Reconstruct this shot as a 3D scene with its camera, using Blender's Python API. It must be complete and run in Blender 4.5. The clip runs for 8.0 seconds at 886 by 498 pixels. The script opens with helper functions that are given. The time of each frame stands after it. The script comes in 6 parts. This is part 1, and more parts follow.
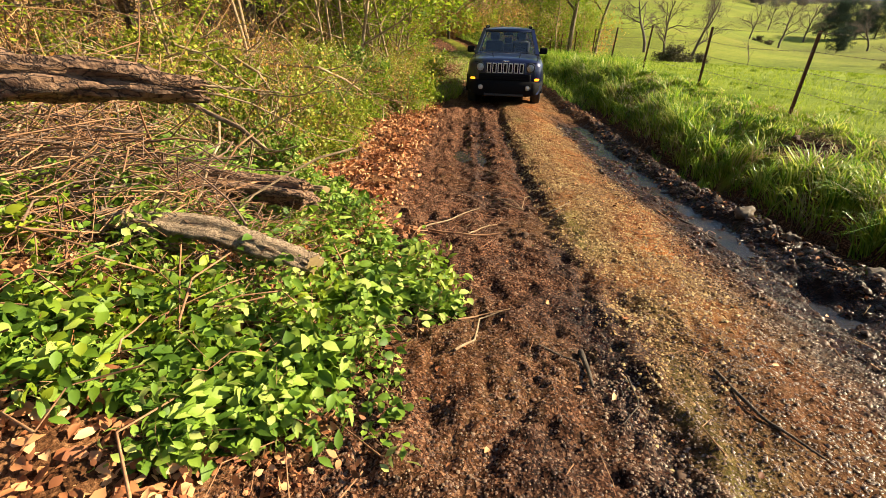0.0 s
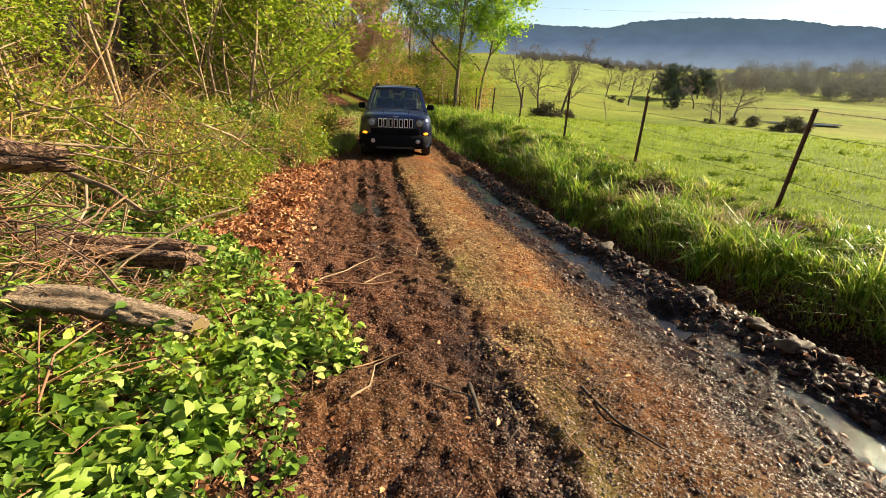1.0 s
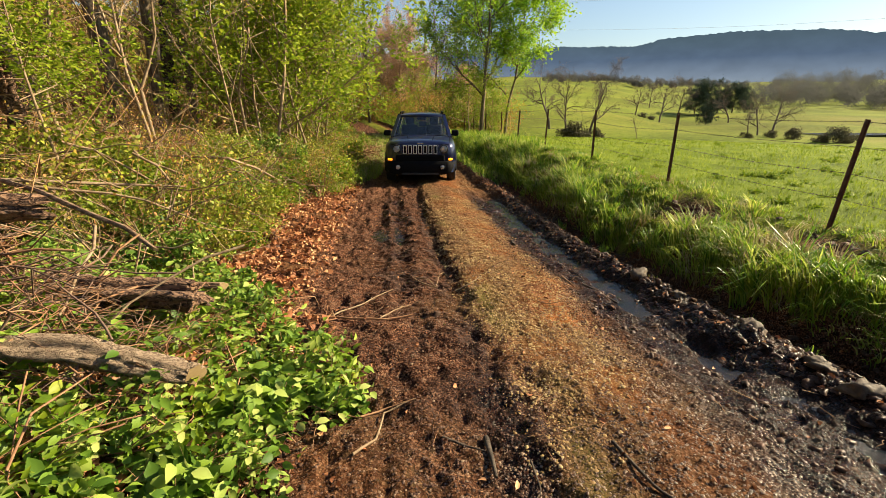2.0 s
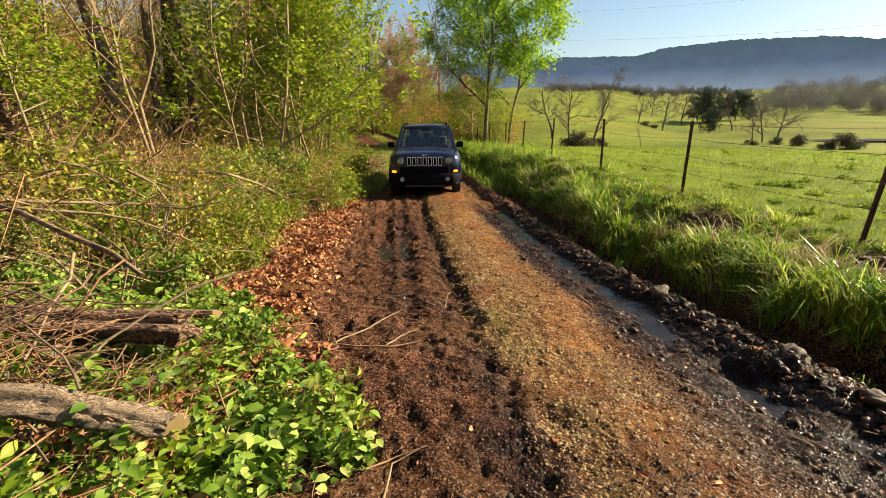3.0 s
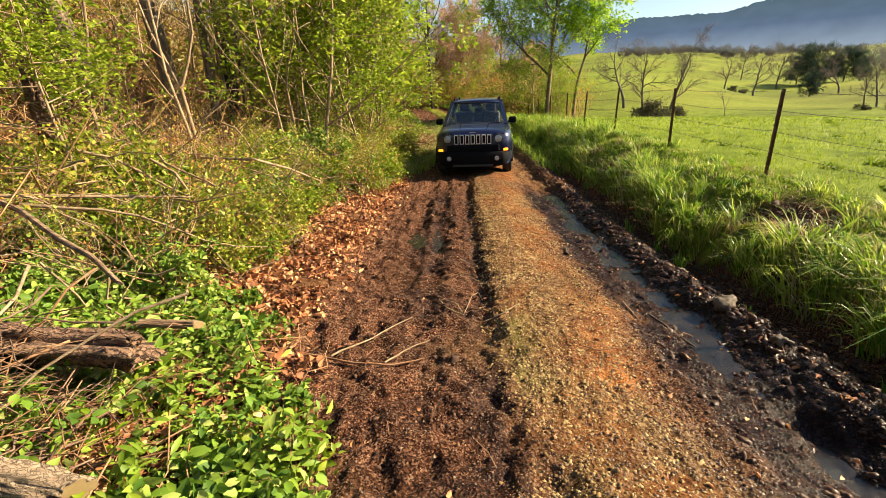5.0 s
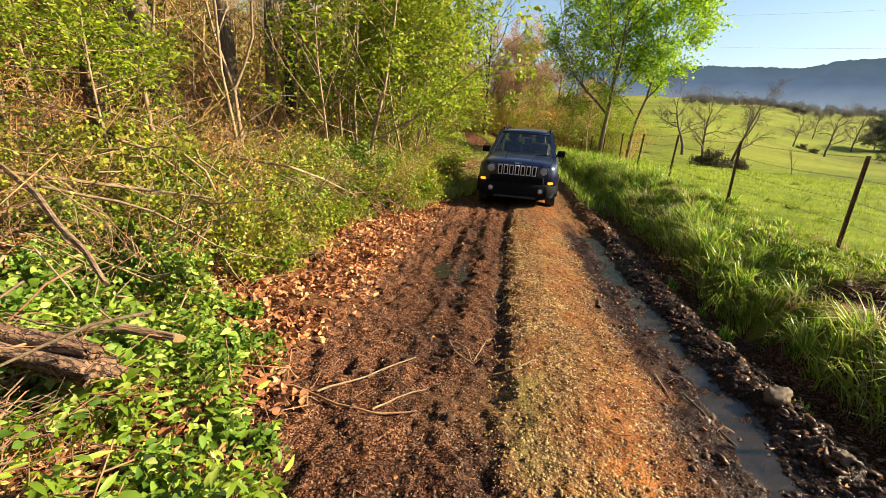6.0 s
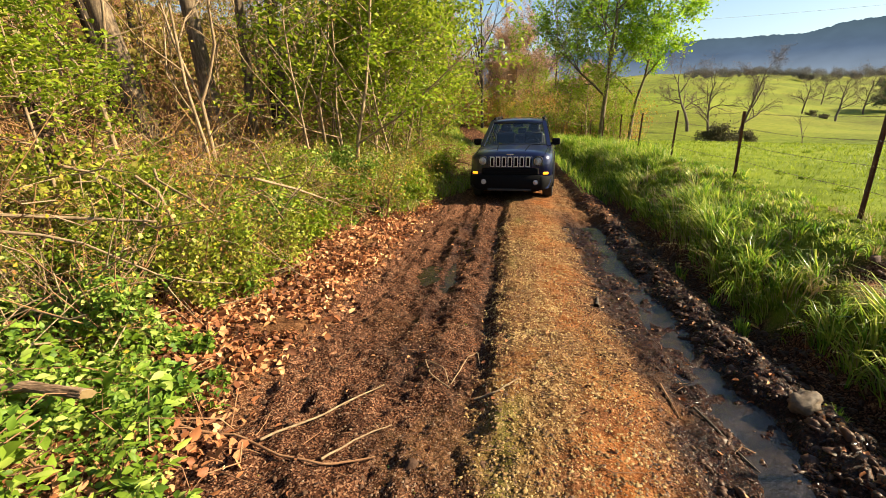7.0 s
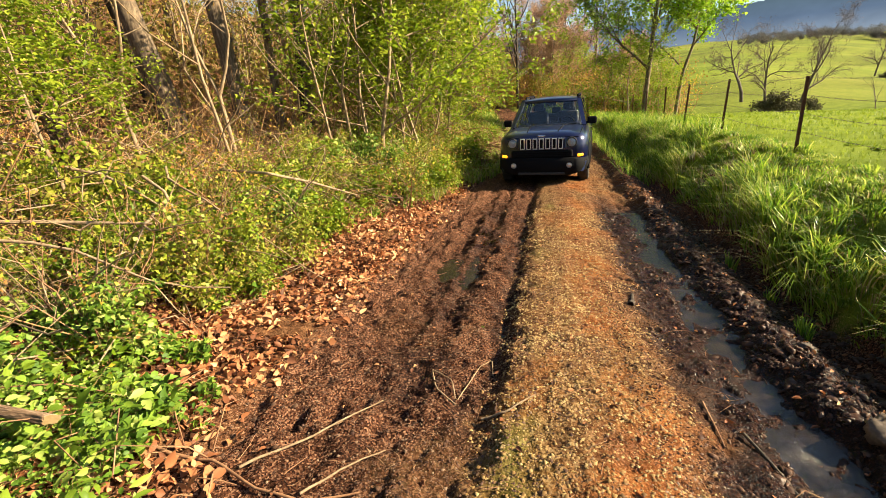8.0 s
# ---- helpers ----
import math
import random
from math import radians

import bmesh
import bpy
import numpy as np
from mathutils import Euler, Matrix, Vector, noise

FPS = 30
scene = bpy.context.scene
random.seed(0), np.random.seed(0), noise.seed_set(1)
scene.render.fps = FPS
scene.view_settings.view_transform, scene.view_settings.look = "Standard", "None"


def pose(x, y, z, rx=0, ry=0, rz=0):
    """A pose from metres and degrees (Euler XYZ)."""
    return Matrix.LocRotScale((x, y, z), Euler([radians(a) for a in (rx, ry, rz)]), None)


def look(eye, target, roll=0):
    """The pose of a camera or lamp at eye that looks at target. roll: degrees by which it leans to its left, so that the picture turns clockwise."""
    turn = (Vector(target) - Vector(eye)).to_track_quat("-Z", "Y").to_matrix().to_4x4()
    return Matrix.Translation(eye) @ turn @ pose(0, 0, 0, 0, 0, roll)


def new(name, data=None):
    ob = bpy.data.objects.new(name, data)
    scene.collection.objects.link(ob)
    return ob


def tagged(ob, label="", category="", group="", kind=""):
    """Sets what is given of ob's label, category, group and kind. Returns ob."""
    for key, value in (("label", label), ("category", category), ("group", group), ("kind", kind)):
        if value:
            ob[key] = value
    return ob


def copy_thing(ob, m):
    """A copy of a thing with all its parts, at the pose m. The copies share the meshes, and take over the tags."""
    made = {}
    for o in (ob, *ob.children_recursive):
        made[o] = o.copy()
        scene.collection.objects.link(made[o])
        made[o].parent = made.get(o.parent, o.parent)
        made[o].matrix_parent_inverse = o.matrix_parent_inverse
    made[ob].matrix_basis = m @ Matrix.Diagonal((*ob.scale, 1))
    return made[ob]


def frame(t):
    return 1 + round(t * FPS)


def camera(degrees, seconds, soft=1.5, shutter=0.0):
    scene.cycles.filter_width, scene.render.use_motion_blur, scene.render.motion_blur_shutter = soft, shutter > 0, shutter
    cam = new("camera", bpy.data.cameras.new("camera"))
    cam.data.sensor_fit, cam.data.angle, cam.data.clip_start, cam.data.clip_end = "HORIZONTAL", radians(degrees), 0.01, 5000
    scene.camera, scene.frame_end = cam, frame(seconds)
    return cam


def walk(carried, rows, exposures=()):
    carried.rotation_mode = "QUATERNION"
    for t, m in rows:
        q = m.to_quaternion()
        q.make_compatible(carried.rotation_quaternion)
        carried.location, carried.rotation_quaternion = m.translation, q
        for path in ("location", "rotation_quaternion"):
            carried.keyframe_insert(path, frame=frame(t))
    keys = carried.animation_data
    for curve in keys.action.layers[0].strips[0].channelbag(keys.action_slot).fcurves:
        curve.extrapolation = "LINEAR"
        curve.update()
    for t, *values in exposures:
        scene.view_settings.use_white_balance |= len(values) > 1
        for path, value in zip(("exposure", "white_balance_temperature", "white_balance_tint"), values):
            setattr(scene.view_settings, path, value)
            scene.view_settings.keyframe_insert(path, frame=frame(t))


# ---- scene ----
cam = camera(89.8, 8.0, soft=0.5)
# eye, target, roll; the whole path is tipped so that upright things stand upright
PATH = [
    (0.0, (-0.009, -0.118, 1.237), (-0.082, 1.721, 0.455), 1.5),
    (0.5, (0.009, -0.261, 1.306), (0.201, 1.632, 0.691), 1.2),
    (1.0, (0.069, -0.265, 1.298), (0.416, 1.619, 0.726), 1.8),
    (1.5, (0.178, -0.206, 1.307), (0.407, 1.713, 0.793), 0.5),
    (1.7, (0.200, -0.168, 1.315), (0.420, 1.755, 0.815), 0.1),
    (2.8, (0.146, 0.109, 1.334), (0.344, 2.054, 0.911), -1.1),
    (3.0, (0.176, 0.155, 1.34), (0.374, 2.098, 0.909), -1.0),
    (3.5, (0.348, 0.278, 1.354), (0.508, 2.223, 0.916), -1.2),
    (4.0, (0.417, 0.422, 1.378), (0.465, 2.36, 0.885), -1.8),
    (4.2, (0.418, 0.48, 1.389), (0.464, 2.415, 0.883), -1.9),
    (5.3, (0.634, 0.676, 1.459), (0.446, 2.593, 0.922), -1.9),
    (5.5, (0.66, 0.726, 1.479), (0.403, 2.645, 0.976), -1.1),
    (6.0, (0.685, 0.943, 1.467), (0.431, 2.876, 1.023), 4.2),
    (6.5, (0.879, 1.199, 1.428), (0.606, 3.13, 0.982), 1.3),
    (7.0, (0.938, 1.388, 1.464), (0.637, 3.312, 1.007), -0.6),
    (7.5, (0.995, 1.638, 1.46), (0.749, 3.56, 0.968), 0.8),
    (8.0, (1.099, 1.763, 1.469), (0.624, 3.635, 0.952), -3.1),
]
TIP = pose(0, 0, 0, -4.5, 0, 0)
walk(cam, [(t, TIP @ look(e, g, r)) for t, e, g, r in PATH], exposures=[(0.0, 1.80), (0.5, 2.10), (1.0, 1.73), (2.0, 1.49), (4.2, 1.65), (5.5, 1.86), (6.5, 1.70), (8.0, 1.90)])

# ---- light: low morning sun from the field side, clear sky ----
SUN_EL, SUN_AZ = 30.0, 79.0   # degrees up; degrees clockwise from the road's direction
world = bpy.data.worlds.new("sky_world")
scene.world = world
world.use_nodes = True
wn = world.node_tree.nodes
wl = world.node_tree.links
sky = wn.new("ShaderNodeTexSky")
sky.sky_type, sky.sun_disc = "NISHITA", False
sky.sun_elevation, sky.sun_rotation = radians(SUN_EL), radians(SUN_AZ)
sky.air_density, sky.dust_density, sky.ozone_density = 1.15, 0.7, 2.2
wl.new(sky.outputs[0], wn["Background"].inputs[0])
wn["Background"].inputs[1].default_value = 0.048
sun = new("sun", bpy.data.lights.new("sun", "SUN"))
sun.data.energy, sun.data.angle, sun.data.color = 5.0, radians(0.6), (1.0, 0.85, 0.58)
to_sun = Vector((math.sin(radians(SUN_AZ)) * math.cos(radians(SUN_EL)), math.cos(radians(SUN_AZ)) * math.cos(radians(SUN_EL)), math.sin(radians(SUN_EL))))
sun.matrix_world = look(to_sun * 50, (0, 0, 0))


# ---- materials ----
def nodes_of(name):
    m = bpy.data.materials.new(name)
    m.use_nodes = True
    return m, m.node_tree.nodes, m.node_tree.links, m.node_tree.nodes["Principled BSDF"]


def ramp(nodes, stops):
    r = nodes.new("ShaderNodeValToRGB")
    els = r.color_ramp.elements
    while len(els) < len(stops):
        els.new(0.5)
    for e, (p, c) in zip(els, stops):
        e.position, e.color = p, (*c, 1)
    return r


def grained(name, colours, scale=8.0, rough=0.8, bump=0.3, stretch=(1, 1, 1), metal=0.0, fine=60.0, coat=0.0, spread=(0.3, 0.7)):
    """A surface with colour patches at one scale and grain and relief at a finer one."""
    m, n, l, b = nodes_of(name)
    co = n.new("ShaderNodeTexCoord")
    mp = n.new("ShaderNodeMapping")
    mp.inputs["Scale"].default_value = stretch
    l.new(co.outputs["Object"], mp.inputs[0])
    a, f = n.new("ShaderNodeTexNoise"), n.new("ShaderNodeTexNoise")
    a.inputs["Scale"].default_value, a.inputs["Detail"].default_value = scale, 6
    f.inputs["Scale"].default_value, f.inputs["Detail"].default_value = fine, 4
    l.new(mp.outputs[0], a.inputs["Vector"]), l.new(mp.outputs[0], f.inputs["Vector"])
    mix = n.new("ShaderNodeMix")
    mix.inputs[0].default_value = 0.4
    l.new(a.outputs[0], mix.inputs[2]), l.new(f.outputs[0], mix.inputs[3])
    k = len(colours) - 1
    r = ramp(n, [(spread[0] + (spread[1] - spread[0]) * i / max(k, 1), c) for i, c in enumerate(colours)])
    l.new(mix.outputs[0], r.inputs[0])
    l.new(r.outputs[0], b.inputs["Base Color"])
    b.inputs["Roughness"].default_value, b.inputs["Metallic"].default_value = rough, metal
    b.inputs["Coat Weight"].default_value = coat
    if bump:
        bp = n.new("ShaderNodeBump")
        bp.inputs["Strength"].default_value, bp.inputs["Distance"].default_value = bump, 0.01
        l.new(mix.outputs[0], bp.inputs["Height"]), l.new(bp.outputs[0], b.inputs["Normal"])
    return m


def leafy(name, colours, through_light=0.38, rough=0.5):
    """Leaves: every leaf its own tone, light passing through the blade."""
    m, n, l, b = nodes_of(name)
    g = n.new("ShaderNodeNewGeometry")
    r = ramp(n, [(i / (len(colours) - 1), c) for i, c in enumerate(colours)])
    co, clump, mapped, total = n.new("ShaderNodeTexCoord"), n.new("ShaderNodeTexNoise"), n.new("ShaderNodeMapRange"), n.new("ShaderNodeMath")
    l.new(co.outputs["Object"], clump.inputs["Vector"])
    clump.inputs["Scale"].default_value, clump.inputs["Detail"].default_value = 2.2, 2.0
    l.new(clump.outputs[0], mapped.inputs[0])
    mapped.inputs[1].default_value, mapped.inputs[2].default_value, mapped.inputs[3].default_value, mapped.inputs[4].default_value = 0.3, 0.7, -0.3, 0.3
    total.operation, total.use_clamp = "ADD", True
    l.new(g.outputs["Random Per Island"], total.inputs[0]), l.new(mapped.outputs[0], total.inputs[1])
    l.new(total.outputs[0], r.inputs[0])
    l.new(r.outputs[0], b.inputs["Base Color"])
    b.inputs["Roughness"].default_value = rough
    b.inputs["Specular IOR Level"].default_value = 0.3
    t = n.new("ShaderNodeBsdfTranslucent")
    l.new(r.outputs[0], t.inputs[0])
    mx = n.new("ShaderNodeMixShader")
    mx.inputs[0].default_value = through_light
    l.new(b.outputs[0], mx.inputs[1]), l.new(t.outputs[0], mx.inputs[2])
    l.new(mx.outputs[0], n["Material Output"].inputs[0])
    return m


def plain(name, colour, rough=0.5, metal=0.0, coat=0.0, glow=0.0, clear=0.0):
    m, n, l, b = nodes_of(name)
    b.inputs["Base Color"].default_value = (*colour, 1)
    b.inputs["Roughness"].default_value, b.inputs["Metallic"].default_value = rough, metal
    b.inputs["Coat Weight"].default_value, b.inputs["Transmission Weight"].default_value = coat, clear
    if glow:
        b.inputs["Emission Color"].default_value, b.inputs["Emission Strength"].default_value = (*colour, 1), glow
    return m


def ground_material():
    m, n, l, b = nodes_of("ground_earth")
    at = n.new("ShaderNodeAttribute")
    at.attribute_name = "zone"
    sp = n.new("ShaderNodeSeparateColor")
    l.new(at.outputs["Color"], sp.inputs[0])
    co = n.new("ShaderNodeTexCoord")

    def noise_at(scale, detail=6, rough=0.6):
        t = n.new("ShaderNodeTexNoise")
        t.inputs["Scale"].default_value, t.inputs["Detail"].default_value, t.inputs["Roughness"].default_value = scale, detail, rough
        l.new(co.outputs["Object"], t.inputs["Vector"])
        return t

    broad, mid, fine = noise_at(1.3), noise_at(9), noise_at(85, 4, 0.75)
    vast = noise_at(0.035, 5)
    vor = n.new("ShaderNodeTexVoronoi")
    vor.inputs["Scale"].default_value = 55
    l.new(co.outputs["Object"], vor.inputs["Vector"])

    def blend(a, c, fac):
        x = n.new("ShaderNodeMix")
        x.data_type = "RGBA"
        for sock, src in ((x.inputs[6], a), (x.inputs[7], c), (x.inputs[0], fac)):
            l.new(src, sock)
        return x.outputs[2]

    def maths(op, a, c):
        x = n.new("ShaderNodeMath")
        x.operation, x.use_clamp = op, True
        for sock, src in zip(x.inputs, (a, c)):
            if isinstance(src, (int, float)):
                sock.default_value = src
            else:
                l.new(src, sock)
        return x.outputs[0]

    def tone(src, stops):
        r = ramp(n, stops)
        l.new(src, r.inputs[0])
        return r.outputs[0]

    mixed = maths("ADD", maths("MULTIPLY", mid.outputs[0], 0.42), maths("MULTIPLY", fine.outputs[0], 0.58))
    grain = n.new("ShaderNodeTexVoronoi")
    grain.inputs["Scale"].default_value = 105
    l.new(co.outputs["Object"], grain.inputs["Vector"])
    coarse = maths("ADD", maths("MULTIPLY", grain.outputs["Color"], 0.5), maths("MULTIPLY", mixed, 0.5))
    mud = tone(coarse, [(0.32, (0.012, 0.005, 0.003)), (0.46, (0.049, 0.019, 0.010)), (0.58, (0.133, 0.056, 0.030)), (0.72, (0.333, 0.186, 0.108))])
    gravel = tone(maths("ADD", maths("MULTIPLY", vor.outputs["Color"], 0.5), maths("MULTIPLY", mixed, 0.5)),
                  [(0.25, (0.019, 0.009, 0.004)), (0.42, (0.084, 0.042, 0.016)), (0.56, (0.152, 0.086, 0.036)), (0.72, (0.258, 0.172, 0.085))])
    litter = tone(mixed, [(0.38, (0.019, 0.008, 0.004)), (0.5, (0.096, 0.042, 0.018)), (0.62, (0.230, 0.115, 0.054))])
    turf = tone(maths("ADD", maths("MULTIPLY", vast.outputs[0], 0.45), maths("ADD", maths("MULTIPLY", broad.outputs[0], 0.3), maths("MULTIPLY", mixed, 0.25))),
                [(0.39, (0.060, 0.085, 0.010)), (0.48, (0.125, 0.165, 0.014)), (0.55, (0.185, 0.225, 0.022)), (0.62, (0.25, 0.24, 0.06))])
    red = tone(mixed, [(0.36, (0.061, 0.018, 0.006)), (0.5, (0.208, 0.068, 0.017)), (0.64, (0.363, 0.160, 0.050))])
    patch = n.new("ShaderNodeMapRange")
    l.new(broad.outputs[0], patch.inputs[0])
    patch.inputs[1].default_value, patch.inputs[2].default_value = 0.46, 0.64
    tint = n.new("ShaderNodeAttribute")
    tint.attribute_name = "tint"
    ts = n.new("ShaderNodeSeparateColor")
    l.new(tint.outputs["Color"], ts.inputs[0])
    moss = tone(mixed, [(0.36, (0.030, 0.028, 0.006)), (0.5, (0.10, 0.095, 0.018)), (0.64, (0.20, 0.18, 0.05))])
    gravel = blend(gravel, red, maths("ADD", maths("MULTIPLY", patch.outputs[0], 0.5), ts.outputs[1]))
    gravel = blend(gravel, moss, ts.outputs[0])
    col = blend(mud, gravel, maths("MULTIPLY", sp.outputs[1], 1.0))
    col = blend(col, litter, sp.outputs[0])
    col = blend(col, turf, sp.outputs[2])
    wet = maths("MULTIPLY", at.outputs["Alpha"], 1.0)
    dark = n.new("ShaderNodeMix")
    dark.data_type, dark.blend_type = "RGBA", "MULTIPLY"
    l.new(wet, dark.inputs[0]), l.new(col, dark.inputs[6])
    dark.inputs[7].default_value = (0.16, 0.125, 0.115, 1)
    l.new(dark.outputs[2], b.inputs["Base Color"])
    sv = n.new("ShaderNodeMapRange")
    l.new(maths("MULTIPLY", wet, maths("ADD", mid.outputs[0], 0.35)), sv.inputs[0])
    sv.inputs[1].default_value, sv.inputs[2].default_value = 0.4, 0.95
    sv.inputs[3].default_value, sv.inputs[4].default_value = 0.05, 0.13
    l.new(sv.outputs[0], b.inputs["Specular IOR Level"])
    ro = n.new("ShaderNodeMapRange")
    l.new(maths("MULTIPLY", wet, maths("ADD", mid.outputs[0], 0.35)), ro.inputs[0])
    ro.inputs[1].default_value, ro.inputs[2].default_value = 0.45, 0.95
    ro.inputs[3].default_value, ro.inputs[4].default_value = 0.85, 0.13
    l.new(ro.outputs[0], b.inputs["Roughness"])
    bp = n.new("ShaderNodeBump")
    bp.inputs["Strength"].default_value, bp.inputs["Distance"].default_value = 0.9, 0.016
    l.new(maths("ADD", mixed, maths("ADD", maths("MULTIPLY", vor.outputs["Distance"], 0.5), maths("MULTIPLY", grain.outputs["Distance"], 0.2))), bp.inputs["Height"])
    l.new(bp.outputs[0], b.inputs["Normal"])
    return m


GROUND = ground_material()
def water_material(name, rough, ripple):
    m, n, l, b = nodes_of(name)
    co, a, f, bp, rr = n.new("ShaderNodeTexCoord"), n.new("ShaderNodeTexNoise"), n.new("ShaderNodeTexNoise"), n.new("ShaderNodeBump"), n.new("ShaderNodeMapRange")
    a.inputs["Scale"].default_value, a.inputs["Detail"].default_value, a.inputs["Roughness"].default_value = 22, 6, 0.65
    f.inputs["Scale"].default_value, f.inputs["Detail"].default_value = 6, 3
    l.new(co.outputs["Object"], a.inputs["Vector"]), l.new(co.outputs["Object"], f.inputs["Vector"])
    c = ramp(n, [(0.35, (0.007, 0.005, 0.004)), (0.65, (0.024, 0.016, 0.011))])
    l.new(f.outputs[0], c.inputs[0]), l.new(c.outputs[0], b.inputs["Base Color"])
    rr.inputs[1].default_value, rr.inputs[2].default_value, rr.inputs[3].default_value, rr.inputs[4].default_value = 0.35, 0.65, rough, rough + 0.14
    l.new(f.outputs[0], rr.inputs[0]), l.new(rr.outputs[0], b.inputs["Roughness"])
    bp.inputs["Strength"].default_value, bp.inputs["Distance"].default_value = ripple, 0.02
    l.new(a.outputs[0], bp.inputs["Height"]), l.new(bp.outputs[0], b.inputs["Normal"])
    b.inputs["Specular IOR Level"].default_value = 0.6
    return m


WATER = water_material("muddy_water", 0.05, 0.75)
POND = water_material("pond_water", 0.05, 0.05)
BARK = grained("bark_grey_brown", [(0.014, 0.010, 0.007), (0.051, 0.036, 0.024), (0.122, 0.093, 0.064)], 6, 0.95, 1.0, (3, 3, 0.5), fine=40)
BARK_LICHEN = grained("bark_lichen", [(0.030, 0.020, 0.013), (0.125, 0.085, 0.052), (0.30, 0.225, 0.14)], 7, 0.95, 1.0, (3, 3, 0.7), fine=35)
BARK_PALE = grained("bark_pale", [(0.112, 0.070, 0.035), (0.240, 0.161, 0.091), (0.352, 0.262, 0.162)], 9, 0.9, 0.6, (3, 3, 0.6))
TWIG = grained("twig_tan", [(0.104, 0.046, 0.020), (0.232, 0.112, 0.051), (0.367, 0.223, 0.114)], 5, 0.85, 0.3)
TWIG_DIM = grained("twig_dim", [(0.125, 0.063, 0.025), (0.300, 0.159, 0.062), (0.526, 0.307, 0.126)], 2.5, 0.9, 0.3)
BARK_GREY = grained("bark_far_grey", [(0.054, 0.039, 0.030), (0.108, 0.078, 0.060), (0.161, 0.122, 0.094)], 6, 0.9, 0.3, (2, 2, 0.6))
BARK_RED = grained("bark_reddish", [(0.059, 0.032, 0.021), (0.141, 0.084, 0.055), (0.211, 0.143, 0.095)], 6, 0.9, 0.4, (2, 2, 0.6))
def bark_plates(name, colours, scale, along=0.45, depth=0.02):
    """Flaking bark: plates parted by dark cracks along the grain."""
    m, n, l, b = nodes_of(name)
    co, mp, v, f = n.new("ShaderNodeTexCoord"), n.new("ShaderNodeMapping"), n.new("ShaderNodeTexVoronoi"), n.new("ShaderNodeTexNoise")
    mp.inputs["Scale"].default_value = (along, 1.6, 1.6)
    l.new(co.outputs["Object"], mp.inputs[0])
    v.feature = "DISTANCE_TO_EDGE"
    v.inputs["Scale"].default_value, f.inputs["Scale"].default_value, f.inputs["Detail"].default_value = scale, 35, 6
    l.new(co.outputs["Object"], f.inputs["Vector"])
    wob = n.new("ShaderNodeMix")
    wob.data_type, wob.blend_type = "RGBA", "LINEAR_LIGHT"
    wob.inputs[0].default_value = 0.03
    l.new(mp.outputs[0], wob.inputs[6]), l.new(f.outputs["Color"], wob.inputs[7]), l.new(wob.outputs[2], v.inputs["Vector"])
    h = n.new("ShaderNodeMapRange")
    h.inputs[1].default_value, h.inputs[2].default_value = -0.03, 0.10
    l.new(v.outputs["Distance"], h.inputs[0])
    mul = n.new("ShaderNodeMath")
    mul.operation = "MULTIPLY"
    l.new(h.outputs[0], mul.inputs[0]), l.new(f.outputs[0], mul.inputs[1])
    r = ramp(n, [(0.08, colours[0]), (0.30, colours[1]), (0.62, colours[2])])
    l.new(mul.outputs[0], r.inputs[0]), l.new(r.outputs[0], b.inputs["Base Color"])
    b.inputs["Roughness"].default_value = 0.95
    bp = n.new("ShaderNodeBump")
    bp.inputs["Strength"].default_value, bp.inputs["Distance"].default_value = 1.0, depth
    l.new(mul.outputs[0], bp.inputs["Height"]), l.new(bp.outputs[0], b.inputs["Normal"])
    return m


ROTTEN = bark_plates("rotten_split_wood", [(0.016, 0.008, 0.005), (0.085, 0.042, 0.024), (0.22, 0.125, 0.072)], 20, 0.035, 0.02)
LOG_BARK = bark_plates("log_bark_plates", [(0.115, 0.075, 0.047), (0.175, 0.118, 0.074), (0.27, 0.195, 0.128)], 60, 0.22, 0.010)
OLD_WOOD = grained("old_log_bark", [(0.027, 0.014, 0.008), (0.161, 0.095, 0.052), (0.448, 0.320, 0.200)], 7, 0.95, 1.0, (0.5, 4, 4), fine=45)
CUT_WOOD = grained("cut_wood", [(0.269, 0.173, 0.070), (0.384, 0.269, 0.128)], 14, 0.8, 0.2)
LEAF_BRIGHT = leafy("leaf_bright", [(0.062, 0.126, 0.012), (0.134, 0.231, 0.020), (0.224, 0.326, 0.036), (0.403, 0.441, 0.120)], 0.36, 0.55)
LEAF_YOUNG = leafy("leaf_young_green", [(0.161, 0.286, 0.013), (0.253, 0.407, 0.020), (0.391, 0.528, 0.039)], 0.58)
LEAF_MID = leafy("leaf_mid", [(0.083, 0.145, 0.007), (0.165, 0.246, 0.011), (0.281, 0.318, 0.021)])
LEAF_PALE = leafy("leaf_pale_wilting", [(0.115, 0.19, 0.014), (0.21, 0.30, 0.026), (0.34, 0.41, 0.07)], 0.38, 0.5)
LEAF_SAPLING = leafy("leaf_sapling", [(0.122, 0.190, 0.010), (0.232, 0.312, 0.017), (0.395, 0.440, 0.038)], 0.5)
LEAF_OLIVE = leafy("leaf_olive", [(0.115, 0.155, 0.010), (0.20, 0.25, 0.014), (0.30, 0.32, 0.030), (0.34, 0.29, 0.06)])
LEAF_WOOD = leafy("leaf_wood", [(0.329, 0.144, 0.040), (0.461, 0.239, 0.061), (0.483, 0.343, 0.040), (0.394, 0.363, 0.020)], 0.35)
LEAF_BUD = leafy("leaf_bud_red", [(0.300, 0.171, 0.102), (0.425, 0.256, 0.156), (0.550, 0.366, 0.228)], 0.4)
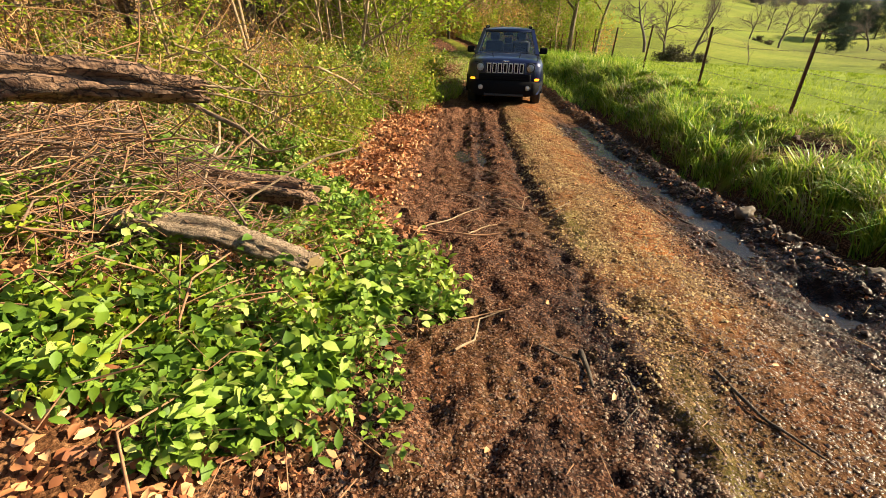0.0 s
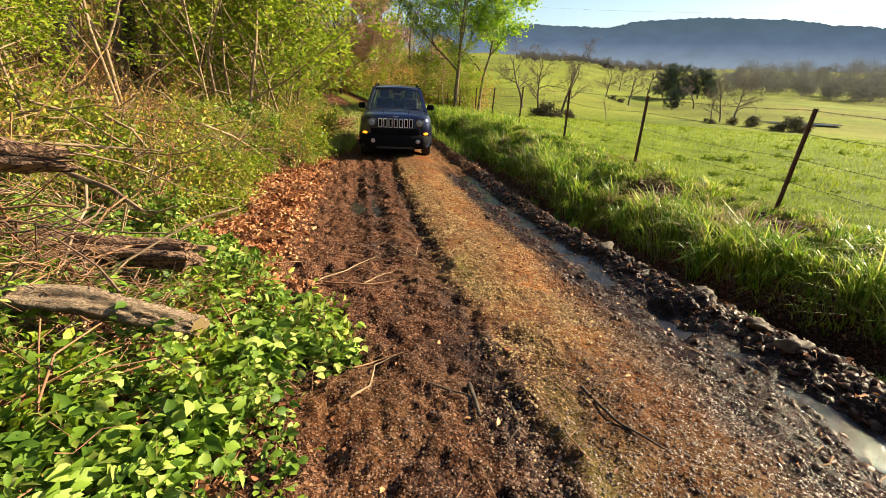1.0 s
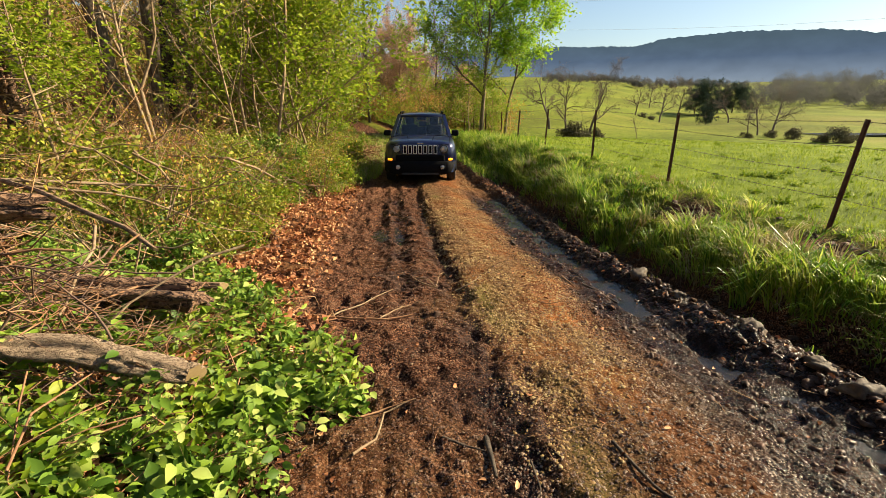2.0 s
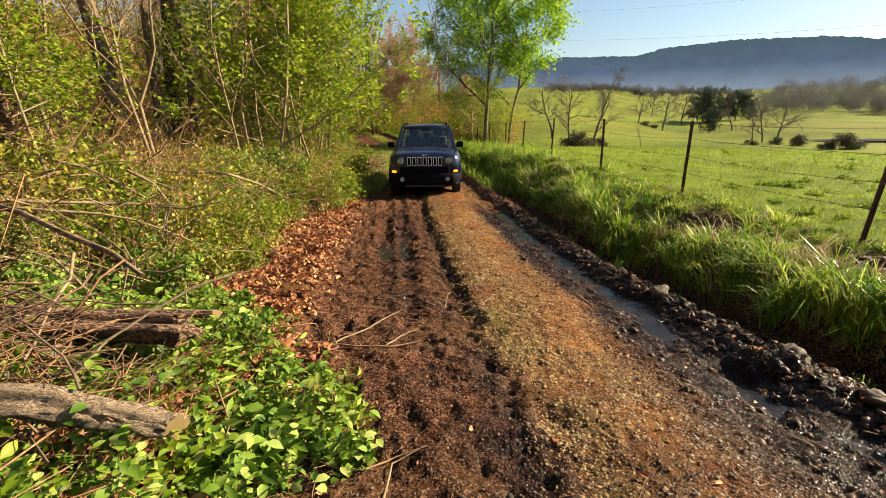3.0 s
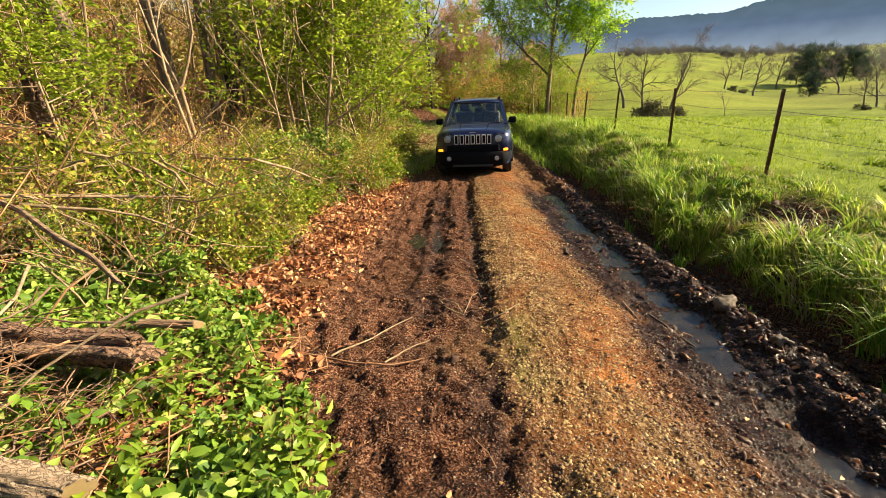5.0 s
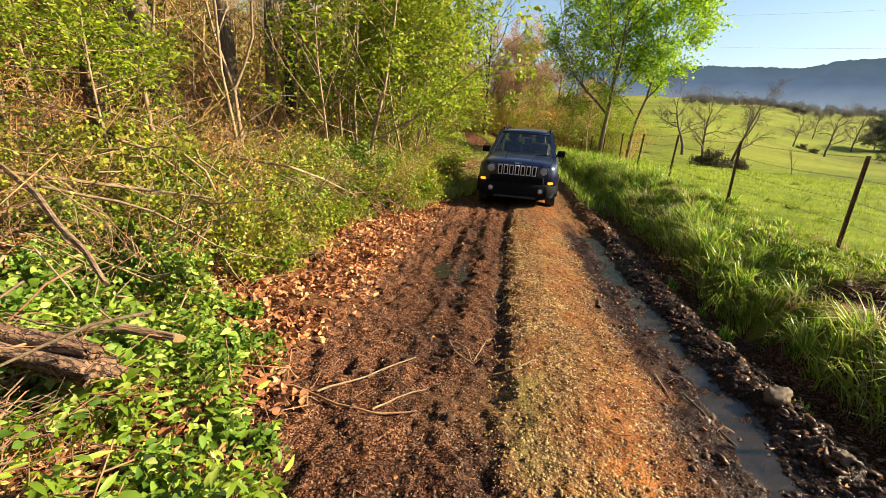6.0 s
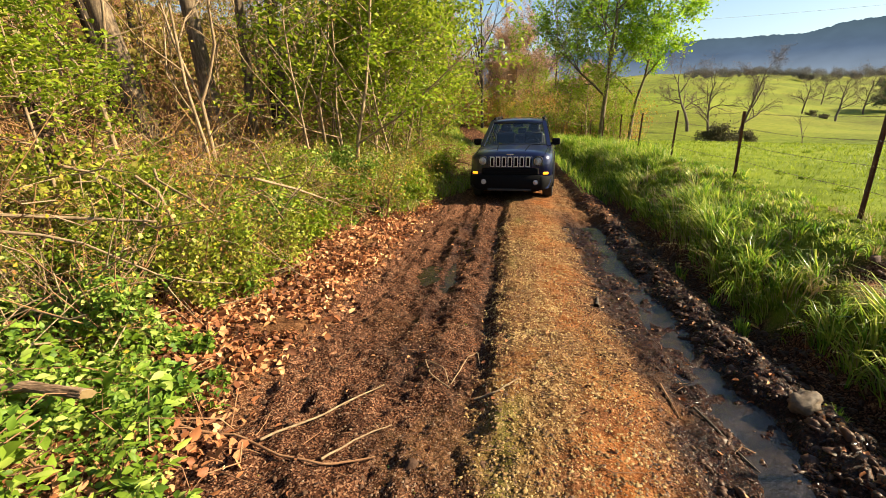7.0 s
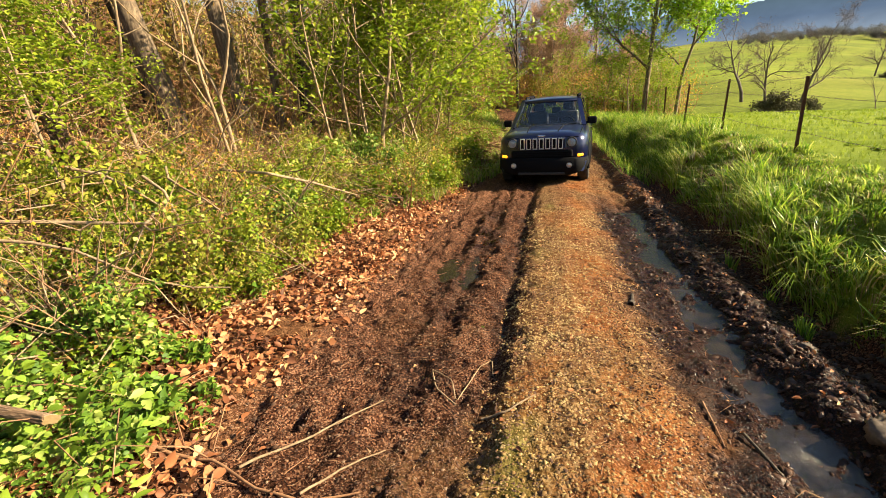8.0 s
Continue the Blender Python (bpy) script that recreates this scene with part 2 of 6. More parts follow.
LEAF_DRY = leafy("leaf_dry", [(0.070, 0.025, 0.010), (0.196, 0.070, 0.028), (0.351, 0.133, 0.051), (0.463, 0.208, 0.087), (0.645, 0.366, 0.177)], 0.15, 0.65)
LEAF_DARK = leafy("leaf_evergreen", [(0.044, 0.064, 0.048), (0.062, 0.084, 0.060)], 0.25, 0.9)
LEAF_DARK.node_tree.nodes["Principled BSDF"].inputs["Specular IOR Level"].default_value = 0.0
TWIGLET = leafy("fine_twigs", [(0.089, 0.067, 0.052), (0.138, 0.103, 0.082), (0.179, 0.127, 0.105)], 0.1, 0.8)
LEAF_DEEP = leafy("leaf_deep_wood", [(0.19, 0.115, 0.040), (0.27, 0.185, 0.055), (0.27, 0.225, 0.045), (0.20, 0.20, 0.03)], 0.35)
# greyed to stand in for the haze over distant crowns
LEAF_FAR = leafy("leaf_far_haze_tint", [(0.092, 0.098, 0.092), (0.105, 0.106, 0.102), (0.118, 0.110, 0.104)], 0.5, 0.9)
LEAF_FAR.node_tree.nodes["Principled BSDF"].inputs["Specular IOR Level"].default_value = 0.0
LEAF_GREY = leafy("leaf_grey", [(0.064, 0.061, 0.032), (0.109, 0.096, 0.051)], 0.2)
LEAF_GREY.node_tree.nodes["Principled BSDF"].inputs["Specular IOR Level"].default_value = 0.05
GRASS = leafy("grass_blade", [(0.065, 0.144, 0.011), (0.150, 0.269, 0.017), (0.286, 0.388, 0.031), (0.520, 0.525, 0.120)], 0.5, 0.35)
GRASS_DRY = leafy("grass_dry", [(0.218, 0.154, 0.058), (0.333, 0.256, 0.115), (0.422, 0.352, 0.192)], 0.35)
PASTURE = leafy("pasture_blade", [(0.118, 0.172, 0.011), (0.202, 0.268, 0.015), (0.298, 0.356, 0.041)], 0.5)
STONE = grained("stone_muddy", [(0.033, 0.020, 0.012), (0.087, 0.058, 0.035), (0.169, 0.121, 0.084)], 9, 0.75, 0.6)
PEBBLE = leafy("pebble", [(0.090, 0.046, 0.016), (0.19, 0.105, 0.034), (0.29, 0.18, 0.062), (0.40, 0.29, 0.13)], 0.0, 0.65)
PEBBLE_DAMP = leafy("pebble_damp", [(0.040, 0.022, 0.014), (0.098, 0.054, 0.034), (0.160, 0.099, 0.064), (0.252, 0.179, 0.127)], 0.0, 0.3)
PEBBLE_DAMP.node_tree.nodes["Principled BSDF"].inputs["Specular IOR Level"].default_value = 0.3
PEBBLE_WET = leafy("pebble_wet", [(0.013, 0.007, 0.004), (0.041, 0.020, 0.011), (0.061, 0.032, 0.020)], 0.0, 0.2)
PEBBLE_WET.node_tree.nodes["Principled BSDF"].inputs["Specular IOR Level"].default_value = 0.16
PEBBLE_MUD = leafy("pebble_muddy", [(0.032, 0.016, 0.009), (0.075, 0.036, 0.023), (0.129, 0.069, 0.043), (0.246, 0.164, 0.104)], 0.0, 0.4)
CLOD = grained("mud_clod", [(0.019, 0.009, 0.005), (0.061, 0.030, 0.016), (0.130, 0.069, 0.038)], 14, 0.8, 0.9)
CLOD.node_tree.nodes["Principled BSDF"].inputs["Specular IOR Level"].default_value = 0.25
CLOD_WET = grained("mud_clod_wet", [(0.014, 0.008, 0.004), (0.055, 0.027, 0.016), (0.120, 0.062, 0.036)], 20, 0.42, 1.0)
CLOD_WET.node_tree.nodes["Principled BSDF"].inputs["Specular IOR Level"].default_value = 0.16
RUST = grained("rusty_steel", [(0.035, 0.014, 0.009), (0.096, 0.035, 0.018), (0.154, 0.064, 0.032)], 14, 0.8, 0.4)
CABLE = grained("cable_grey", [(0.50, 0.52, 0.54), (0.60, 0.62, 0.64)], 5, 0.6, 0.0)
WIRE = grained("wire_rust", [(0.032, 0.022, 0.019), (0.077, 0.054, 0.045)], 20, 0.6, 0.0, metal=0.5)


# ---- helpers for meshes ----
def mesh_of(name, verts, faces, mats, smooth=False, index=None):
    """verts: N x 3; faces: one array of quads or triangles, or a list of such arrays."""
    me = bpy.data.meshes.new(name)
    groups = [np.asarray(f, dtype=np.int32) for f in (faces if isinstance(faces, list) else [faces])]
    groups = [f for f in groups if len(f)]
    v = np.asarray(verts, dtype=np.float32)
    me.vertices.add(len(v))
    me.vertices.foreach_set("co", v.ravel())
    loops = np.concatenate([f.ravel() for f in groups])
    counts = np.concatenate([np.full(len(f), f.shape[1], dtype=np.int32) for f in groups])
    me.loops.add(len(loops))
    me.loops.foreach_set("vertex_index", loops)
    me.polygons.add(len(counts))
    starts = np.concatenate([[0], np.cumsum(counts)[:-1]]).astype(np.int32)
    me.polygons.foreach_set("loop_start", starts)
    me.polygons.foreach_set("loop_total", counts)
    if smooth:
        me.polygons.foreach_set("use_smooth", np.ones(len(counts), dtype=bool))
    for m in (mats if isinstance(mats, (list, tuple)) else [mats]):
        me.materials.append(m)
    if index is not None:
        me.polygons.foreach_set("material_index", np.asarray(index, dtype=np.int32))
    me.update(calc_edges=True)
    return me


def thing(name, label, category, group="", kind="", at=None):
    ob = tagged(new(name), label, category, group, kind)
    if at is not None:
        ob.matrix_world = at
    return ob


def piece(name, me, parent=None, label=""):
    ob = new(name, me)
    if parent is not None:
        ob.parent = parent
    return tagged(ob, label)


def part(name, bm, material, parent, label="", smooth=False):
    """Links a bmesh as one mesh object under a thing or a part."""
    me = bpy.data.meshes.new(name)
    bm.normal_update()
    bm.to_mesh(me)
    bm.free()
    me.materials.append(material)
    if smooth:
        me.polygons.foreach_set("use_smooth", np.ones(len(me.polygons), dtype=bool))
    return piece(name, me, parent, label)


def lattice(ix, iy, seed):
    h = (ix.astype(np.int64) * 374761393 + iy.astype(np.int64) * 668265263 + seed * 974711) & 0xFFFFFFFF
    h = ((h ^ (h >> 13)) * 1274126177) & 0xFFFFFFFF
    return ((h ^ (h >> 16)) & 0xFFFF) / 65535.0


def value_noise(x, y, seed=0):
    x, y = np.asarray(x, dtype=float), np.asarray(y, dtype=float)
    ix, iy = np.floor(x), np.floor(y)
    fx, fy = x - ix, y - iy
    fx, fy = fx * fx * (3 - 2 * fx), fy * fy * (3 - 2 * fy)
    a, b = lattice(ix, iy, seed), lattice(ix + 1, iy, seed)
    c, d = lattice(ix, iy + 1, seed), lattice(ix + 1, iy + 1, seed)
    return (a + (b - a) * fx) * (1 - fy) + (c + (d - c) * fx) * fy - 0.5


def fbm(x, y, seed=0, octaves=4):
    out, amp = 0.0, 1.0
    for k in range(octaves):
        out = out + amp * value_noise(x * 2 ** k + 17.3 * k, y * 2 ** k - 9.1 * k, seed + k)
        amp *= 0.5
    return out


def smooth_step(a, b, x):
    t = np.clip((np.asarray(x, dtype=float) - a) / (b - a), 0, 1)
    return t * t * (3 - 2 * t)


def bump_at(x, c, w):
    return np.exp(-((x - c) / w) ** 2)


# ---- the lie of the land ----
def road_line(y):
    """Sideways shift of the road: it swings a little to the woods beyond the car."""
    d = np.clip(np.asarray(y, dtype=float) - 13, 0, 40)
    return -0.0045 * d * d


def road_level(y):
    ys = [-12, -3, 0, 1.5, 3, 4.5, 6, 7.5, 11, 16, 30, 60, 400]
    zs = [1.1, 0.25, 0.03, -0.07, -0.24, -0.41, -0.51, -0.55, -0.62, -0.70, -0.6, 0.5, 6]
    y = np.asarray(y, dtype=float)
    return sum(np.interp(y + d, ys, zs) for d in (-0.6, -0.3, 0, 0.3, 0.6)) / 5


def field_level(x, y):
    """The pasture: nearly level by the fence, falling to a crease, then hills."""
    x, y = np.asarray(x, dtype=float), np.asarray(y, dtype=float)
    r = np.hypot(x, y)
    az = np.degrees(np.arctan2(x, np.maximum(y, -1e9)))
    near = 0.14 + 0.0 * r
    hilly = np.interp(r, [0, 13, 20, 30, 48, 56, 80, 150, 230, 300, 420, 650, 1000, 5000], [0, 0, -0.25, -0.9, -2.2, -2.5, -2.0, 1.4, 6.0, 9.5, 19, 31, 36, 20])
    valley = np.interp(r, [0, 13, 20, 30, 48, 56, 80, 150, 230, 300, 420, 650, 1000, 5000], [0, 0, -0.25, -0.9, -2.2, -2.6, -3.0, -2.0, 0.0, 4.0, 13, 24, 30, 20])
    k = smooth_step(24, 36, az)
    z = near + hilly * (1 - k) + valley * k
    z = z + 2.4 * bump_at(az, 16, 7) * smooth_step(58, 120, r) - 1.3 * bump_at(az, 33, 6) * smooth_step(60, 130, r)
    return z + fbm(x * 0.12, y * 0.12, 5) * 0.16 * smooth_step(5, 9, x) + fbm(x * 0.02, y * 0.02, 8) * np.clip((r - 40) * 0.02, 0, 4)


def ground_level(x, y, relief=True):
    x, y = np.asarray(x, dtype=float), np.asarray(y, dtype=float)
    u = x - road_line(y)
    uw = u + 0.06 * fbm(y * 0.8, u * 0.3, 3) + 0.03 * fbm(y * 4, x * 4, 4, 2)
    us = [-400, -60, -20, -8, -4.5, -3, -1.8, -1.2, -0.8, -0.6, 0.0, 0.74, 0.94, 1.25, 1.60, 1.88, 2.4, 2.62, 2.8, 3.1, 3.24, 3.42, 3.6, 4.4, 400]
    cs = [60, 20, 5.5, 1.6, 0.95, 0.55, 0.2, 0.08, 0.03, -0.03, -0.02, -0.015, 0.045, 0.06, 0.03, -0.035, -0.04, 0.0, -0.07, -0.25, -0.20, 0.12, 0.25, 0.47, 0.48]
    c = np.interp(uw, us, cs)
    c = c - 0.058 * (1 - smooth_step(2.2, 4.2, y)) * smooth_step(0.76, 0.95, uw) * (1 - smooth_step(1.6, 1.9, uw))
    along = smooth_step(2.6, 4.4, y) * (1 - smooth_step(9.5, 12, y))
    worn = np.clip(0.75 + 1.1 * fbm(y * 1.1, 0 * y + 2.0, 12, 3), 0.2, 1.3)
    c = c - along * worn * (0.037 * bump_at(uw, 0.27, 0.085) + 0.031 * bump_at(uw, 0.0, 0.09)) - (0.004 + 0.034 * along) * bump_at(uw, 0.72, 0.09)
    c = c + along * worn * (0.022 * bump_at(uw, 0.46, 0.08) + 0.020 * bump_at(uw, 0.135, 0.05) + 0.028 * bump_at(uw, -0.22, 0.09))
    c = c - 0.066 * (1 - 0.5 * bump_at(y, 2.75, 0.45)) * bump_at(uw, 2.34 - 0.07 * (1 - smooth_step(2.0, 3.4, y)), 0.17) - 0.026 * bump_at(uw, 2.18, 0.25) - 0.03 * smooth_step(1.0, 0.0, np.abs(y - 6.4)) * bump_at(uw, -0.02, 0.22)
    z = road_level(y) + c
    k = smooth_step(3.4, 4.5, u + 0.25 * fbm(y * 0.7, 3.1, 11))
    z = z * (1 - k) + field_level(x, y) * k
    if relief:
        road = smooth_step(-1.3, -0.6, u) * (1 - smooth_step(2.9, 3.3, u))
        mud = road * (1 - 0.75 * smooth_step(0.8, 0.95, uw) * (1 - smooth_step(2.0, 2.25, uw)))
        z = z + mud * (0.045 * fbm(x * 3.2, y * 2.6, 21, 3) + 0.042 * fbm(x * 10, y * 6, 22, 3)) + road * (0.016 * fbm(x * 26, y * 24, 23, 2) + 0.012 * fbm(x * 9, y * 9, 24, 2))
        # lumps and prints left by boots and tyres
        lump = 0.5 - np.abs(value_noise(x * 13 + 0.3 * y, y * 11, 25)) * 2
        z = z + mud * (0.015 * lump + 0.013 * (0.5 - 2 * np.abs(value_noise(x * 24, y * 21, 26))))
        z = z + bump_at(uw, 2.2, 0.35) * (0.028 * fbm(x * 8, y * 5, 36, 3) + 0.055 * fbm(x * 5.0, y * 2.8, 37, 3))
        lug = np.sin((y * 62 + np.abs(uw - 0.24) * 26)) * bump_at(uw, 0.24, 0.11) + np.sin(y * 55 - np.abs(uw - 0.02) * 22) * bump_at(uw, 0.0, 0.10) * 0.8
        z = z + along * 0.009 * lug
        z = z + 0.10 * fbm(x * 1.7, y * 1.7, 31) * (1 - road) * (1 - smooth_step(4, 5, u)) + 0.05 * fbm(x * 2.5, y * 2.5, 33) * smooth_step(3.3, 4.2, u) * (1 - smooth_step(8, 20, u))
        z = z + 0.022 * bump_at(uw, 2.66, 0.2) * (0.6 + 2.4 * fbm(x * 11, y * 11, 35, 3))
        z = z + 0.32 * np.exp(-(((x + 1.95) / 0.75) ** 2 + ((y - 1.8) / 1.0) ** 2)) + 0.12 * np.exp(-(((x + 1.2) / 0.4) ** 2 + ((y - 1.3) / 0.7) ** 2))
        # hollows trodden into the mud
        for hx, hy, hr in ((-0.28, 3.61, 0.09), (0.92, 2.08, 0.10), (0.75, 2.33, 0.09), (-0.1, 3.7, 0.06)):
            z = z - 0.055 * np.exp(-(((x - hx) / hr) ** 2 + ((y - hy) / hr) ** 2))
        # a slumped bare patch in the bank
        z = z - 0.13 * np.exp(-(((x - 4.0) / 0.30) ** 2 + ((y - 5.2) / 0.5) ** 2)) - 0.07 * np.exp(-(((x - 4.15) / 0.3) ** 2 + ((y - 3.6) / 0.5) ** 2))
    return z


def steps(stretches):
    out = []
    for a, b, d in stretches:
        n = max(1, int(round((b - a) / d)))
        out += [a + (b - a) * i / n for i in range(n)]
    return np.array(out + [stretches[-1][1]])


def growing(a, b, d, g):
    out = [a]
    while out[-1] < b:
        out.append(out[-1] + d)
        d *= g
    return out


def build_ground():
    gx = np.concatenate([-np.array(growing(8, 2600, 0.5, 1.16))[:0:-1], steps([(-8, -1.8, 0.12), (-1.8, 3.4, 0.019), (3.4, 5, 0.05), (5, 16, 0.25)]), np.array(growing(16, 3200, 0.5, 1.11))[1:]])
    gy = np.concatenate([-np.array(growing(5, 400, 0.4, 1.25))[:0:-1], steps([(-5, 0.4, 0.12), (0.4, 6, 0.020), (6, 9, 0.033), (9, 16, 0.07), (16, 40, 0.3)]), np.array(growing(40, 3200, 0.5, 1.11))[1:]])
    X, Y = np.meshgrid(gx, gy)
    Z = ground_level(X, Y)
    nx, ny = len(gx), len(gy)
    idx = np.arange(nx * ny).reshape(ny, nx)
    quads = np.stack([idx[:-1, :-1], idx[:-1, 1:], idx[1:, 1:], idx[1:, :-1]], -1).reshape(-1, 4)
    me = mesh_of("ground", np.stack([X, Y, Z], -1).reshape(-1, 3), quads, GROUND, True)
    u = X - road_line(Y)
    w = u + 0.16 * fbm(X * 2.1, Y * 2.1, 41) + 0.10 * fbm(X * 9, Y * 9, 42)
    gravel = smooth_step(0.70, 0.98, w) * (1 - smooth_step(1.5, 2.0, w)) * (0.5 + 0.4 * smooth_step(1.2, 3.2, Y)) * np.clip(0.85 + 0.9 * fbm(X * 3.1, Y * 2.2, 48), 0.25, 1) + 0.4 * smooth_step(-0.1, 0.25, fbm(X * 1.6, Y * 1.2, 43)) * smooth_step(-0.7, -0.2, w) * (1 - smooth_step(1.9, 2.2, w)) * (1 - smooth_step(3.5, 6, Y))
    gravel = np.maximum(gravel, 0.75 * smooth_step(8.6, 10.5, Y) * smooth_step(0.8, 1.0, w) * (1 - smooth_step(2.5, 2.8, w)) * np.clip(0.8 + fbm(X * 2, Y * 2, 50), 0, 1))
    litter = 1 - smooth_step(-0.95, -0.55, w + 0.25 * fbm(X * 1.2, Y * 1.2, 44))
    turf = smooth_step(3.42, 3.6, w + 0.3 * fbm(X * 1.5, Y * 1.5, 45))
    turf = np.maximum(turf - 1.6 * np.exp(-(((X - 4.0) / 0.32) ** 2 + ((Y - 5.2) / 0.5) ** 2)) - 1.5 * np.exp(-(((X - 4.15) / 0.3) ** 2 + ((Y - 3.6) / 0.4) ** 2)), 0)
    beyond = smooth_step(14, 20, Y) * smooth_step(0.2, 0.0, np.abs(w - 1.25) - 0.35)
    turf = np.maximum(turf, beyond * 0.7)
    turf = turf * (1 - 0.30 * smooth_step(38, 80, np.hypot(X, Y)) * (0.7 + fbm(X * 0.03, Y * 0.05, 47)))
    wet = (1 - gravel) * (1.15 * bump_at(w, 2.32, 0.42) + 0.75 * smooth_step(1.62, 1.9, w) * (1 - smooth_step(2.4, 2.6, w)) + 0.6 * bump_at(w, 0.73, 0.14) + 0.5 * smooth_step(3, 5, Y) * bump_at(w, 0.15, 0.3) + 0.75 * bump_at(w, 0.25, 0.6) * (0.5 + 0.8 * fbm(X * 3, Y * 3, 46)))
    wet = wet + 0.20 * (1 - smooth_step(1.3, 2.9, Y)) * smooth_step(0.95, 1.5, w + 0.3 * fbm(X * 2.5, Y * 2.5, 49)) + 0.25 * (1 - smooth_step(1.3, 2.9, Y)) * smooth_step(-0.4, 0.1, w)
    wet = wet + 0.85 * bump_at(w, 2.95, 0.3)
    wet = np.clip(wet, 0, 1) * (1 - smooth_step(3.3, 3.45, w)) * (1 - litter) * (1 - 0.75 * smooth_step(8.6, 10.5, Y))
    me.color_attributes.new("zone", "FLOAT_COLOR", "POINT")
    me.color_attributes["zone"].data.foreach_set("color", np.stack([litter, gravel, turf, wet], -1).astype(np.float32).ravel())
    moss = bump_at(w, 0.98, 0.12) * np.clip(0.22 + 1.5 * fbm(X * 3, Y * 2, 55), 0, 0.7)
    rust = bump_at(w, 1.52, 0.26) * np.clip(0.58 + 1.8 * fbm(X * 2, Y * 1.3, 56), 0, 0.9) + 0.7 * bump_at(w, -0.45, 0.25) * np.clip(0.3 + 1.6 * fbm(X * 2, Y * 1.3, 57), 0, 0.9)
    me.color_attributes.new("tint", "FLOAT_COLOR", "POINT")
    me.color_attributes["tint"].data.foreach_set("color", np.stack([moss, rust, 0 * moss, 0 * moss], -1).astype(np.float32).ravel())
    ob = piece("ground", me)
    return tagged(ob, "rutted muddy dirt road between leaf litter and green pasture", "ground", kind="structure")


build_ground()


def water_sheet(label, x0, x1, y0, y1, lift):
    gx, gy = steps([(x0, x1, 0.05)]), steps([(y0, y1, 0.05)])
    X, Y = np.meshgrid(gx, gy)
    mid, half = (x0 + x1) / 2, (x1 - x0) / 2
    # the water runs down in short level reaches
    reach = Y / 0.55 + 1.1 * fbm(X * 3.2, Y * 2.0, 52, 3)
    part_way = reach - np.floor(reach)
    fall = road_level(Y + (np.floor(reach) + smooth_step(0.5, 1.0, part_way) - reach) * 0.55)
    Z = 0.3 * fall + 0.7 * road_level(Y) + lift - 0.012 - 0.03 * ((X - mid) / half) ** 4 + 0.010 * fbm(X * 10, Y * 8, 51, 3) + 0.075 * np.minimum(fbm(X * 3.4, Y * 1.9, 53, 3) + 0.06, 0.0)
    edge = np.minimum(Y - y0, y1 - Y)
    Z = Z - 0.05 * (1 - smooth_step(0, 0.35, edge))
    nx, ny = len(gx), len(gy)
    idx = np.arange(nx * ny).reshape(ny, nx)
    quads = np.stack([idx[:-1, :-1], idx[:-1, 1:], idx[1:, 1:], idx[1:, :-1]], -1).reshape(-1, 4)
    ob = piece("puddle", mesh_of("puddle", np.stack([X, Y, Z], -1).reshape(-1, 3), quads, WATER, True))
    return tagged(ob, label, "puddle", "puddles in the ruts")


water_sheet("shallow muddy puddle in the rut under leaves", -0.35, 0.42, 5.4, 7.5, -0.030)
water_sheet("long thin puddle in the wheel rut", 0.60, 0.86, 4.6, 9.0, -0.058)
water_sheet("long blue-grey puddle running along the wet wheel track", 1.90, 2.72, 2.6, 9.5, -0.083)
water_sheet("shining muddy water beside the ditch stones", 1.86, 2.60, 0.3, 2.5, -0.083)


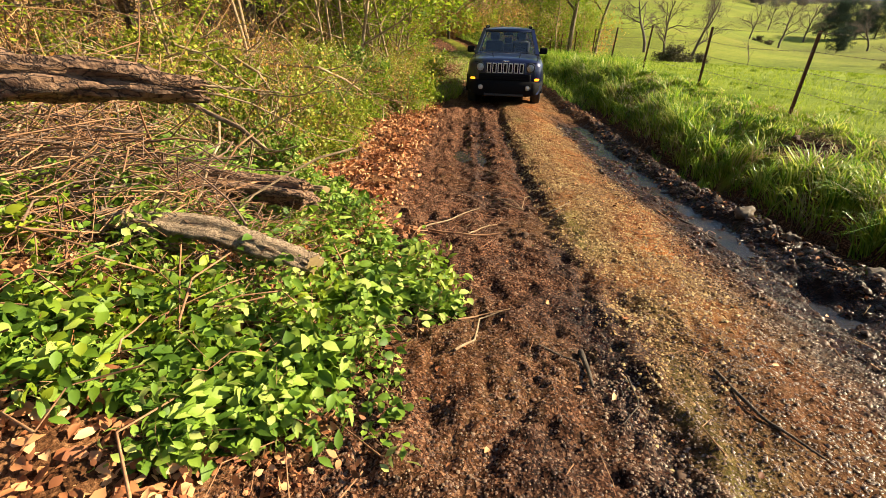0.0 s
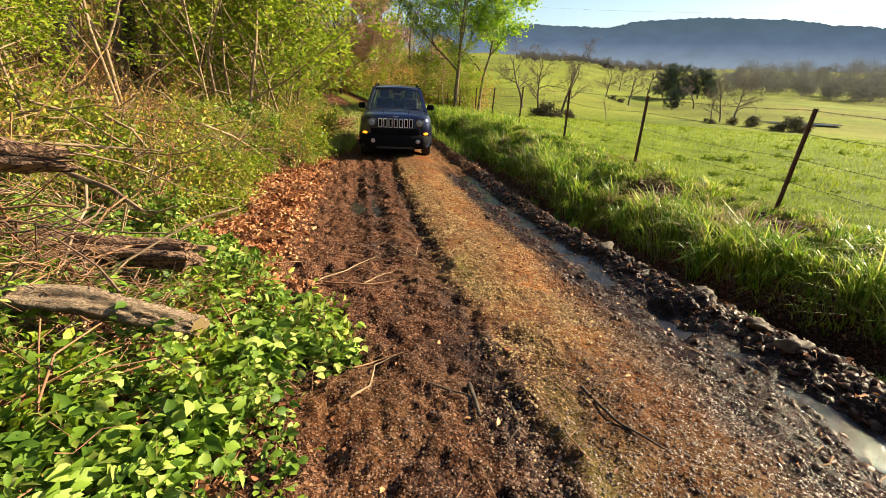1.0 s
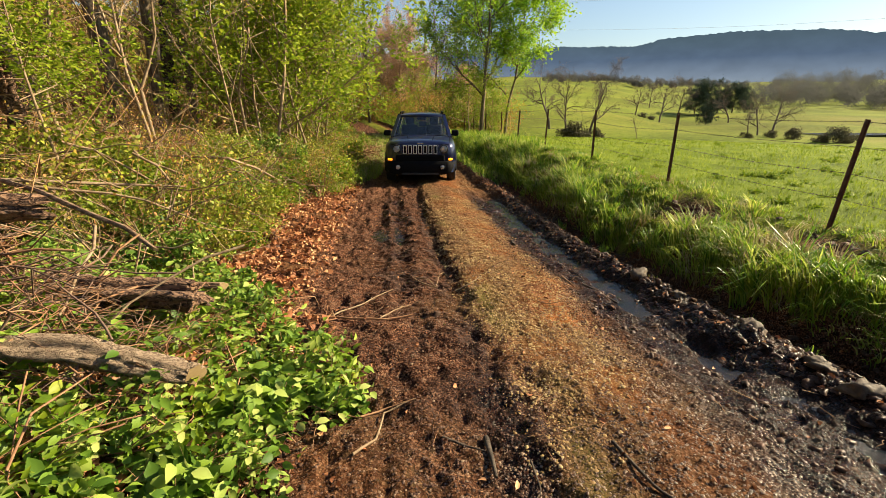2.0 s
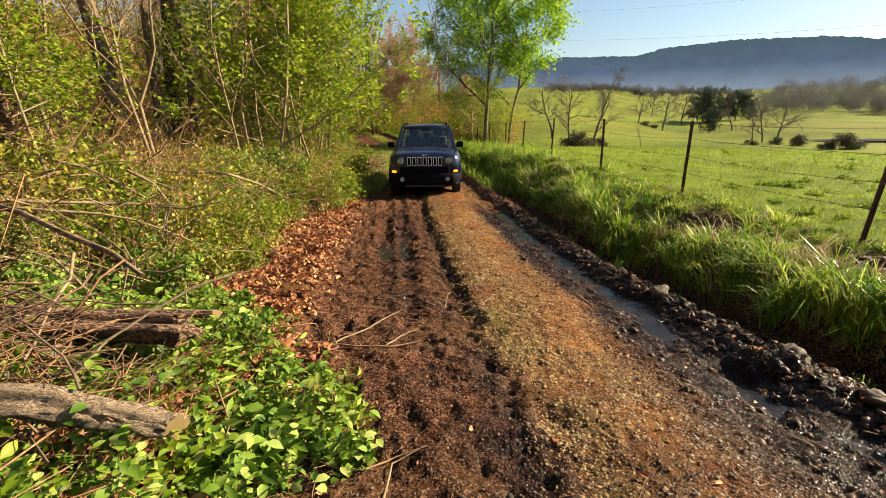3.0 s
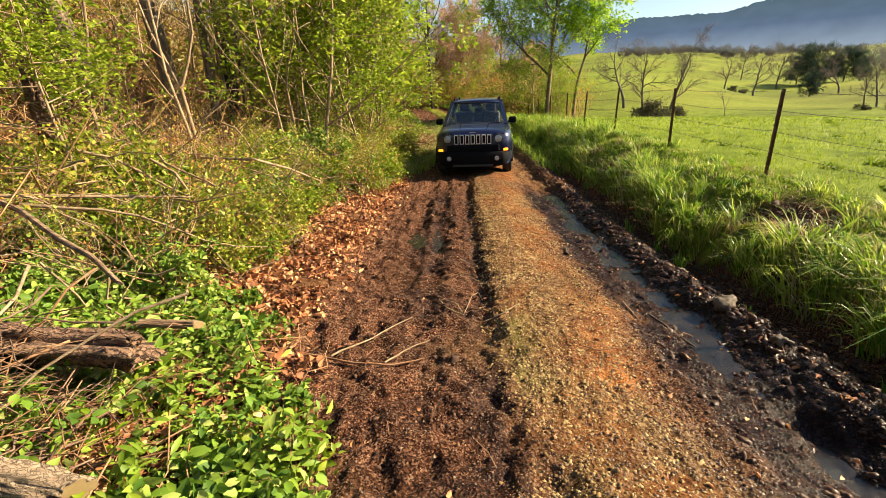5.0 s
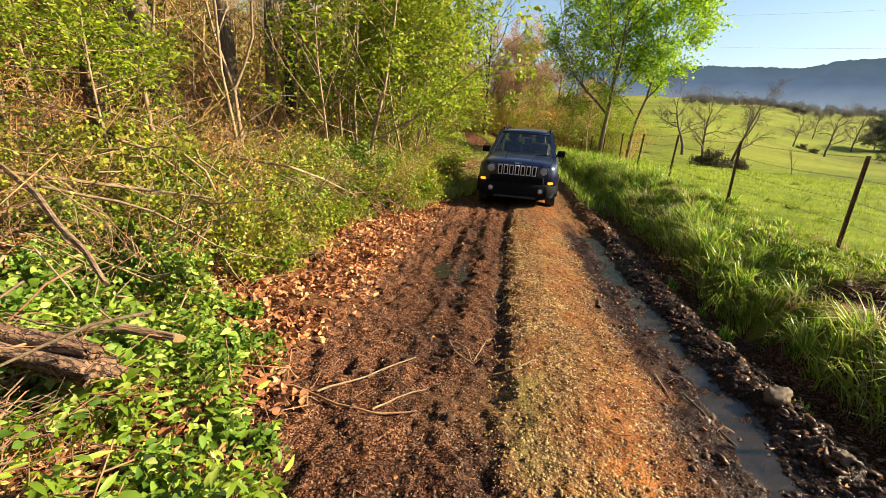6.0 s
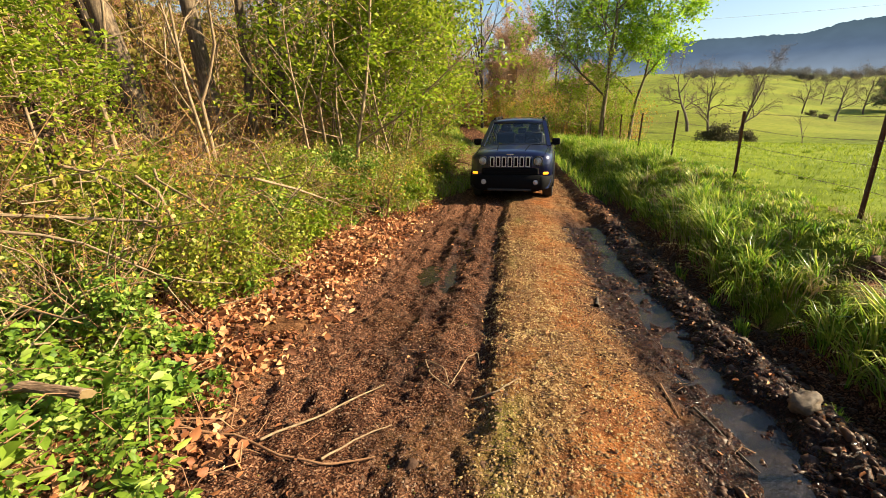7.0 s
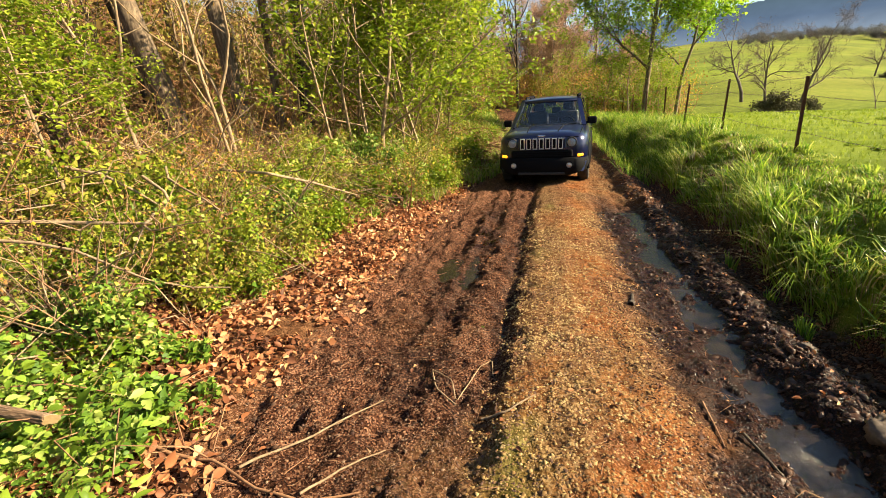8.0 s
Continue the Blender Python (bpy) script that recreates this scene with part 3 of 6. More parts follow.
# ---- makers for plants ----
class Soup:
    """Gathers tubes and leaves into plain arrays."""

    def __init__(self):
        self.v, self.q, self.n = [], [], 0

    def add(self, verts, quads):
        self.v.append(verts)
        self.q.append(quads + self.n)
        self.n += len(verts)

    def tube(self, path, radii, sides=5):
        path, radii = np.asarray(path, dtype=float), np.asarray(radii, dtype=float)
        k = len(path)
        d = np.gradient(path, axis=0)
        d /= np.linalg.norm(d, axis=1)[:, None] + 1e-9
        ref = np.where(np.abs(d[:, 2:3]) > 0.9, np.array([[1.0, 0, 0]]), np.array([[0, 0, 1.0]]))
        a = np.cross(d, ref)
        a /= np.linalg.norm(a, axis=1)[:, None] + 1e-9
        b = np.cross(d, a)
        ang = np.arange(sides) * 2 * math.pi / sides
        ring = a[:, None] * np.cos(ang)[None, :, None] + b[:, None] * np.sin(ang)[None, :, None]
        verts = (path[:, None] + ring * radii[:, None, None]).reshape(-1, 3)
        i, j = np.meshgrid(np.arange(k - 1), np.arange(sides), indexing="ij")
        j2 = (j + 1) % sides
        quads = np.stack([i * sides + j, i * sides + j2, (i + 1) * sides + j2, (i + 1) * sides + j], -1).reshape(-1, 4)
        self.add(verts, quads)

    def leaves(self, at, way, length, width, rng, fold=0.25, full=False, tilt=0.9):
        """Leaves at points, pointing roughly along way, each with a raised rim either side of its rib."""
        at, way = np.asarray(at), np.asarray(way)
        n = len(at)
        if not n:
            return
        way = way / (np.linalg.norm(way, axis=1)[:, None] + 1e-9)
        side = np.cross(way, rng.normal(size=(n, 3)) * tilt + np.array([0, 0, 1.0]))
        side /= np.linalg.norm(side, axis=1)[:, None] + 1e-9
        up = np.cross(side, way)
        L = (np.broadcast_to(length, (n,)) * rng.uniform(0.6, 1.3, n))[:, None]
        W = (np.broadcast_to(width, (n,)) * rng.uniform(0.7, 1.2, n))[:, None]
        tip = at + way * L - up * L * 0.12
        if full == "broad":
            rows = []
            for t, w, dip in ((0.0, 0.03, 0.0), (0.28, 0.42, 0.02), (0.62, 0.44, 0.09), (1.0, 0.02, 0.26)):
                mid = at + way * L * t - up * L * dip
                off = side * W * w
                rise = up * W * fold * 0.55 * (w / 0.44)
                rows += [mid + off + rise, mid, mid - off + rise]
            verts = np.stack(rows, 1).reshape(-1, 3)
            o = np.arange(n)[:, None] * 12
            quads = np.concatenate([o + np.array([[3 * k + j, 3 * k + j + 1, 3 * k + j + 4, 3 * k + j + 3]]) for k in range(3) for j in range(2)])
        elif full:
            l1, l2 = at + way * L * 0.22 + side * W * 0.42 + up * W * fold, at + way * L * 0.6 + side * W * 0.42 + up * W * fold
            r1, r2 = at + way * L * 0.22 - side * W * 0.42 + up * W * fold, at + way * L * 0.6 - side * W * 0.42 + up * W * fold
            verts = np.stack([at, l1, l2, tip, r2, r1], 1).reshape(-1, 3)
            o = np.arange(n)[:, None] * 6
            quads = np.concatenate([o + np.array([[0, 3, 2, 1]]), o + np.array([[0, 5, 4, 3]])])
        else:
            l = at + way * L * 0.45 + side * W * 0.5 + up * W * fold
            r = at + way * L * 0.45 - side * W * 0.5 + up * W * fold
            verts = np.stack([at, r, tip, l], 1).reshape(-1, 3)
            quads = np.arange(n * 4).reshape(n, 4)
        self.add(verts, quads)

    def blades(self, base, lean, height, width, rng, bow=False):
        """Grass blades that lean over; with bow they arch and hang at the tip."""
        n = len(base)
        h = np.broadcast_to(height, (n,))[:, None]
        yaw = rng.uniform(0, 2 * math.pi, n)
        s = np.stack([np.cos(yaw), np.sin(yaw), 0 * yaw], 1) * np.broadcast_to(width, (n,))[:, None] * 0.5
        up = np.array([[0, 0, 1.0]])
        stops = ((0.0, 0.0, 1.0), (0.48, 0.14, 0.9), (0.82, 0.48, 0.6), (0.80, 1.05, 0.1)) if bow else ((0.0, 0.0, 1.0), (0.62, 0.28, 0.8), (0.85, 0.95, 0.12))
        rows = []
        for a, b, w in stops:
            c = base + up * h * a + lean * h * b
            rows += [c - s * w, c + s * w]
        m = len(rows)
        o = np.arange(n)[:, None] * m
        quads = [o + np.array([[k, k + 1, k + 3, k + 2]]) for k in range(0, m - 2, 2)]
        self.add(np.stack(rows, 1).reshape(-1, 3), np.concatenate(quads))

    def stones(self, at, size, rng):
        n = len(at)
        base = np.array([[1, 0, -0.35], [0, 1, -0.35], [-1, 0, -0.35], [0, -1, -0.35], [0, 0, 0.9]], dtype=float)
        verts = base[None] * rng.uniform(0.55, 1.2, (n, 5, 1)) * np.broadcast_to(size, (n,))[:, None, None]
        yaw = rng.uniform(0, 6.28, n)
        c, s = np.cos(yaw)[:, None], np.sin(yaw)[:, None]
        verts = np.stack([verts[..., 0] * c - verts[..., 1] * s, verts[..., 0] * s + verts[..., 1] * c, verts[..., 2] * 0.7], -1) + np.asarray(at)[:, None]
        o = np.arange(n)[:, None] * 5
        self.v.append(verts.reshape(-1, 3))
        tri = np.concatenate([o + np.array([t]) for t in ((0, 1, 4), (1, 2, 4), (2, 3, 4), (3, 0, 4))])
        self.q.append(tri + self.n)
        self.n += n * 5

    def lumps(self, at, size, rng):
        """Rounded irregular clods: two rings of five and a top."""
        n = len(at)
        a5 = np.arange(5) * 2 * math.pi / 5
        base = np.concatenate([np.stack([np.cos(a5) * 1.0, np.sin(a5) * 1.0, 0 * a5 - 0.35], -1), np.stack([np.cos(a5 + 0.6) * 0.75, np.sin(a5 + 0.6) * 0.75, 0 * a5 + 0.45], -1), [[0, 0, 0.75]]])
        verts = base[None] * rng.uniform(0.35, 1.4, (n, 11, 1)) * np.broadcast_to(size, (n,))[:, None, None] * rng.uniform(0.6, 1.5, (n, 1, 3))
        verts[..., 2] += verts[..., 0] * rng.normal(size=(n, 1)) * 0.25
        yaw = rng.uniform(0, 6.28, n)
        c, s = np.cos(yaw)[:, None], np.sin(yaw)[:, None]
        verts = np.stack([verts[..., 0] * c - verts[..., 1] * s, verts[..., 0] * s + verts[..., 1] * c, verts[..., 2] * 0.62], -1) + np.asarray(at)[:, None]
        o = np.arange(n)[:, None] * 11
        tri = []
        for k in range(5):
            j = (k + 1) % 5
            tri += [(k, j, 5 + k), (j, 5 + j, 5 + k), (5 + k, 5 + j, 10)]
        self.v.append(verts.reshape(-1, 3))
        self.q.append(np.concatenate([o + np.array([t]) for t in tri]) + self.n)
        self.n += n * 11

    def mesh(self, name, mat, smooth=False):
        return mesh_of(name, np.concatenate(self.v), np.concatenate(self.q), mat, smooth)


def unit(v):
    return v / (np.linalg.norm(v) + 1e-9)


def limb(soup, tips, rng, p, d, length, r, level, kids, up=0.15, curl=0.18, sides=5, spread=(0.5, 1.0), bare=0.3):
    """One limb with its side limbs; the ends of the finest are gathered in tips as (point, direction, length)."""
    n = 6 if level > 1 else (4 if level == 1 else 2)
    pts, q, way = [np.array(p, dtype=float)], np.array(p, dtype=float), unit(np.array(d, dtype=float))
    for _ in range(n):
        way = unit(way + rng.normal(size=3) * curl + np.array([0, 0, up]))
        q = q + way * length / n
        pts.append(q)
    radii = r * (1 - np.linspace(0, 1, n + 1) * 0.75)
    soup.tube(pts, radii, sides)
    pts = np.array(pts)
    if level == 0:
        for a, b in zip(pts[:-1], pts[1:]):
            tips.append((a, b - a))
        return
    for i in range(kids[0]):
        f = bare + (1 - bare) * (i + rng.uniform(0.2, 0.9)) / kids[0]
        k = min(int(f * n), n - 1)
        at = pts[k] + (pts[k + 1] - pts[k]) * (f * n - k)
        ax = unit(pts[k + 1] - pts[k])
        sidew = unit(np.cross(ax, rng.normal(size=3)))
        t = rng.uniform(*spread)
        limb(soup, tips, rng, at, ax * math.cos(t) + sidew * math.sin(t), length * rng.uniform(0.4, 0.65) * (1.15 - 0.5 * f), r * (1 - 0.7 * f) * 0.62, level - 1, kids[1:], up, curl * 1.2, max(3, sides - 1), spread, 0.15)


def leaf_tips(tips, per, rng, scatter):
    base = np.array([t[0] for t in tips])
    step = np.array([t[1] for t in tips])
    base, step = np.repeat(base, per, 0), np.repeat(step, per, 0)
    n = len(base)
    at = base + step * rng.uniform(0, 1, (n, 1)) + rng.normal(size=(n, 3)) * scatter
    way = unit(step) * 0.3 + rng.normal(size=(n, 3)) + np.array([0, 0, -0.1])
    return at, way


def tree(name, label, category, seed, height, r, kids, bark, leaf=None, per=4, size=(0.07, 0.05), scatter=0.1, bare=0.3, up=0.12, curl=0.10, spread=(0.5, 1.0), sides=7, lean=(0, 0), group="", at=None, thin=1.0, full=False, level=0.9):
    """A tree: tapered trunk with limbs, and a crown of single leaves."""
    rng = np.random.default_rng(seed)
    wood, tips = Soup(), []
    limb(wood, tips, rng, (0, 0, -0.15), (lean[0], lean[1], 1), height, r, len(kids), kids, up, curl, sides, spread, bare)
    ob = thing(name, label, category, group)
    piece("trunk", wood.mesh("trunk", bark, True), ob)
    if leaf is not None:
        keep = [t for t in tips if rng.uniform() < thin]
        crown = Soup()
        a, w = leaf_tips(keep, per, rng, scatter)
        w[:, 2] *= min(1.0, level)
        crown.leaves(a, w, size[0], size[1], rng, full=full, tilt=level)
        piece("crown", crown.mesh("crown", leaf), ob)
    if at is not None:
        ob.matrix_world = at
    return ob


def shrub(name, label, seed, height, stems, leaf, per, size, bark=TWIG, wide=0.5, kids=(4, 3), scatter=0.05, r=0.010, category="shrub", group="", full=False, level=0.9):
    rng = np.random.default_rng(seed)
    wood, tips = Soup(), []
    for _ in range(stems):
        a = rng.uniform(0, 6.28)
        d = (math.cos(a) * wide, math.sin(a) * wide, rng.uniform(0.5, 1))
        limb(wood, tips, rng, (math.cos(a) * 0.02, math.sin(a) * 0.02, -0.05), d, height * rng.uniform(0.7, 1.2), r, len(kids), kids, 0.02, 0.22, 3, (0.4, 1.1), 0.25)
    ob = thing(name, label, category, group)
    piece("branchwork", wood.mesh("branchwork", bark), ob)
    fol = Soup()
    a, w = leaf_tips(tips, per, rng, scatter)
    w[:, 2] *= min(1.0, level)
    fol.leaves(a, w, size[0], size[1], rng, full=full, tilt=level)
    piece("foliage", fol.mesh("foliage", leaf, bool(full)), ob)
    return ob


def stand(x, y, turn=0.0, size=1.0, sink=0.03, tilt=0.0):
    """A pose on the ground."""
    z = float(ground_level(x, y)) - sink
    return pose(x, y, z, tilt, 0, turn) @ Matrix.Diagonal((size, size, size, 1))


def polar(az, r):
    return r * math.sin(radians(az)), r * math.cos(radians(az))


def spread_copies(models, spots, rng, low=0.8, high=1.25):
    """Puts copies of the models at the spots; the models themselves take the first of them."""
    used = set()
    for x, y in spots:
        m = models[int(rng.integers(len(models)))]
        where = stand(x, y, float(rng.uniform(0, 360)), float(rng.uniform(low, high)), 0.03, float(rng.uniform(-4, 4)))
        if id(m) in used:
            copy_thing(m, where)
        else:
            used.add(id(m))
            m.matrix_basis = where
    for k, m in enumerate(models):
        if id(m) not in used:
            m.matrix_basis = stand(-14 - k, 30)


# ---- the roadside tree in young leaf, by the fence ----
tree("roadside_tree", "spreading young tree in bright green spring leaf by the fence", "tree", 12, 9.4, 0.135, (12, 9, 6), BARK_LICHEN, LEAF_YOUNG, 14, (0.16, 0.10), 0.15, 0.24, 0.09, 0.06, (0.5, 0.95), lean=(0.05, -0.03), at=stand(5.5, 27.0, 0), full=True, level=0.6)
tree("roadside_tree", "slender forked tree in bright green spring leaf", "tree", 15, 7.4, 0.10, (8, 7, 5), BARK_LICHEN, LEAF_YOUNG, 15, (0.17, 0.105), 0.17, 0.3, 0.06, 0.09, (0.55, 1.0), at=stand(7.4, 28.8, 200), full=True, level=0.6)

# ---- woods ----
RNG = np.random.default_rng(7)
BIG = [tree("woodland_tree", "tall rough-barked tree at the wood's edge, hardly in leaf", "tree", 30 + k, 11 + k, 0.165 + 0.02 * k, (8, 6, 3), BARK, LEAF_OLIVE, 5, (0.08, 0.055), 0.25, 0.5, 0.10, 0.085, (0.5, 1.0), 8, group="trees of the wood") for k in range(3)]
spots = [(-10.4, 7.4), (-9.5, 12.5), (-6.4, 15.0), (-11, 6.0), (-8.5, 19), (-6.0, 22), (-12, 15), (-10, 25), (-7.5, 30), (-13, 9), (-15, 20), (-9.0, 3.5), (-12, 1.5), (-14, 34), (-17, 27), (-19, 14), (-20, 4)]
spread_copies(BIG, spots, RNG, 0.8, 1.15)
for k, (x, y, r, lx, h) in enumerate(((-7.19, 10.75, 0.27, -0.13, 12.0), (-5.75, 11.15, 0.20, -0.04, 12.5), (-5.35, 11.9, 0.12, 0.03, 11.0), (-4.75, 12.4, 0.12, -0.02, 11.5))):
    tree("woodland_tree", "rough-barked old tree at the wood's edge", "tree", 40 + k, h, r, (8, 6, 3), BARK_LICHEN, LEAF_OLIVE, 5, (0.08, 0.055), 0.25, 0.45, 0.02, 0.045, (0.5, 1.0), 10, lean=(lx, 0.03), group="trees of the wood", at=stand(x, y, 0))
SPRAY = tree("leafy_sapling", "low sapling with level sprays of bright green leaves", "tree", 79, 2.5, 0.022, (11, 6), BARK_PALE, LEAF_SAPLING, 20, (0.056, 0.038), 0.055, 0.45, 0.0, 0.07, (1.1, 1.45), 5, group="leafy saplings by the road", at=stand(-3.15, 4.9, 30, 0.95), full=True, level=0.35)
for x, y, turn, size in ((-4.1, 6.0, 140, 0.9), (-5.6, 5.2, 250, 1.0)):
    copy_thing(SPRAY, stand(x, y, turn, size))
THIN = [tree("young_tree", "thin tan sapling with sparse olive spring leaves", "tree", 50 + k, 4.2 + 0.5 * k, 0.032, (9, 5), BARK_PALE, LEAF_OLIVE if k == 1 else LEAF_WOOD, 3, (0.055, 0.038), 0.12, 0.22, 0.06, 0.10, (0.5, 1.1), 5, group="saplings of the wood") for k in range(4)]
spots = [(-3.55, 7.7), (-2.8, 9.6)] + [(float(RNG.uniform(-10, -3.6)), float(RNG.uniform(12.5, 26))) for _ in range(34)] + [(float(RNG.uniform(-12, -7)), float(RNG.uniform(2, 12))) for _ in range(16)] + [(float(RNG.uniform(-20, -6)), float(RNG.uniform(2, 40))) for _ in range(44)]
spread_copies(THIN, spots, RNG, 0.75, 1.3)
LEAFY = [tree("leafy_sapling", "leafy sapling in fresh green at the roadside", "tree", 70 + k, 3.6 + 0.5 * k, 0.03, (11, 6), BARK_PALE, LEAF_SAPLING, 24, (0.086, 0.057), 0.09, 0.10, 0.04, 0.09, (0.7, 1.3), 5, group="leafy saplings by the road", thin=0.85, full=True, level=0.5) for k in range(3)]
spots = [(-2.0, 12.4), (-1.95, 15.0), (-2.5, 11.0), (-2.15, 14.2), (-2.3, 15.6), (-2.5, 13.4), (-2.2, 16.8), (-2.9, 11.4), (-2.5, 12.6), (-2.9, 13.8), (-3.6, 12.4), (-2.7, 15.2), (-3.9, 14.6), (-3.4, 16.6), (-3.1, 18.4), (-4.6, 17.4), (-3.9, 20.5), (-5.6, 20), (-4.6, 24), (-5.0, 28), (-5.8, 33), (-2.4, 37), (1.5, 40), (-0.6, 43), (3.2, 38), (4.7, 26.4), (6.3, 27.4), (5.6, 28.2), (3.9, 30.5)]
spread_copies(LEAFY, spots, RNG, 0.8, 1.3)
RED = [tree("budding_tree", "bare tree with reddish-brown spring buds", "tree", 90 + k, 10.0, 0.14, (10, 6, 4), BARK_RED, LEAF_BUD, 24, (0.13, 0.09), 0.17, 0.2, 0.10, 0.07, (0.4, 0.9), 5, group="budding trees beyond the car") for k in range(2)]
spots = [(-5.2, 31), (-7.2, 27), (-3.6, 37), (-1.8, 42), (0.4, 44), (2.4, 46), (-4.0, 46), (4.6, 44), (-6.5, 43), (6.6, 45), (-0.8, 52), (3.6, 53), (-9, 48), (8.5, 50), (-5, 55), (1.5, 58)]
spread_copies(RED, spots, RNG, 0.62, 0.95)

copy_thing(RED[0], stand(0.6, 43, 30, 1.05))
copy_thing(RED[0], stand(1.9, 47, 200, 1.1))
for x, y, h, seed, label in ((4.3, 43, 11.5, 95, "tall slender leafless tree beyond the car"), (-1.5, 38, 9.5, 96, "dark leafless tree with a broken limb beyond the car"), (2.9, 46, 10.5, 97, "thin leafless tree beyond the car")):
    tree("bare_tree", label, "tree", seed, h, 0.13, (11, 5, 3), BARK_RED if seed != 96 else BARK, None, 2, (0.05, 0.04), 0.06, 0.25, 0.12, 0.05, (0.4, 0.9), 6, at=stand(x, y, seed * 50.0))

# ---- thicket along the bank ----
LOW = [
    shrub("thicket_shrub", "tangled low shrub with small olive leaves", 101, 0.62, 9, LEAF_OLIVE, 7, (0.046, 0.032), group="shrubs of the thicket"),
    shrub("thicket_shrub", "tangled low shrub with small green leaves", 102, 0.66, 8, LEAF_MID, 8, (0.060, 0.042), group="shrubs of the thicket", level=0.6),
    shrub("thicket_shrub", "twiggy tan shrub with hardly any leaves", 103, 0.85, 8, LEAF_OLIVE, 1, (0.03, 0.022), group="shrubs of the thicket"),
    shrub("thicket_shrub", "twiggy pale shrub with few yellowish leaves", 105, 0.75, 10, LEAF_OLIVE, 2, (0.034, 0.024), BARK_PALE, group="shrubs of the thicket"),
    shrub("thicket_shrub", "brown leafless tangle of thin stems", 106, 0.9, 8, LEAF_WOOD, 1, (0.035, 0.025), group="shrubs of the thicket"),
    shrub("thicket_shrub", "low shrub with fresh bright green leaves", 104, 0.55, 8, LEAF_BRIGHT, 6, (0.066, 0.046), group="shrubs of the thicket", full=True),
]
FAR_SHRUBS = []


def plant_shrub(k, where, y):
    """A shrub of its own near the walk; those farther off are gathered for one joined mass."""
    if y < 8.5:
        copy_thing(LOW[k], where)
    else:
        FAR_SHRUBS.append((k, where))


def join_far_shrubs():
    soups = {}
    for k, where in FAR_SHRUBS:
        m = np.array(where)
        for ob in LOW[k].children:
            me = ob.data
            co = np.empty(len(me.vertices) * 3, dtype=np.float32)
            me.vertices.foreach_get("co", co)
            quads = np.empty(len(me.loops), dtype=np.int32)
            me.loops.foreach_get("vertex_index", quads)
            co = co.reshape(-1, 3) @ m[:3, :3].T + m[:3, 3]
            soups.setdefault(me.materials[0].name, (Soup(), me.materials[0]))[0].add(co, quads.reshape(-1, 4))
    for soup, mat in soups.values():
        name = "thicket_stems" if mat is TWIG or mat is BARK_PALE else "thicket_leaves"
        tagged(piece(name, soup.mesh(name, mat)), "tangled stems of the far thicket" if name == "thicket_stems" else "small spring leaves of the far thicket", "thicket", kind="stuff")


spots = []
while len(spots) < 84:
    y = float(RNG.uniform(2.6, 20))
    x = -1.85 - abs(float(RNG.normal(0, 1.5))) - (0.25 if y > 4 else 0) + float(road_line(y))
    if x > -6 and not (y < 4.4 and x > -3.3):
        spots.append((x, y))
near = [p for p in spots if p[1] < 8.5]
spread_copies(LOW, near, RNG, 0.7, 1.35)
for x, y in spots:
    if y >= 8.5:
        plant_shrub(int(RNG.integers(6)), stand(x, y, float(RNG.uniform(0, 360)), float(RNG.uniform(0.7, 1.35))), y)
for k in range(24):
    y = 3.9 + 7.6 * float(RNG.uniform(0, 1)) ** 1.7
    x = -1.85 - abs(float(RNG.normal(0, 0.8)))
    plant_shrub((5, 4, 3, 2)[k % 4] if y < 5 else (1, 0, 4)[k % 3], stand(x, y, float(RNG.uniform(0, 360)), float(RNG.uniform(0.6, 1.1))), y)
for k in range(8):
    y = float(RNG.uniform(4.2, 9.5))
    x = -2.1 - abs(float(RNG.normal(0, 0.9)))
    plant_shrub((1, 1, 0)[k % 3], stand(x, y, float(RNG.uniform(0, 360)), float(RNG.uniform(0.7, 1.1))), y)
for k in range(10):
    y = float(RNG.uniform(-6, 2.4))
    x = -2.9 - abs(float(RNG.normal(0, 1.6)))
    plant_shrub(k % 6, stand(x, y, float(RNG.uniform(0, 360)), float(RNG.uniform(0.8, 1.4))), y)
for k in range(26):
    y = float(RNG.uniform(18, 37))
    x = -2.6 - abs(float(RNG.normal(0, 2.0))) + float(road_line(y))
    plant_shrub(k % 6, stand(x, y, float(RNG.uniform(0, 360)), float(RNG.uniform(1.3, 2.2))), y)
for k in range(34):
    y = float(RNG.uniform(3.9, 9.5))
    x = -1.7 - 2.2 * float(RNG.uniform(0, 1)) ** 1.3
    plant_shrub((0, 4, 2, 1)[k % 4], stand(x, y, float(RNG.uniform(0, 360)), float(RNG.uniform(0.75, 1.2))), y)
for x, y, turn, size, k in ((-1.75, 3.8, 40, 1.0, 5), (-2.1, 4.4, 130, 1.0, 5), (-2.5, 3.5, 10, 0.7, 5), (-1.95, 5.3, 220, 0.7, 5), (-2.5, 5.9, 50, 0.9, 5), (-1.55, 4.9, 200, 0.6, 1), (-2.6, 4.6, 77, 0.8, 1), (-2.9, 3.4, 300, 0.7, 4), (-2.2, 5.4, 15, 0.9, 5)):
    plant_shrub(k, stand(x, y, turn, size), y)
for k in range(56):
    y = float(RNG.uniform(8.2, 20))
    x = -1.15 - abs(float(RNG.normal(0, 0.7))) + float(road_line(y))
    plant_shrub((0, 3, 1, 4)[k % 4], stand(x, y, float(RNG.uniform(0, 360)), float(RNG.uniform(0.7, 1.25))), y)
join_far_shrubs()


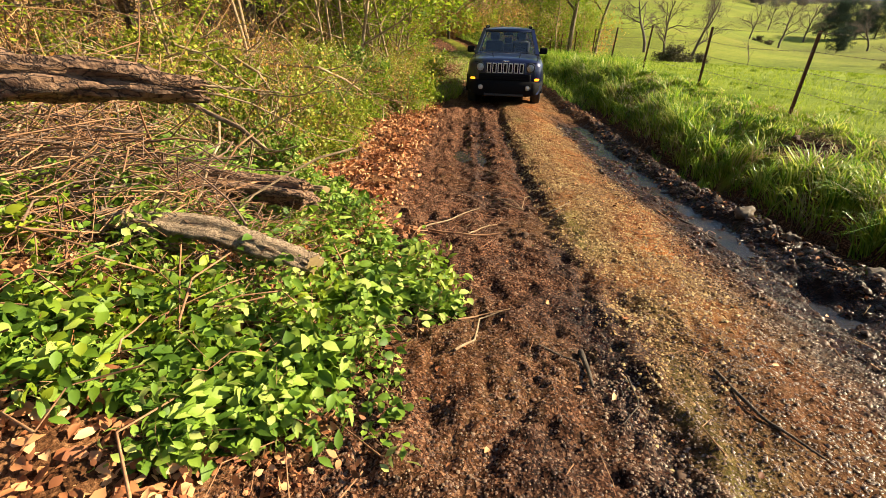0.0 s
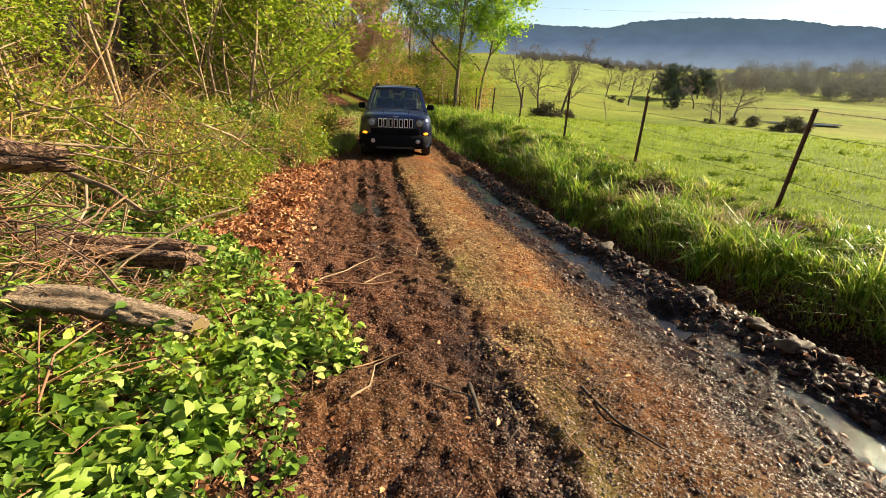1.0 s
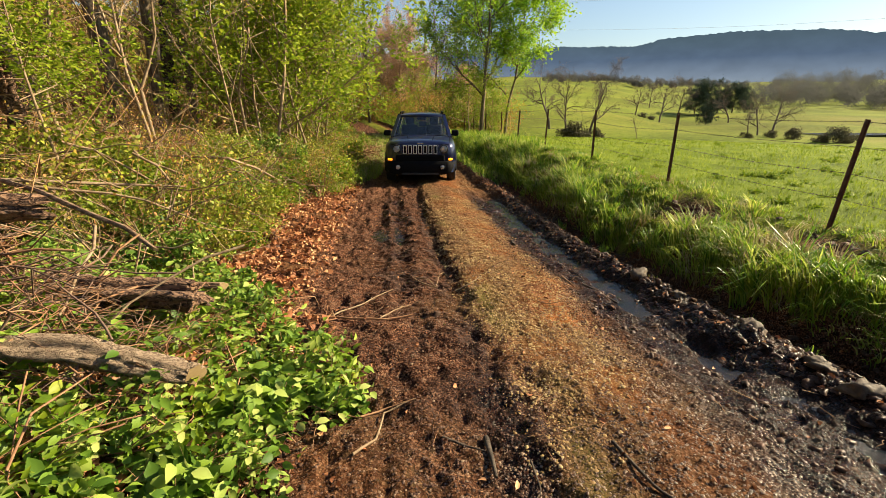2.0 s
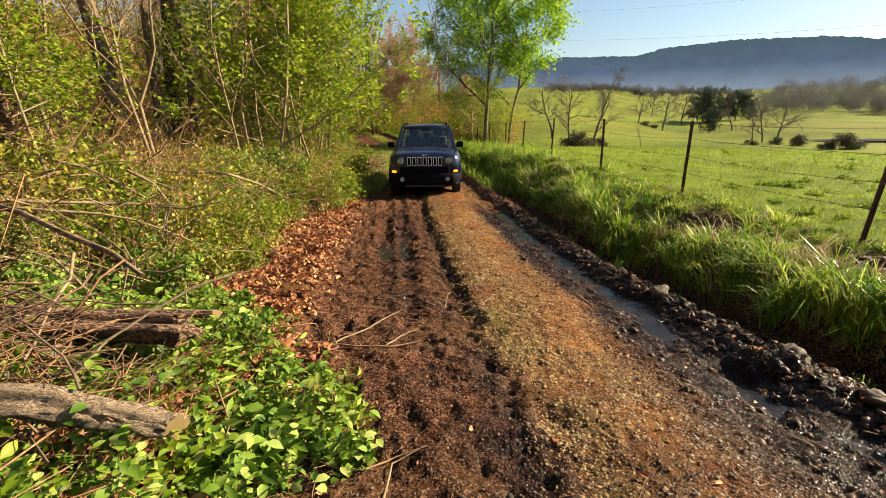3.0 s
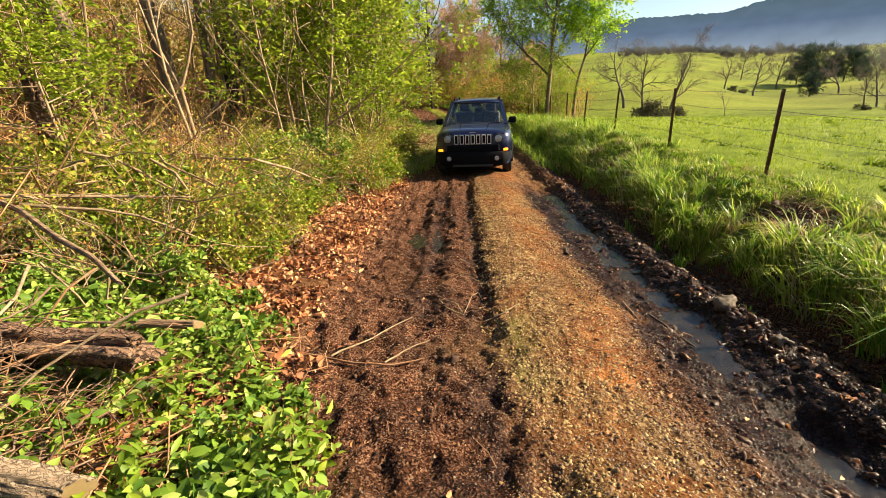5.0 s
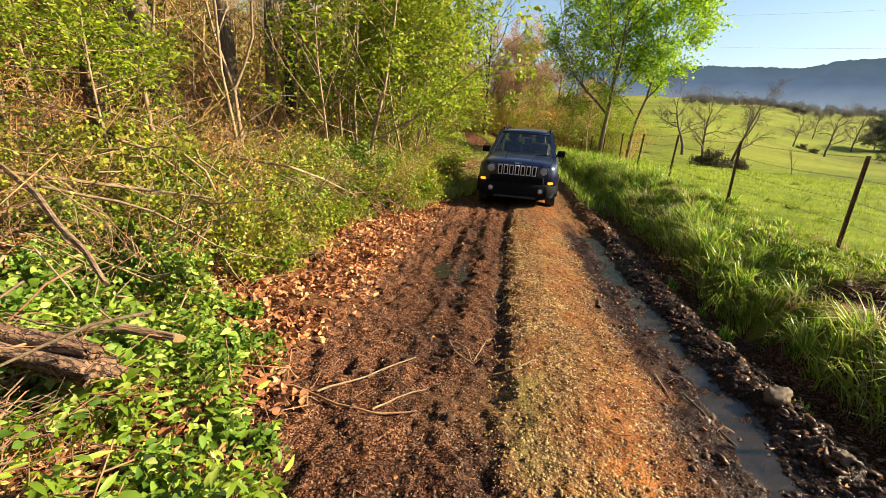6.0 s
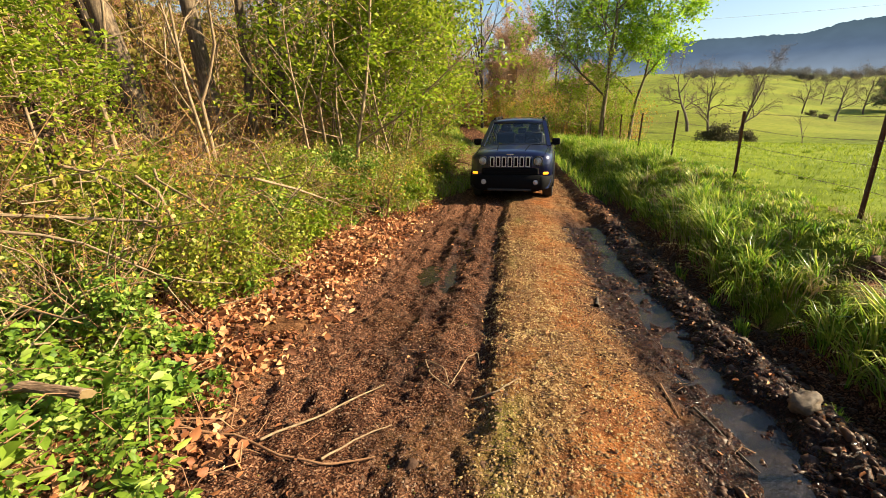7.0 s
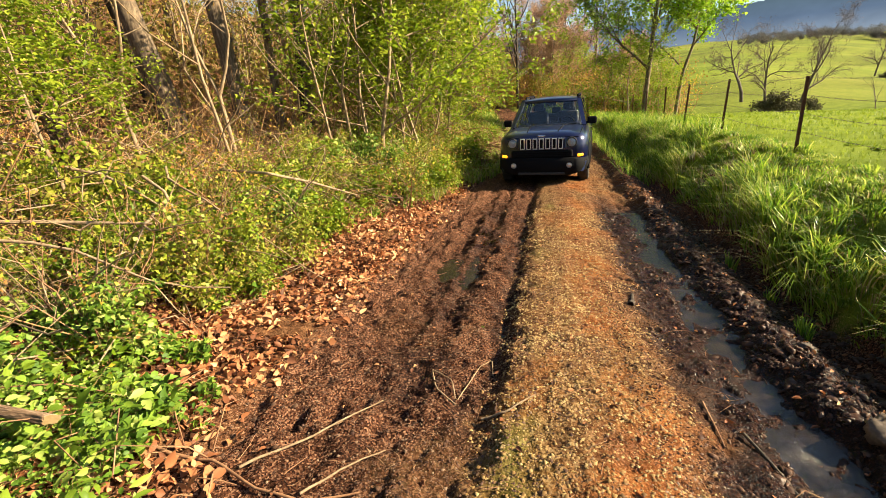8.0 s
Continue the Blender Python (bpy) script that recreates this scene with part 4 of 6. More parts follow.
def undergrowth():
    """The dim tangle of twigs and small leaves that fills the wood behind its edge."""
    rng = np.random.default_rng(77)
    wood, fol = Soup(), Soup()
    for _ in range(6500):
        y = rng.uniform(-8, 46)
        x = -3.3 - abs(rng.normal(0, 8)) + float(road_line(y))
        z = float(ground_level(x, y, False))
        h = rng.uniform(0.4, 1.7)
        d = rng.normal(size=3) * np.array([0.6, 0.6, 0.1]) + np.array([0, 0, rng.uniform(0.3, 1)])
        p = np.array([x, y, z - 0.05])
        wood.tube([p, p + d * h * 0.5 + rng.normal(size=3) * 0.2, p + d * h + rng.normal(size=3) * 0.4], [0.012, 0.008, 0.003], 3)
    n = 120000
    y = rng.uniform(-8, 62, n)
    x = np.where(y < 34, -3.2 - np.abs(rng.normal(0, 9, n)) + road_line(y), rng.uniform(-20, 6.5, n))
    top = np.where(y < 34, np.clip(0.7 + (-x - 3.2) * 0.55, 0.7, 6.5), np.clip((y - 34) * 0.4, 0, 4.5))
    # the old trees at the wood's edge stand clear
    clear = (x > -9.5) & (y > 4) & (y < 14) & (x < -3.0)
    top = np.where(clear, 0.45, top)
    h = rng.uniform(0, 1, n) ** 1.2 * top
    at = np.stack([x, y, ground_level(x, y, False) + h], -1)
    at = at + rng.normal(size=(n, 3)) * 0.12
    keep = (fbm(at[:, 0] * 0.8 + at[:, 2] * 0.5, at[:, 1] * 0.8 + at[:, 2] * 0.9, 71) > -0.12) & ~((y > 34) & (np.abs(x - road_line(y) - 0.9) < 1.6) & (y < 44))
    at = at[keep]
    big = np.maximum(np.interp(at[:, 0], [-30, -4], [1, 0]), np.interp(at[:, 1], [20, 50], [0, 1]))
    m = 60000
    y2 = rng.uniform(-14, 64, m)
    x2 = -8.5 - np.abs(rng.normal(0, 11, m))
    h2 = rng.uniform(0, 1, m) * np.clip((-x2 - 7) * 0.8, 2, 11)
    deep = np.stack([x2, y2, ground_level(x2, y2, False) + h2], -1)
    at = np.concatenate([at, deep])
    big = np.concatenate([big, rng.uniform(1.2, 2.4, m)])
    far_in = np.arange(len(at)) >= len(at) - m
    pick = rng.uniform(0, 1, len(at)) + 10 * far_in + 0.18 * np.where(at[:, 1] > 34, -1, 0)
    for k, mat in ((pick < 0.52, LEAF_WOOD), ((pick >= 0.52) & (pick < 0.84), LEAF_OLIVE), ((pick >= 0.84) & ~far_in, LEAF_MID), (far_in, LEAF_DEEP)):
        fol = Soup()
        fol.leaves(at[k], rng.normal(size=(int(k.sum()), 3)), 0.042 + 0.085 * big[k], 0.029 + 0.06 * big[k], rng)
        tagged(piece("undergrowth_leaves", fol.mesh("undergrowth_leaves", mat)), "sparse spring leaves and dead leaves filling the wood", "undergrowth", kind="stuff")
    tagged(piece("undergrowth_twigs", wood.mesh("undergrowth_twigs", TWIG_DIM)), "tangle of thin tan twigs in the wood", "undergrowth", kind="stuff")



def road_end_woods():
    """Dense brown and green woods where the road bends out of sight, and behind the roadside trees."""
    rng = np.random.default_rng(78)
    stems, spots = Soup(), []
    for x0, x1, y0, y1, top, count in ((2.3, 8.5, 30, 40, 3.6, 330), (-9, -3.6, 24, 40, 4.5, 260), (-10, 9, 43, 52, 6.5, 520), (-3.5, 2.3, 40, 45, 4.0, 160)):
        for _ in range(count):
            x, y = rng.uniform(x0, x1), rng.uniform(y0, y1)
            h = top * rng.uniform(0.35, 1.0)
            p = np.array([x, y, float(ground_level(x, y, False)) - 0.1])
            q = p + np.array([rng.normal(0, 0.25), rng.normal(0, 0.25), h])
            mid = (p + q) / 2 + rng.normal(size=3) * 0.2
            stems.tube([p, mid, q], [0.03, 0.02, 0.006], 3)
            for k in range(5):
                f = rng.uniform(0.1, 1.0)
                a = p + (q - p) * f
                b = a + rng.normal(size=3) * np.array([0.5, 0.5, 0.4])
                stems.tube([a, b], [0.012, 0.004], 3)
                spots += [b, (a + b) / 2]
    spots = np.repeat(np.array(spots), 7, 0)
    spots = spots + rng.normal(size=spots.shape) * 0.22
    tone = fbm(spots[:, 0] * 0.32 + 3, spots[:, 1] * 0.25 + spots[:, 2] * 0.3, 72, 2) + rng.normal(0, 0.07, len(spots))
    for k, mat, label in ((tone < 0.0, LEAF_WOOD, "tan dead leaves and buds in the woods at the road's end"), (tone >= 0.0, LEAF_MID, "fresh green leaves in the woods at the road's end")):
        fol = Soup()
        fol.leaves(spots[k], rng.normal(size=(int(k.sum()), 3)), 0.125, 0.085, rng)
        tagged(piece("undergrowth_leaves", fol.mesh("undergrowth_leaves", mat)), label, "undergrowth", kind="stuff")
    tagged(piece("undergrowth_twigs", stems.mesh("undergrowth_twigs", TWIG_DIM)), "thin brown stems of the woods at the road's end", "undergrowth", kind="stuff")


undergrowth()
road_end_woods()


# ---- the car: a small upright four-wheel-drive, parked on the road facing the walker ----
PAINT = grained("car_paint_navy", [(0.003, 0.005, 0.034), (0.005, 0.008, 0.048)], 200, 0.30, 0.0, metal=0.4, coat=0.8)
TRIM = grained("car_black_plastic", [(0.005, 0.005, 0.006), (0.010, 0.010, 0.011)], 90, 0.8, 0.15)
TRIM.node_tree.nodes["Principled BSDF"].inputs["Specular IOR Level"].default_value = 0.06
TINTED = plain("car_tinted_glass", (0.30, 0.34, 0.34), 0.02, clear=1.0)
SKID = grained("car_grey_plastic", [(0.012, 0.012, 0.012), (0.022, 0.022, 0.022)], 30, 0.6, 0.1)
GLASS = plain("car_glass", (0.60, 0.65, 0.65), 0.01, clear=1.0)
CHROME = plain("car_chrome", (0.75, 0.76, 0.78), 0.12, 1.0)
SILVER = grained("car_silver_plastic", [(0.55, 0.54, 0.52), (0.68, 0.67, 0.65)], 30, 0.35, 0.05, metal=0.3)
LENS = plain("car_lamp_lens", (0.85, 0.88, 0.9), 0.05, clear=0.9)
AMBER = plain("car_amber_lit", (1.0, 0.29, 0.012), 0.3, glow=0.75)
RED_LENS = plain("car_red_lens", (0.45, 0.02, 0.02), 0.2)
TYRE = grained("car_tyre", [(0.014, 0.013, 0.012), (0.05, 0.04, 0.03)], 25, 0.9, 0.5)
RIM = plain("car_rim", (0.35, 0.36, 0.38), 0.3, 0.9)
CLOTH = grained("car_seat_cloth", [(0.012, 0.012, 0.014), (0.03, 0.03, 0.034)], 60, 0.9, 0.3)


def box(bm, x0, x1, y0, y1, z0, z1, bevel=0.0, seg=2):
    r = bmesh.ops.create_cube(bm, size=1, matrix=Matrix.Translation(((x0 + x1) / 2, (y0 + y1) / 2, (z0 + z1) / 2)) @ Matrix.Diagonal((x1 - x0, y1 - y0, z1 - z0, 1)))
    if bevel:
        es = list({e for v in r["verts"] for e in v.link_edges})
        bmesh.ops.bevel(bm, geom=es, offset=bevel, segments=seg, affect="EDGES", profile=0.5)
    return r


def disc(bm, m, r, depth, seg=24, r2=None):
    return bmesh.ops.create_cone(bm, cap_ends=True, segments=seg, radius1=r, radius2=r if r2 is None else r2, depth=depth, matrix=m)


def ring(bm, m, r, tube, seg=28, sides=8, arc=2 * math.pi, start=0.0, squash=1.0):
    closed = arc > 6.28
    rows = []
    for i in range(seg + (0 if closed else 1)):
        a = start + arc * i / seg
        c = Vector((math.cos(a), 0, math.sin(a)))
        rows.append([bm.verts.new(m @ (c * (r + tube * math.cos(b)) + Vector((0, tube * squash * math.sin(b), 0)))) for b in (2 * math.pi * k / sides for k in range(sides))])
    for i in range(len(rows) if closed else len(rows) - 1):
        p, q = rows[i], rows[(i + 1) % len(rows)]
        for k in range(sides):
            bm.faces.new((p[k], p[(k + 1) % sides], q[(k + 1) % sides], q[k]))


def loft(bm, sections, cap=True):
    """Joins rings of points; every ring has as many points."""
    rows = [[bm.verts.new(p) for p in s] for s in sections]
    for p, q in zip(rows[:-1], rows[1:]):
        for k in range(len(p)):
            j = (k + 1) % len(p)
            bm.faces.new((p[k], p[j], q[j], q[k]))
    if cap:
        bm.faces.new(rows[0][::-1])
        bm.faces.new(rows[-1])
    bmesh.ops.recalc_face_normals(bm, faces=bm.faces)


def bar(bm, a, b, w, h):
    """A straight bar of section w x h from a to b."""
    a, b = Vector(a), Vector(b)
    d = b - a
    m = Matrix.Translation((a + b) / 2) @ d.to_track_quat("Y", "Z").to_matrix().to_4x4() @ Matrix.Diagonal((w, d.length, h, 1))
    bmesh.ops.create_cube(bm, size=1, matrix=m)


def quad_pane(bm, pts, thick):
    n = (Vector(pts[1]) - Vector(pts[0])).cross(Vector(pts[2]) - Vector(pts[0])).normalized() * thick
    f = [bm.verts.new(p) for p in pts]
    g = [bm.verts.new(Vector(p) + n) for p in pts]
    k = len(pts)
    bm.faces.new(f[::-1])
    bm.faces.new(g)
    for i in range(k):
        bm.faces.new((f[i], f[(i + 1) % k], g[(i + 1) % k], g[i]))


def lying(x, y, z):
    """A frame whose z axis points along -y (towards the front)."""
    return Matrix.Translation((x, y, z)) @ Matrix.Rotation(radians(90), 4, "X")


def build_car(at):
    car = thing("car", "dark blue compact four-wheel-drive with seven-slot grille and lit turn signals", "car")

    def section(y, hw, zb, zt, hwt, dome):
        """Body ring at y: half width, sill height, shoulder height, half width of the shoulder, rise of the middle."""
        right = [(hw * 0.90, zb), (hw * 0.985, zb + 0.14), (hw, (zb + zt) / 2), (hw * 0.985, zt - 0.10), (hwt, zt), (hwt * 0.72, zt + dome * 0.7), (hwt * 0.35, zt + dome * 0.95)]
        pts = [(x, y, z) for x, z in right] + [(0, y, zt + dome)] + [(-x, y, z) for x, z in right[::-1]]
        return pts

    bm = bmesh.new()
    loft(bm, [section(-2.08, 0.66, 0.52, 0.90, 0.60, 0.02), section(-2.04, 0.76, 0.42, 0.99, 0.70, 0.03), section(-1.93, 0.84, 0.36, 1.03, 0.75, 0.045),
              section(-1.75, 0.885, 0.33, 1.045, 0.78, 0.055), section(-1.2, 0.895, 0.33, 1.075, 0.80, 0.055), section(-0.90, 0.90, 0.33, 1.085, 0.815, 0.05),
              section(-0.4, 0.90, 0.33, 1.09, 0.83, 0.0), section(1.6, 0.895, 0.33, 1.11, 0.83, 0.0), section(1.95, 0.86, 0.40, 1.10, 0.80, 0.0), section(2.08, 0.78, 0.48, 1.06, 0.74, 0.0)])
    body = part("body", bm, PAINT, car, smooth=True)
    body.data.polygons.foreach_set("use_smooth", np.ones(len(body.data.polygons), dtype=bool))
    # hood seams
    bm = bmesh.new()
    for s in (-1, 1):
        bar(bm, (s * 0.72, -1.98, 1.040), (s * 0.765, -0.95, 1.102), 0.010, 0.012)
        bar(bm, (s * 0.30, -1.9, 1.090), (s * 0.36, -1.0, 1.142), 0.014, 0.012)
    bar(bm, (-0.70, -2.045, 0.985), (0.70, -2.045, 0.985), 0.012, 0.012)
    part("hood_seam", bm, TRIM, body)
    # lower cladding and bumper
    bm = bmesh.new()
    low = [(0.60, 0.27), (0.70, 0.30), (0.735, 0.42), (0.72, 0.56), (0.66, 0.60)]
    rows = []
    for y, k, in ((-2.16, 0.90), (-2.13, 1.0), (-2.02, 1.10), (-1.86, 1.205), (-1.70, 1.235)):
        rows.append([(x * k, y, z) for x, z in low] + [(-x * k, y, z) for x, z in low[::-1]])
    loft(bm, rows)
    part("bumper", bm, TRIM, car, "black plastic bumper", True)
    bm = bmesh.new()
    box(bm, -0.46, 0.46, -2.175, -2.10, 0.265, 0.315, 0.012)
    part("skid_plate", bm, SKID, car, "grey skid plate strip")
    for s in (-1, 1):
        bm = bmesh.new()
        quad_pane(bm, [(s * 0.60, -2.135, 0.30), (s * 0.80, -2.00, 0.31), (s * 0.86, -1.90, 0.50), (s * 0.72, -2.085, 0.46)], 0.02)
        bmesh.ops.recalc_face_normals(bm, faces=bm.faces)
        part("bumper_corner", bm, PAINT, car)
    bm = bmesh.new()
    box(bm, -0.60, 0.60, -2.135, -2.04, 0.595, 0.745, 0.03)
    intake = part("air_intake", bm, TRIM, car, "black lower air intake")
    for z in (0.635, 0.67, 0.705):
        bm = bmesh.new()
        box(bm, -0.52, 0.52, -2.145, -2.13, z - 0.006, z + 0.006)
        part("slat", bm, TRIM, intake)
    for s in (-1, 1):
        bm = bmesh.new()
        bar(bm, (s * 0.90, -0.9, 0.36), (s * 0.90, 0.9, 0.36), 0.05, 0.16)
        part("sill_cladding", bm, TRIM, car)
    # grille with seven slots
    bm = bmesh.new()
    box(bm, -0.455, 0.455, -2.115, -2.05, 0.755, 0.99, 0.03)
    grille = part("grille", bm, PAINT, car)
    slot = bmesh.new()
    for x0, x1, z0, z1 in ((-0.046, -0.029, -0.105, 0.105), (0.029, 0.046, -0.105, 0.105), (-0.046, 0.046, 0.088, 0.105), (-0.046, 0.046, -0.105, -0.088)):
        box(slot, x0, x1, -0.010, 0.012, z0, z1, 0.002, 1)
    dark = bmesh.new()
    box(dark, -0.029, 0.029, -0.003, 0.02, -0.088, 0.088)
    fr = part("slot_frame", slot, SILVER, grille, "chrome slot surround")
    dk = part("slot", dark, TRIM, grille)
    for i in range(7):
        x = -0.372 + 0.124 * i
        f2 = fr if i == 0 else fr.copy()
        d2 = dk if i == 0 else dk.copy()
        for o in (f2, d2):
            if i:
                scene.collection.objects.link(o)
            o.location = (x, -2.121, 0.872)
    bm = bmesh.new()
    box(bm, -0.075, 0.075, -2.10, -2.075, 1.010, 1.035, 0.008)
    part("badge", bm, CHROME, car, "plain silver badge")
    for s in (-1, 1):
        # round headlamp
        bm = bmesh.new()
        disc(bm, lying(s * 0.575, -2.06, 0.885), 0.106, 0.10, 28)
        lamp = part("headlight", bm, TRIM, car)
        bm = bmesh.new()
        ring(bm, Matrix.Translation((s * 0.575, -2.112, 0.885)), 0.096, 0.012)
        part("bezel", bm, SKID, lamp, "dark bezel", True)
        bm = bmesh.new()
        disc(bm, lying(s * 0.575, -2.112, 0.885), 0.090, 0.03, 28, 0.06)
        part("reflector", bm, SILVER, lamp, "silver reflector", True)
        bm = bmesh.new()
        bmesh.ops.create_uvsphere(bm, u_segments=20, v_segments=10, radius=0.094, matrix=Matrix.Translation((s * 0.575, -2.112, 0.885)) @ Matrix.Diagonal((1, 0.28, 1, 1)))
        part("lens", bm, LENS, lamp, "clear lens", True)
        # turn signal
        bm = bmesh.new()
        box(bm, s * 0.735 - 0.06, s * 0.735 + 0.06, -2.075, -1.98, 0.605, 0.66, 0.02)
        ob = part("turn_signal", bm, AMBER, car, "lit amber turn signal")
        ob.matrix_basis = Matrix.Translation((s * 0.735, -2.03, 0.63)) @ Matrix.Rotation(radians(-s * -28), 4, "Z") @ Matrix.Translation((-s * 0.735, 2.03, -0.63))
        # fog lamp
        bm = bmesh.new()
        disc(bm, lying(s * 0.545, -2.145, 0.455), 0.062, 0.05, 20)
        fog = part("fog_light", bm, SILVER, car, "round fog lamp", True)
        bm = bmesh.new()
        ring(bm, Matrix.Translation((s * 0.545, -2.170, 0.455)), 0.066, 0.012, 20, 6)
        part("bezel", bm, TRIM, fog)
        # wheel arches and wheels
        for y in (-1.28, 1.29):
            bm = bmesh.new()
            ring(bm, Matrix.Translation((s * 0.885, y, 0.345)) @ Matrix.Rotation(radians(90), 4, "Z"), 0.395, 0.05, 18, 6, math.pi * 1.06, -0.1, 0.8)
            part("wheel_arch", bm, TRIM, car, "", True)
            bm = bmesh.new()
            m = Matrix.Translation((s * 0.79, y, 0.345)) @ Matrix.Rotation(radians(90), 4, "Y")
            prof = [(0.22, -0.10), (0.30, -0.112), (0.335, -0.10), (0.345, -0.06), (0.347, 0), (0.345, 0.06), (0.335, 0.10), (0.30, 0.112), (0.22, 0.10)]
            rows = [[m @ Vector((r * math.cos(a), r * math.sin(a), w)) for r, w in prof] for a in (2 * math.pi * k / 36 for k in range(37))]
            loft(bm, rows, False)
            wheel = part("wheel", bm, TYRE, car, "muddy black tyre", True)
            bm = bmesh.new()
            disc(bm, m @ Matrix.Translation((0, 0, s * 0.06)), 0.225, 0.02, 28)
            for k in range(5):
                a = 2 * math.pi * k / 5
                c = m @ Vector((0.13 * math.cos(a), 0.13 * math.sin(a), s * 0.085))
                bmesh.ops.create_cube(bm, size=1, matrix=Matrix.Translation(c) @ m.to_3x3().to_4x4() @ Matrix.Rotation(a, 4, "Z") @ Matrix.Diagonal((0.17, 0.05, 0.03, 1)))
            part("rim", bm, RIM, wheel, "five-spoke alloy rim")
        # mirror
        bm = bmesh.new()
        box(bm, s * 0.925 - 0.095, s * 0.925 + 0.095, -0.66, -0.52, 1.10, 1.25, 0.04, 3)
        bar(bm, (s * 0.80, -0.60, 1.12), (s * 0.88, -0.60, 1.15), 0.06, 0.05)
        part("side_mirror", bm, TRIM, car, "black wing mirror")
        # pillars and roof edge
        bm = bmesh.new()
        bar(bm, (s * 0.77, -0.88, 1.09), (s * 0.615, -0.20, 1.625), 0.085, 0.05)
        for y, y2, w in ((0.42, 0.42, 0.05), (1.28, 1.22, 0.05), (1.82, 1.66, 0.14)):
            pts = [(s * 0.815, y - w, 1.08), (s * 0.815, y + w, 1.08), (s * 0.632, y2 + w, 1.62), (s * 0.632, y2 - w, 1.62)]
            quad_pane(bm, pts, 0.018)
        bar(bm, (s * 0.620, -0.22, 1.63), (s * 0.635, 1.75, 1.645), 0.07, 0.06)
        bmesh.ops.recalc_face_normals(bm, faces=bm.faces)
        part("pillar", bm, PAINT, car)
        bm = bmesh.new()
        bar(bm, (s * 0.585, -0.05, 1.700), (s * 0.595, 1.55, 1.700), 0.035, 0.03)
        for y in (-0.05, 0.75, 1.55):
            bar(bm, (s * 0.588, y, 1.65), (s * 0.588, y, 1.700), 0.03, 0.05)
        part("roof_rail", bm, TRIM, car, "black roof rail")
        bm = bmesh.new()
        quad_pane(bm, [(s * 0.815, -0.72, 1.10), (s * 0.835, 1.85, 1.10), (s * 0.64, 1.72, 1.61), (s * 0.625, -0.18, 1.61)], 0.006)
        g = part("side_window", bm, TINTED, car, "dark tinted glass")
        g.visible_shadow = False
        bm = bmesh.new()
        box(bm, s * 0.72 - 0.08, s * 0.72 + 0.08, 2.03, 2.09, 0.80, 1.02, 0.02)
        part("tail_light", bm, RED_LENS, car, "red tail lamp")
        for k, y in enumerate((-0.05, 0.95)):
            bm = bmesh.new()
            bar(bm, (s * 0.905, y + 0.1, 0.95), (s * 0.905, y + 0.28, 0.95), 0.025, 0.03)
            part("door_handle", bm, PAINT, car)
        # front seat
        bm = bmesh.new()
        box(bm, s * 0.36 - 0.25, s * 0.36 + 0.25, 0.0, 0.5, 0.62, 0.80, 0.05)
        box(bm, s * 0.36 - 0.24, s * 0.36 + 0.24, 0.42, 0.56, 0.75, 1.34, 0.06, 3)
        box(bm, s * 0.36 - 0.13, s * 0.36 + 0.13, 0.47, 0.57, 1.36, 1.55, 0.045, 3)
        part("front_seat", bm, CLOTH, car, "dark cloth front seat")
    bm = bmesh.new()
    box(bm, -0.62, 0.62, 1.25, 1.42, 0.7, 1.24, 0.06)
    for x in (-0.38, 0, 0.38):
        box(bm, x - 0.11, x + 0.11, 1.30, 1.39, 1.25, 1.40, 0.03)
    part("rear_seat", bm, CLOTH, car, "dark rear bench")
    bm = bmesh.new()
    box(bm, -0.72, 0.72, -0.80, -0.30, 0.9, 1.11, 0.05)
    part("dashboard", bm, TRIM, car)
    bm = bmesh.new()
    ring(bm, Matrix.Translation((0.36, -0.22, 1.06)) @ Matrix.Rotation(radians(-22), 4, "X"), 0.185, 0.017, 28, 6)
    bar(bm, (0.20, -0.22, 1.06), (0.52, -0.22, 1.06), 0.03, 0.04)
    part("steering_wheel", bm, TRIM, car)
    bm = bmesh.new()
    box(bm, -0.12, 0.12, -0.20, -0.17, 1.50, 1.57, 0.01)
    part("rear_view_mirror", bm, TRIM, car)
    # roof
    bm = bmesh.new()
    rr = []
    for y, hw, z, dome in ((-0.26, 0.590, 1.615, 0.02), (-0.17, 0.620, 1.63, 0.035), (0.4, 0.645, 1.65, 0.045), (1.4, 0.645, 1.655, 0.04), (1.80, 0.62, 1.64, 0.03)):
        top = [(x * hw, y, z + dome * (1 - (x) ** 2)) for x in (1, 0.8, 0.45, 0, -0.45, -0.8, -1)]
        rr.append(top + [(x * hw, y, z - 0.045) for x in (-1, 0, 1)])
    loft(bm, rr)
    part("roof", bm, PAINT, car, "", True)
    for name, pts in (("windshield", [(-0.75, -0.90, 1.10), (0.75, -0.90, 1.10), (0.60, -0.22, 1.605), (-0.60, -0.22, 1.605)]), ("rear_window", [(0.74, 2.0, 1.10), (-0.74, 2.0, 1.10), (-0.60, 1.78, 1.60), (0.60, 1.78, 1.60)])):
        bm = bmesh.new()
        quad_pane(bm, pts, 0.005)
        g = part(name, bm, GLASS, car, "clear glass")
        g.visible_shadow = False
    for a, b in (((-0.55, -0.93, 1.115), (0.02, -0.86, 1.135)), ((0.05, -0.93, 1.115), (0.60, -0.86, 1.135))):
        bm = bmesh.new()
        bar(bm, a, b, 0.018, 0.018)
        part("wiper", bm, TRIM, car)
    car.matrix_world = at
    return car


build_car(pose(1.06, 13.15, float(road_level(12.5)) + 0.005, 0, 0, -5))


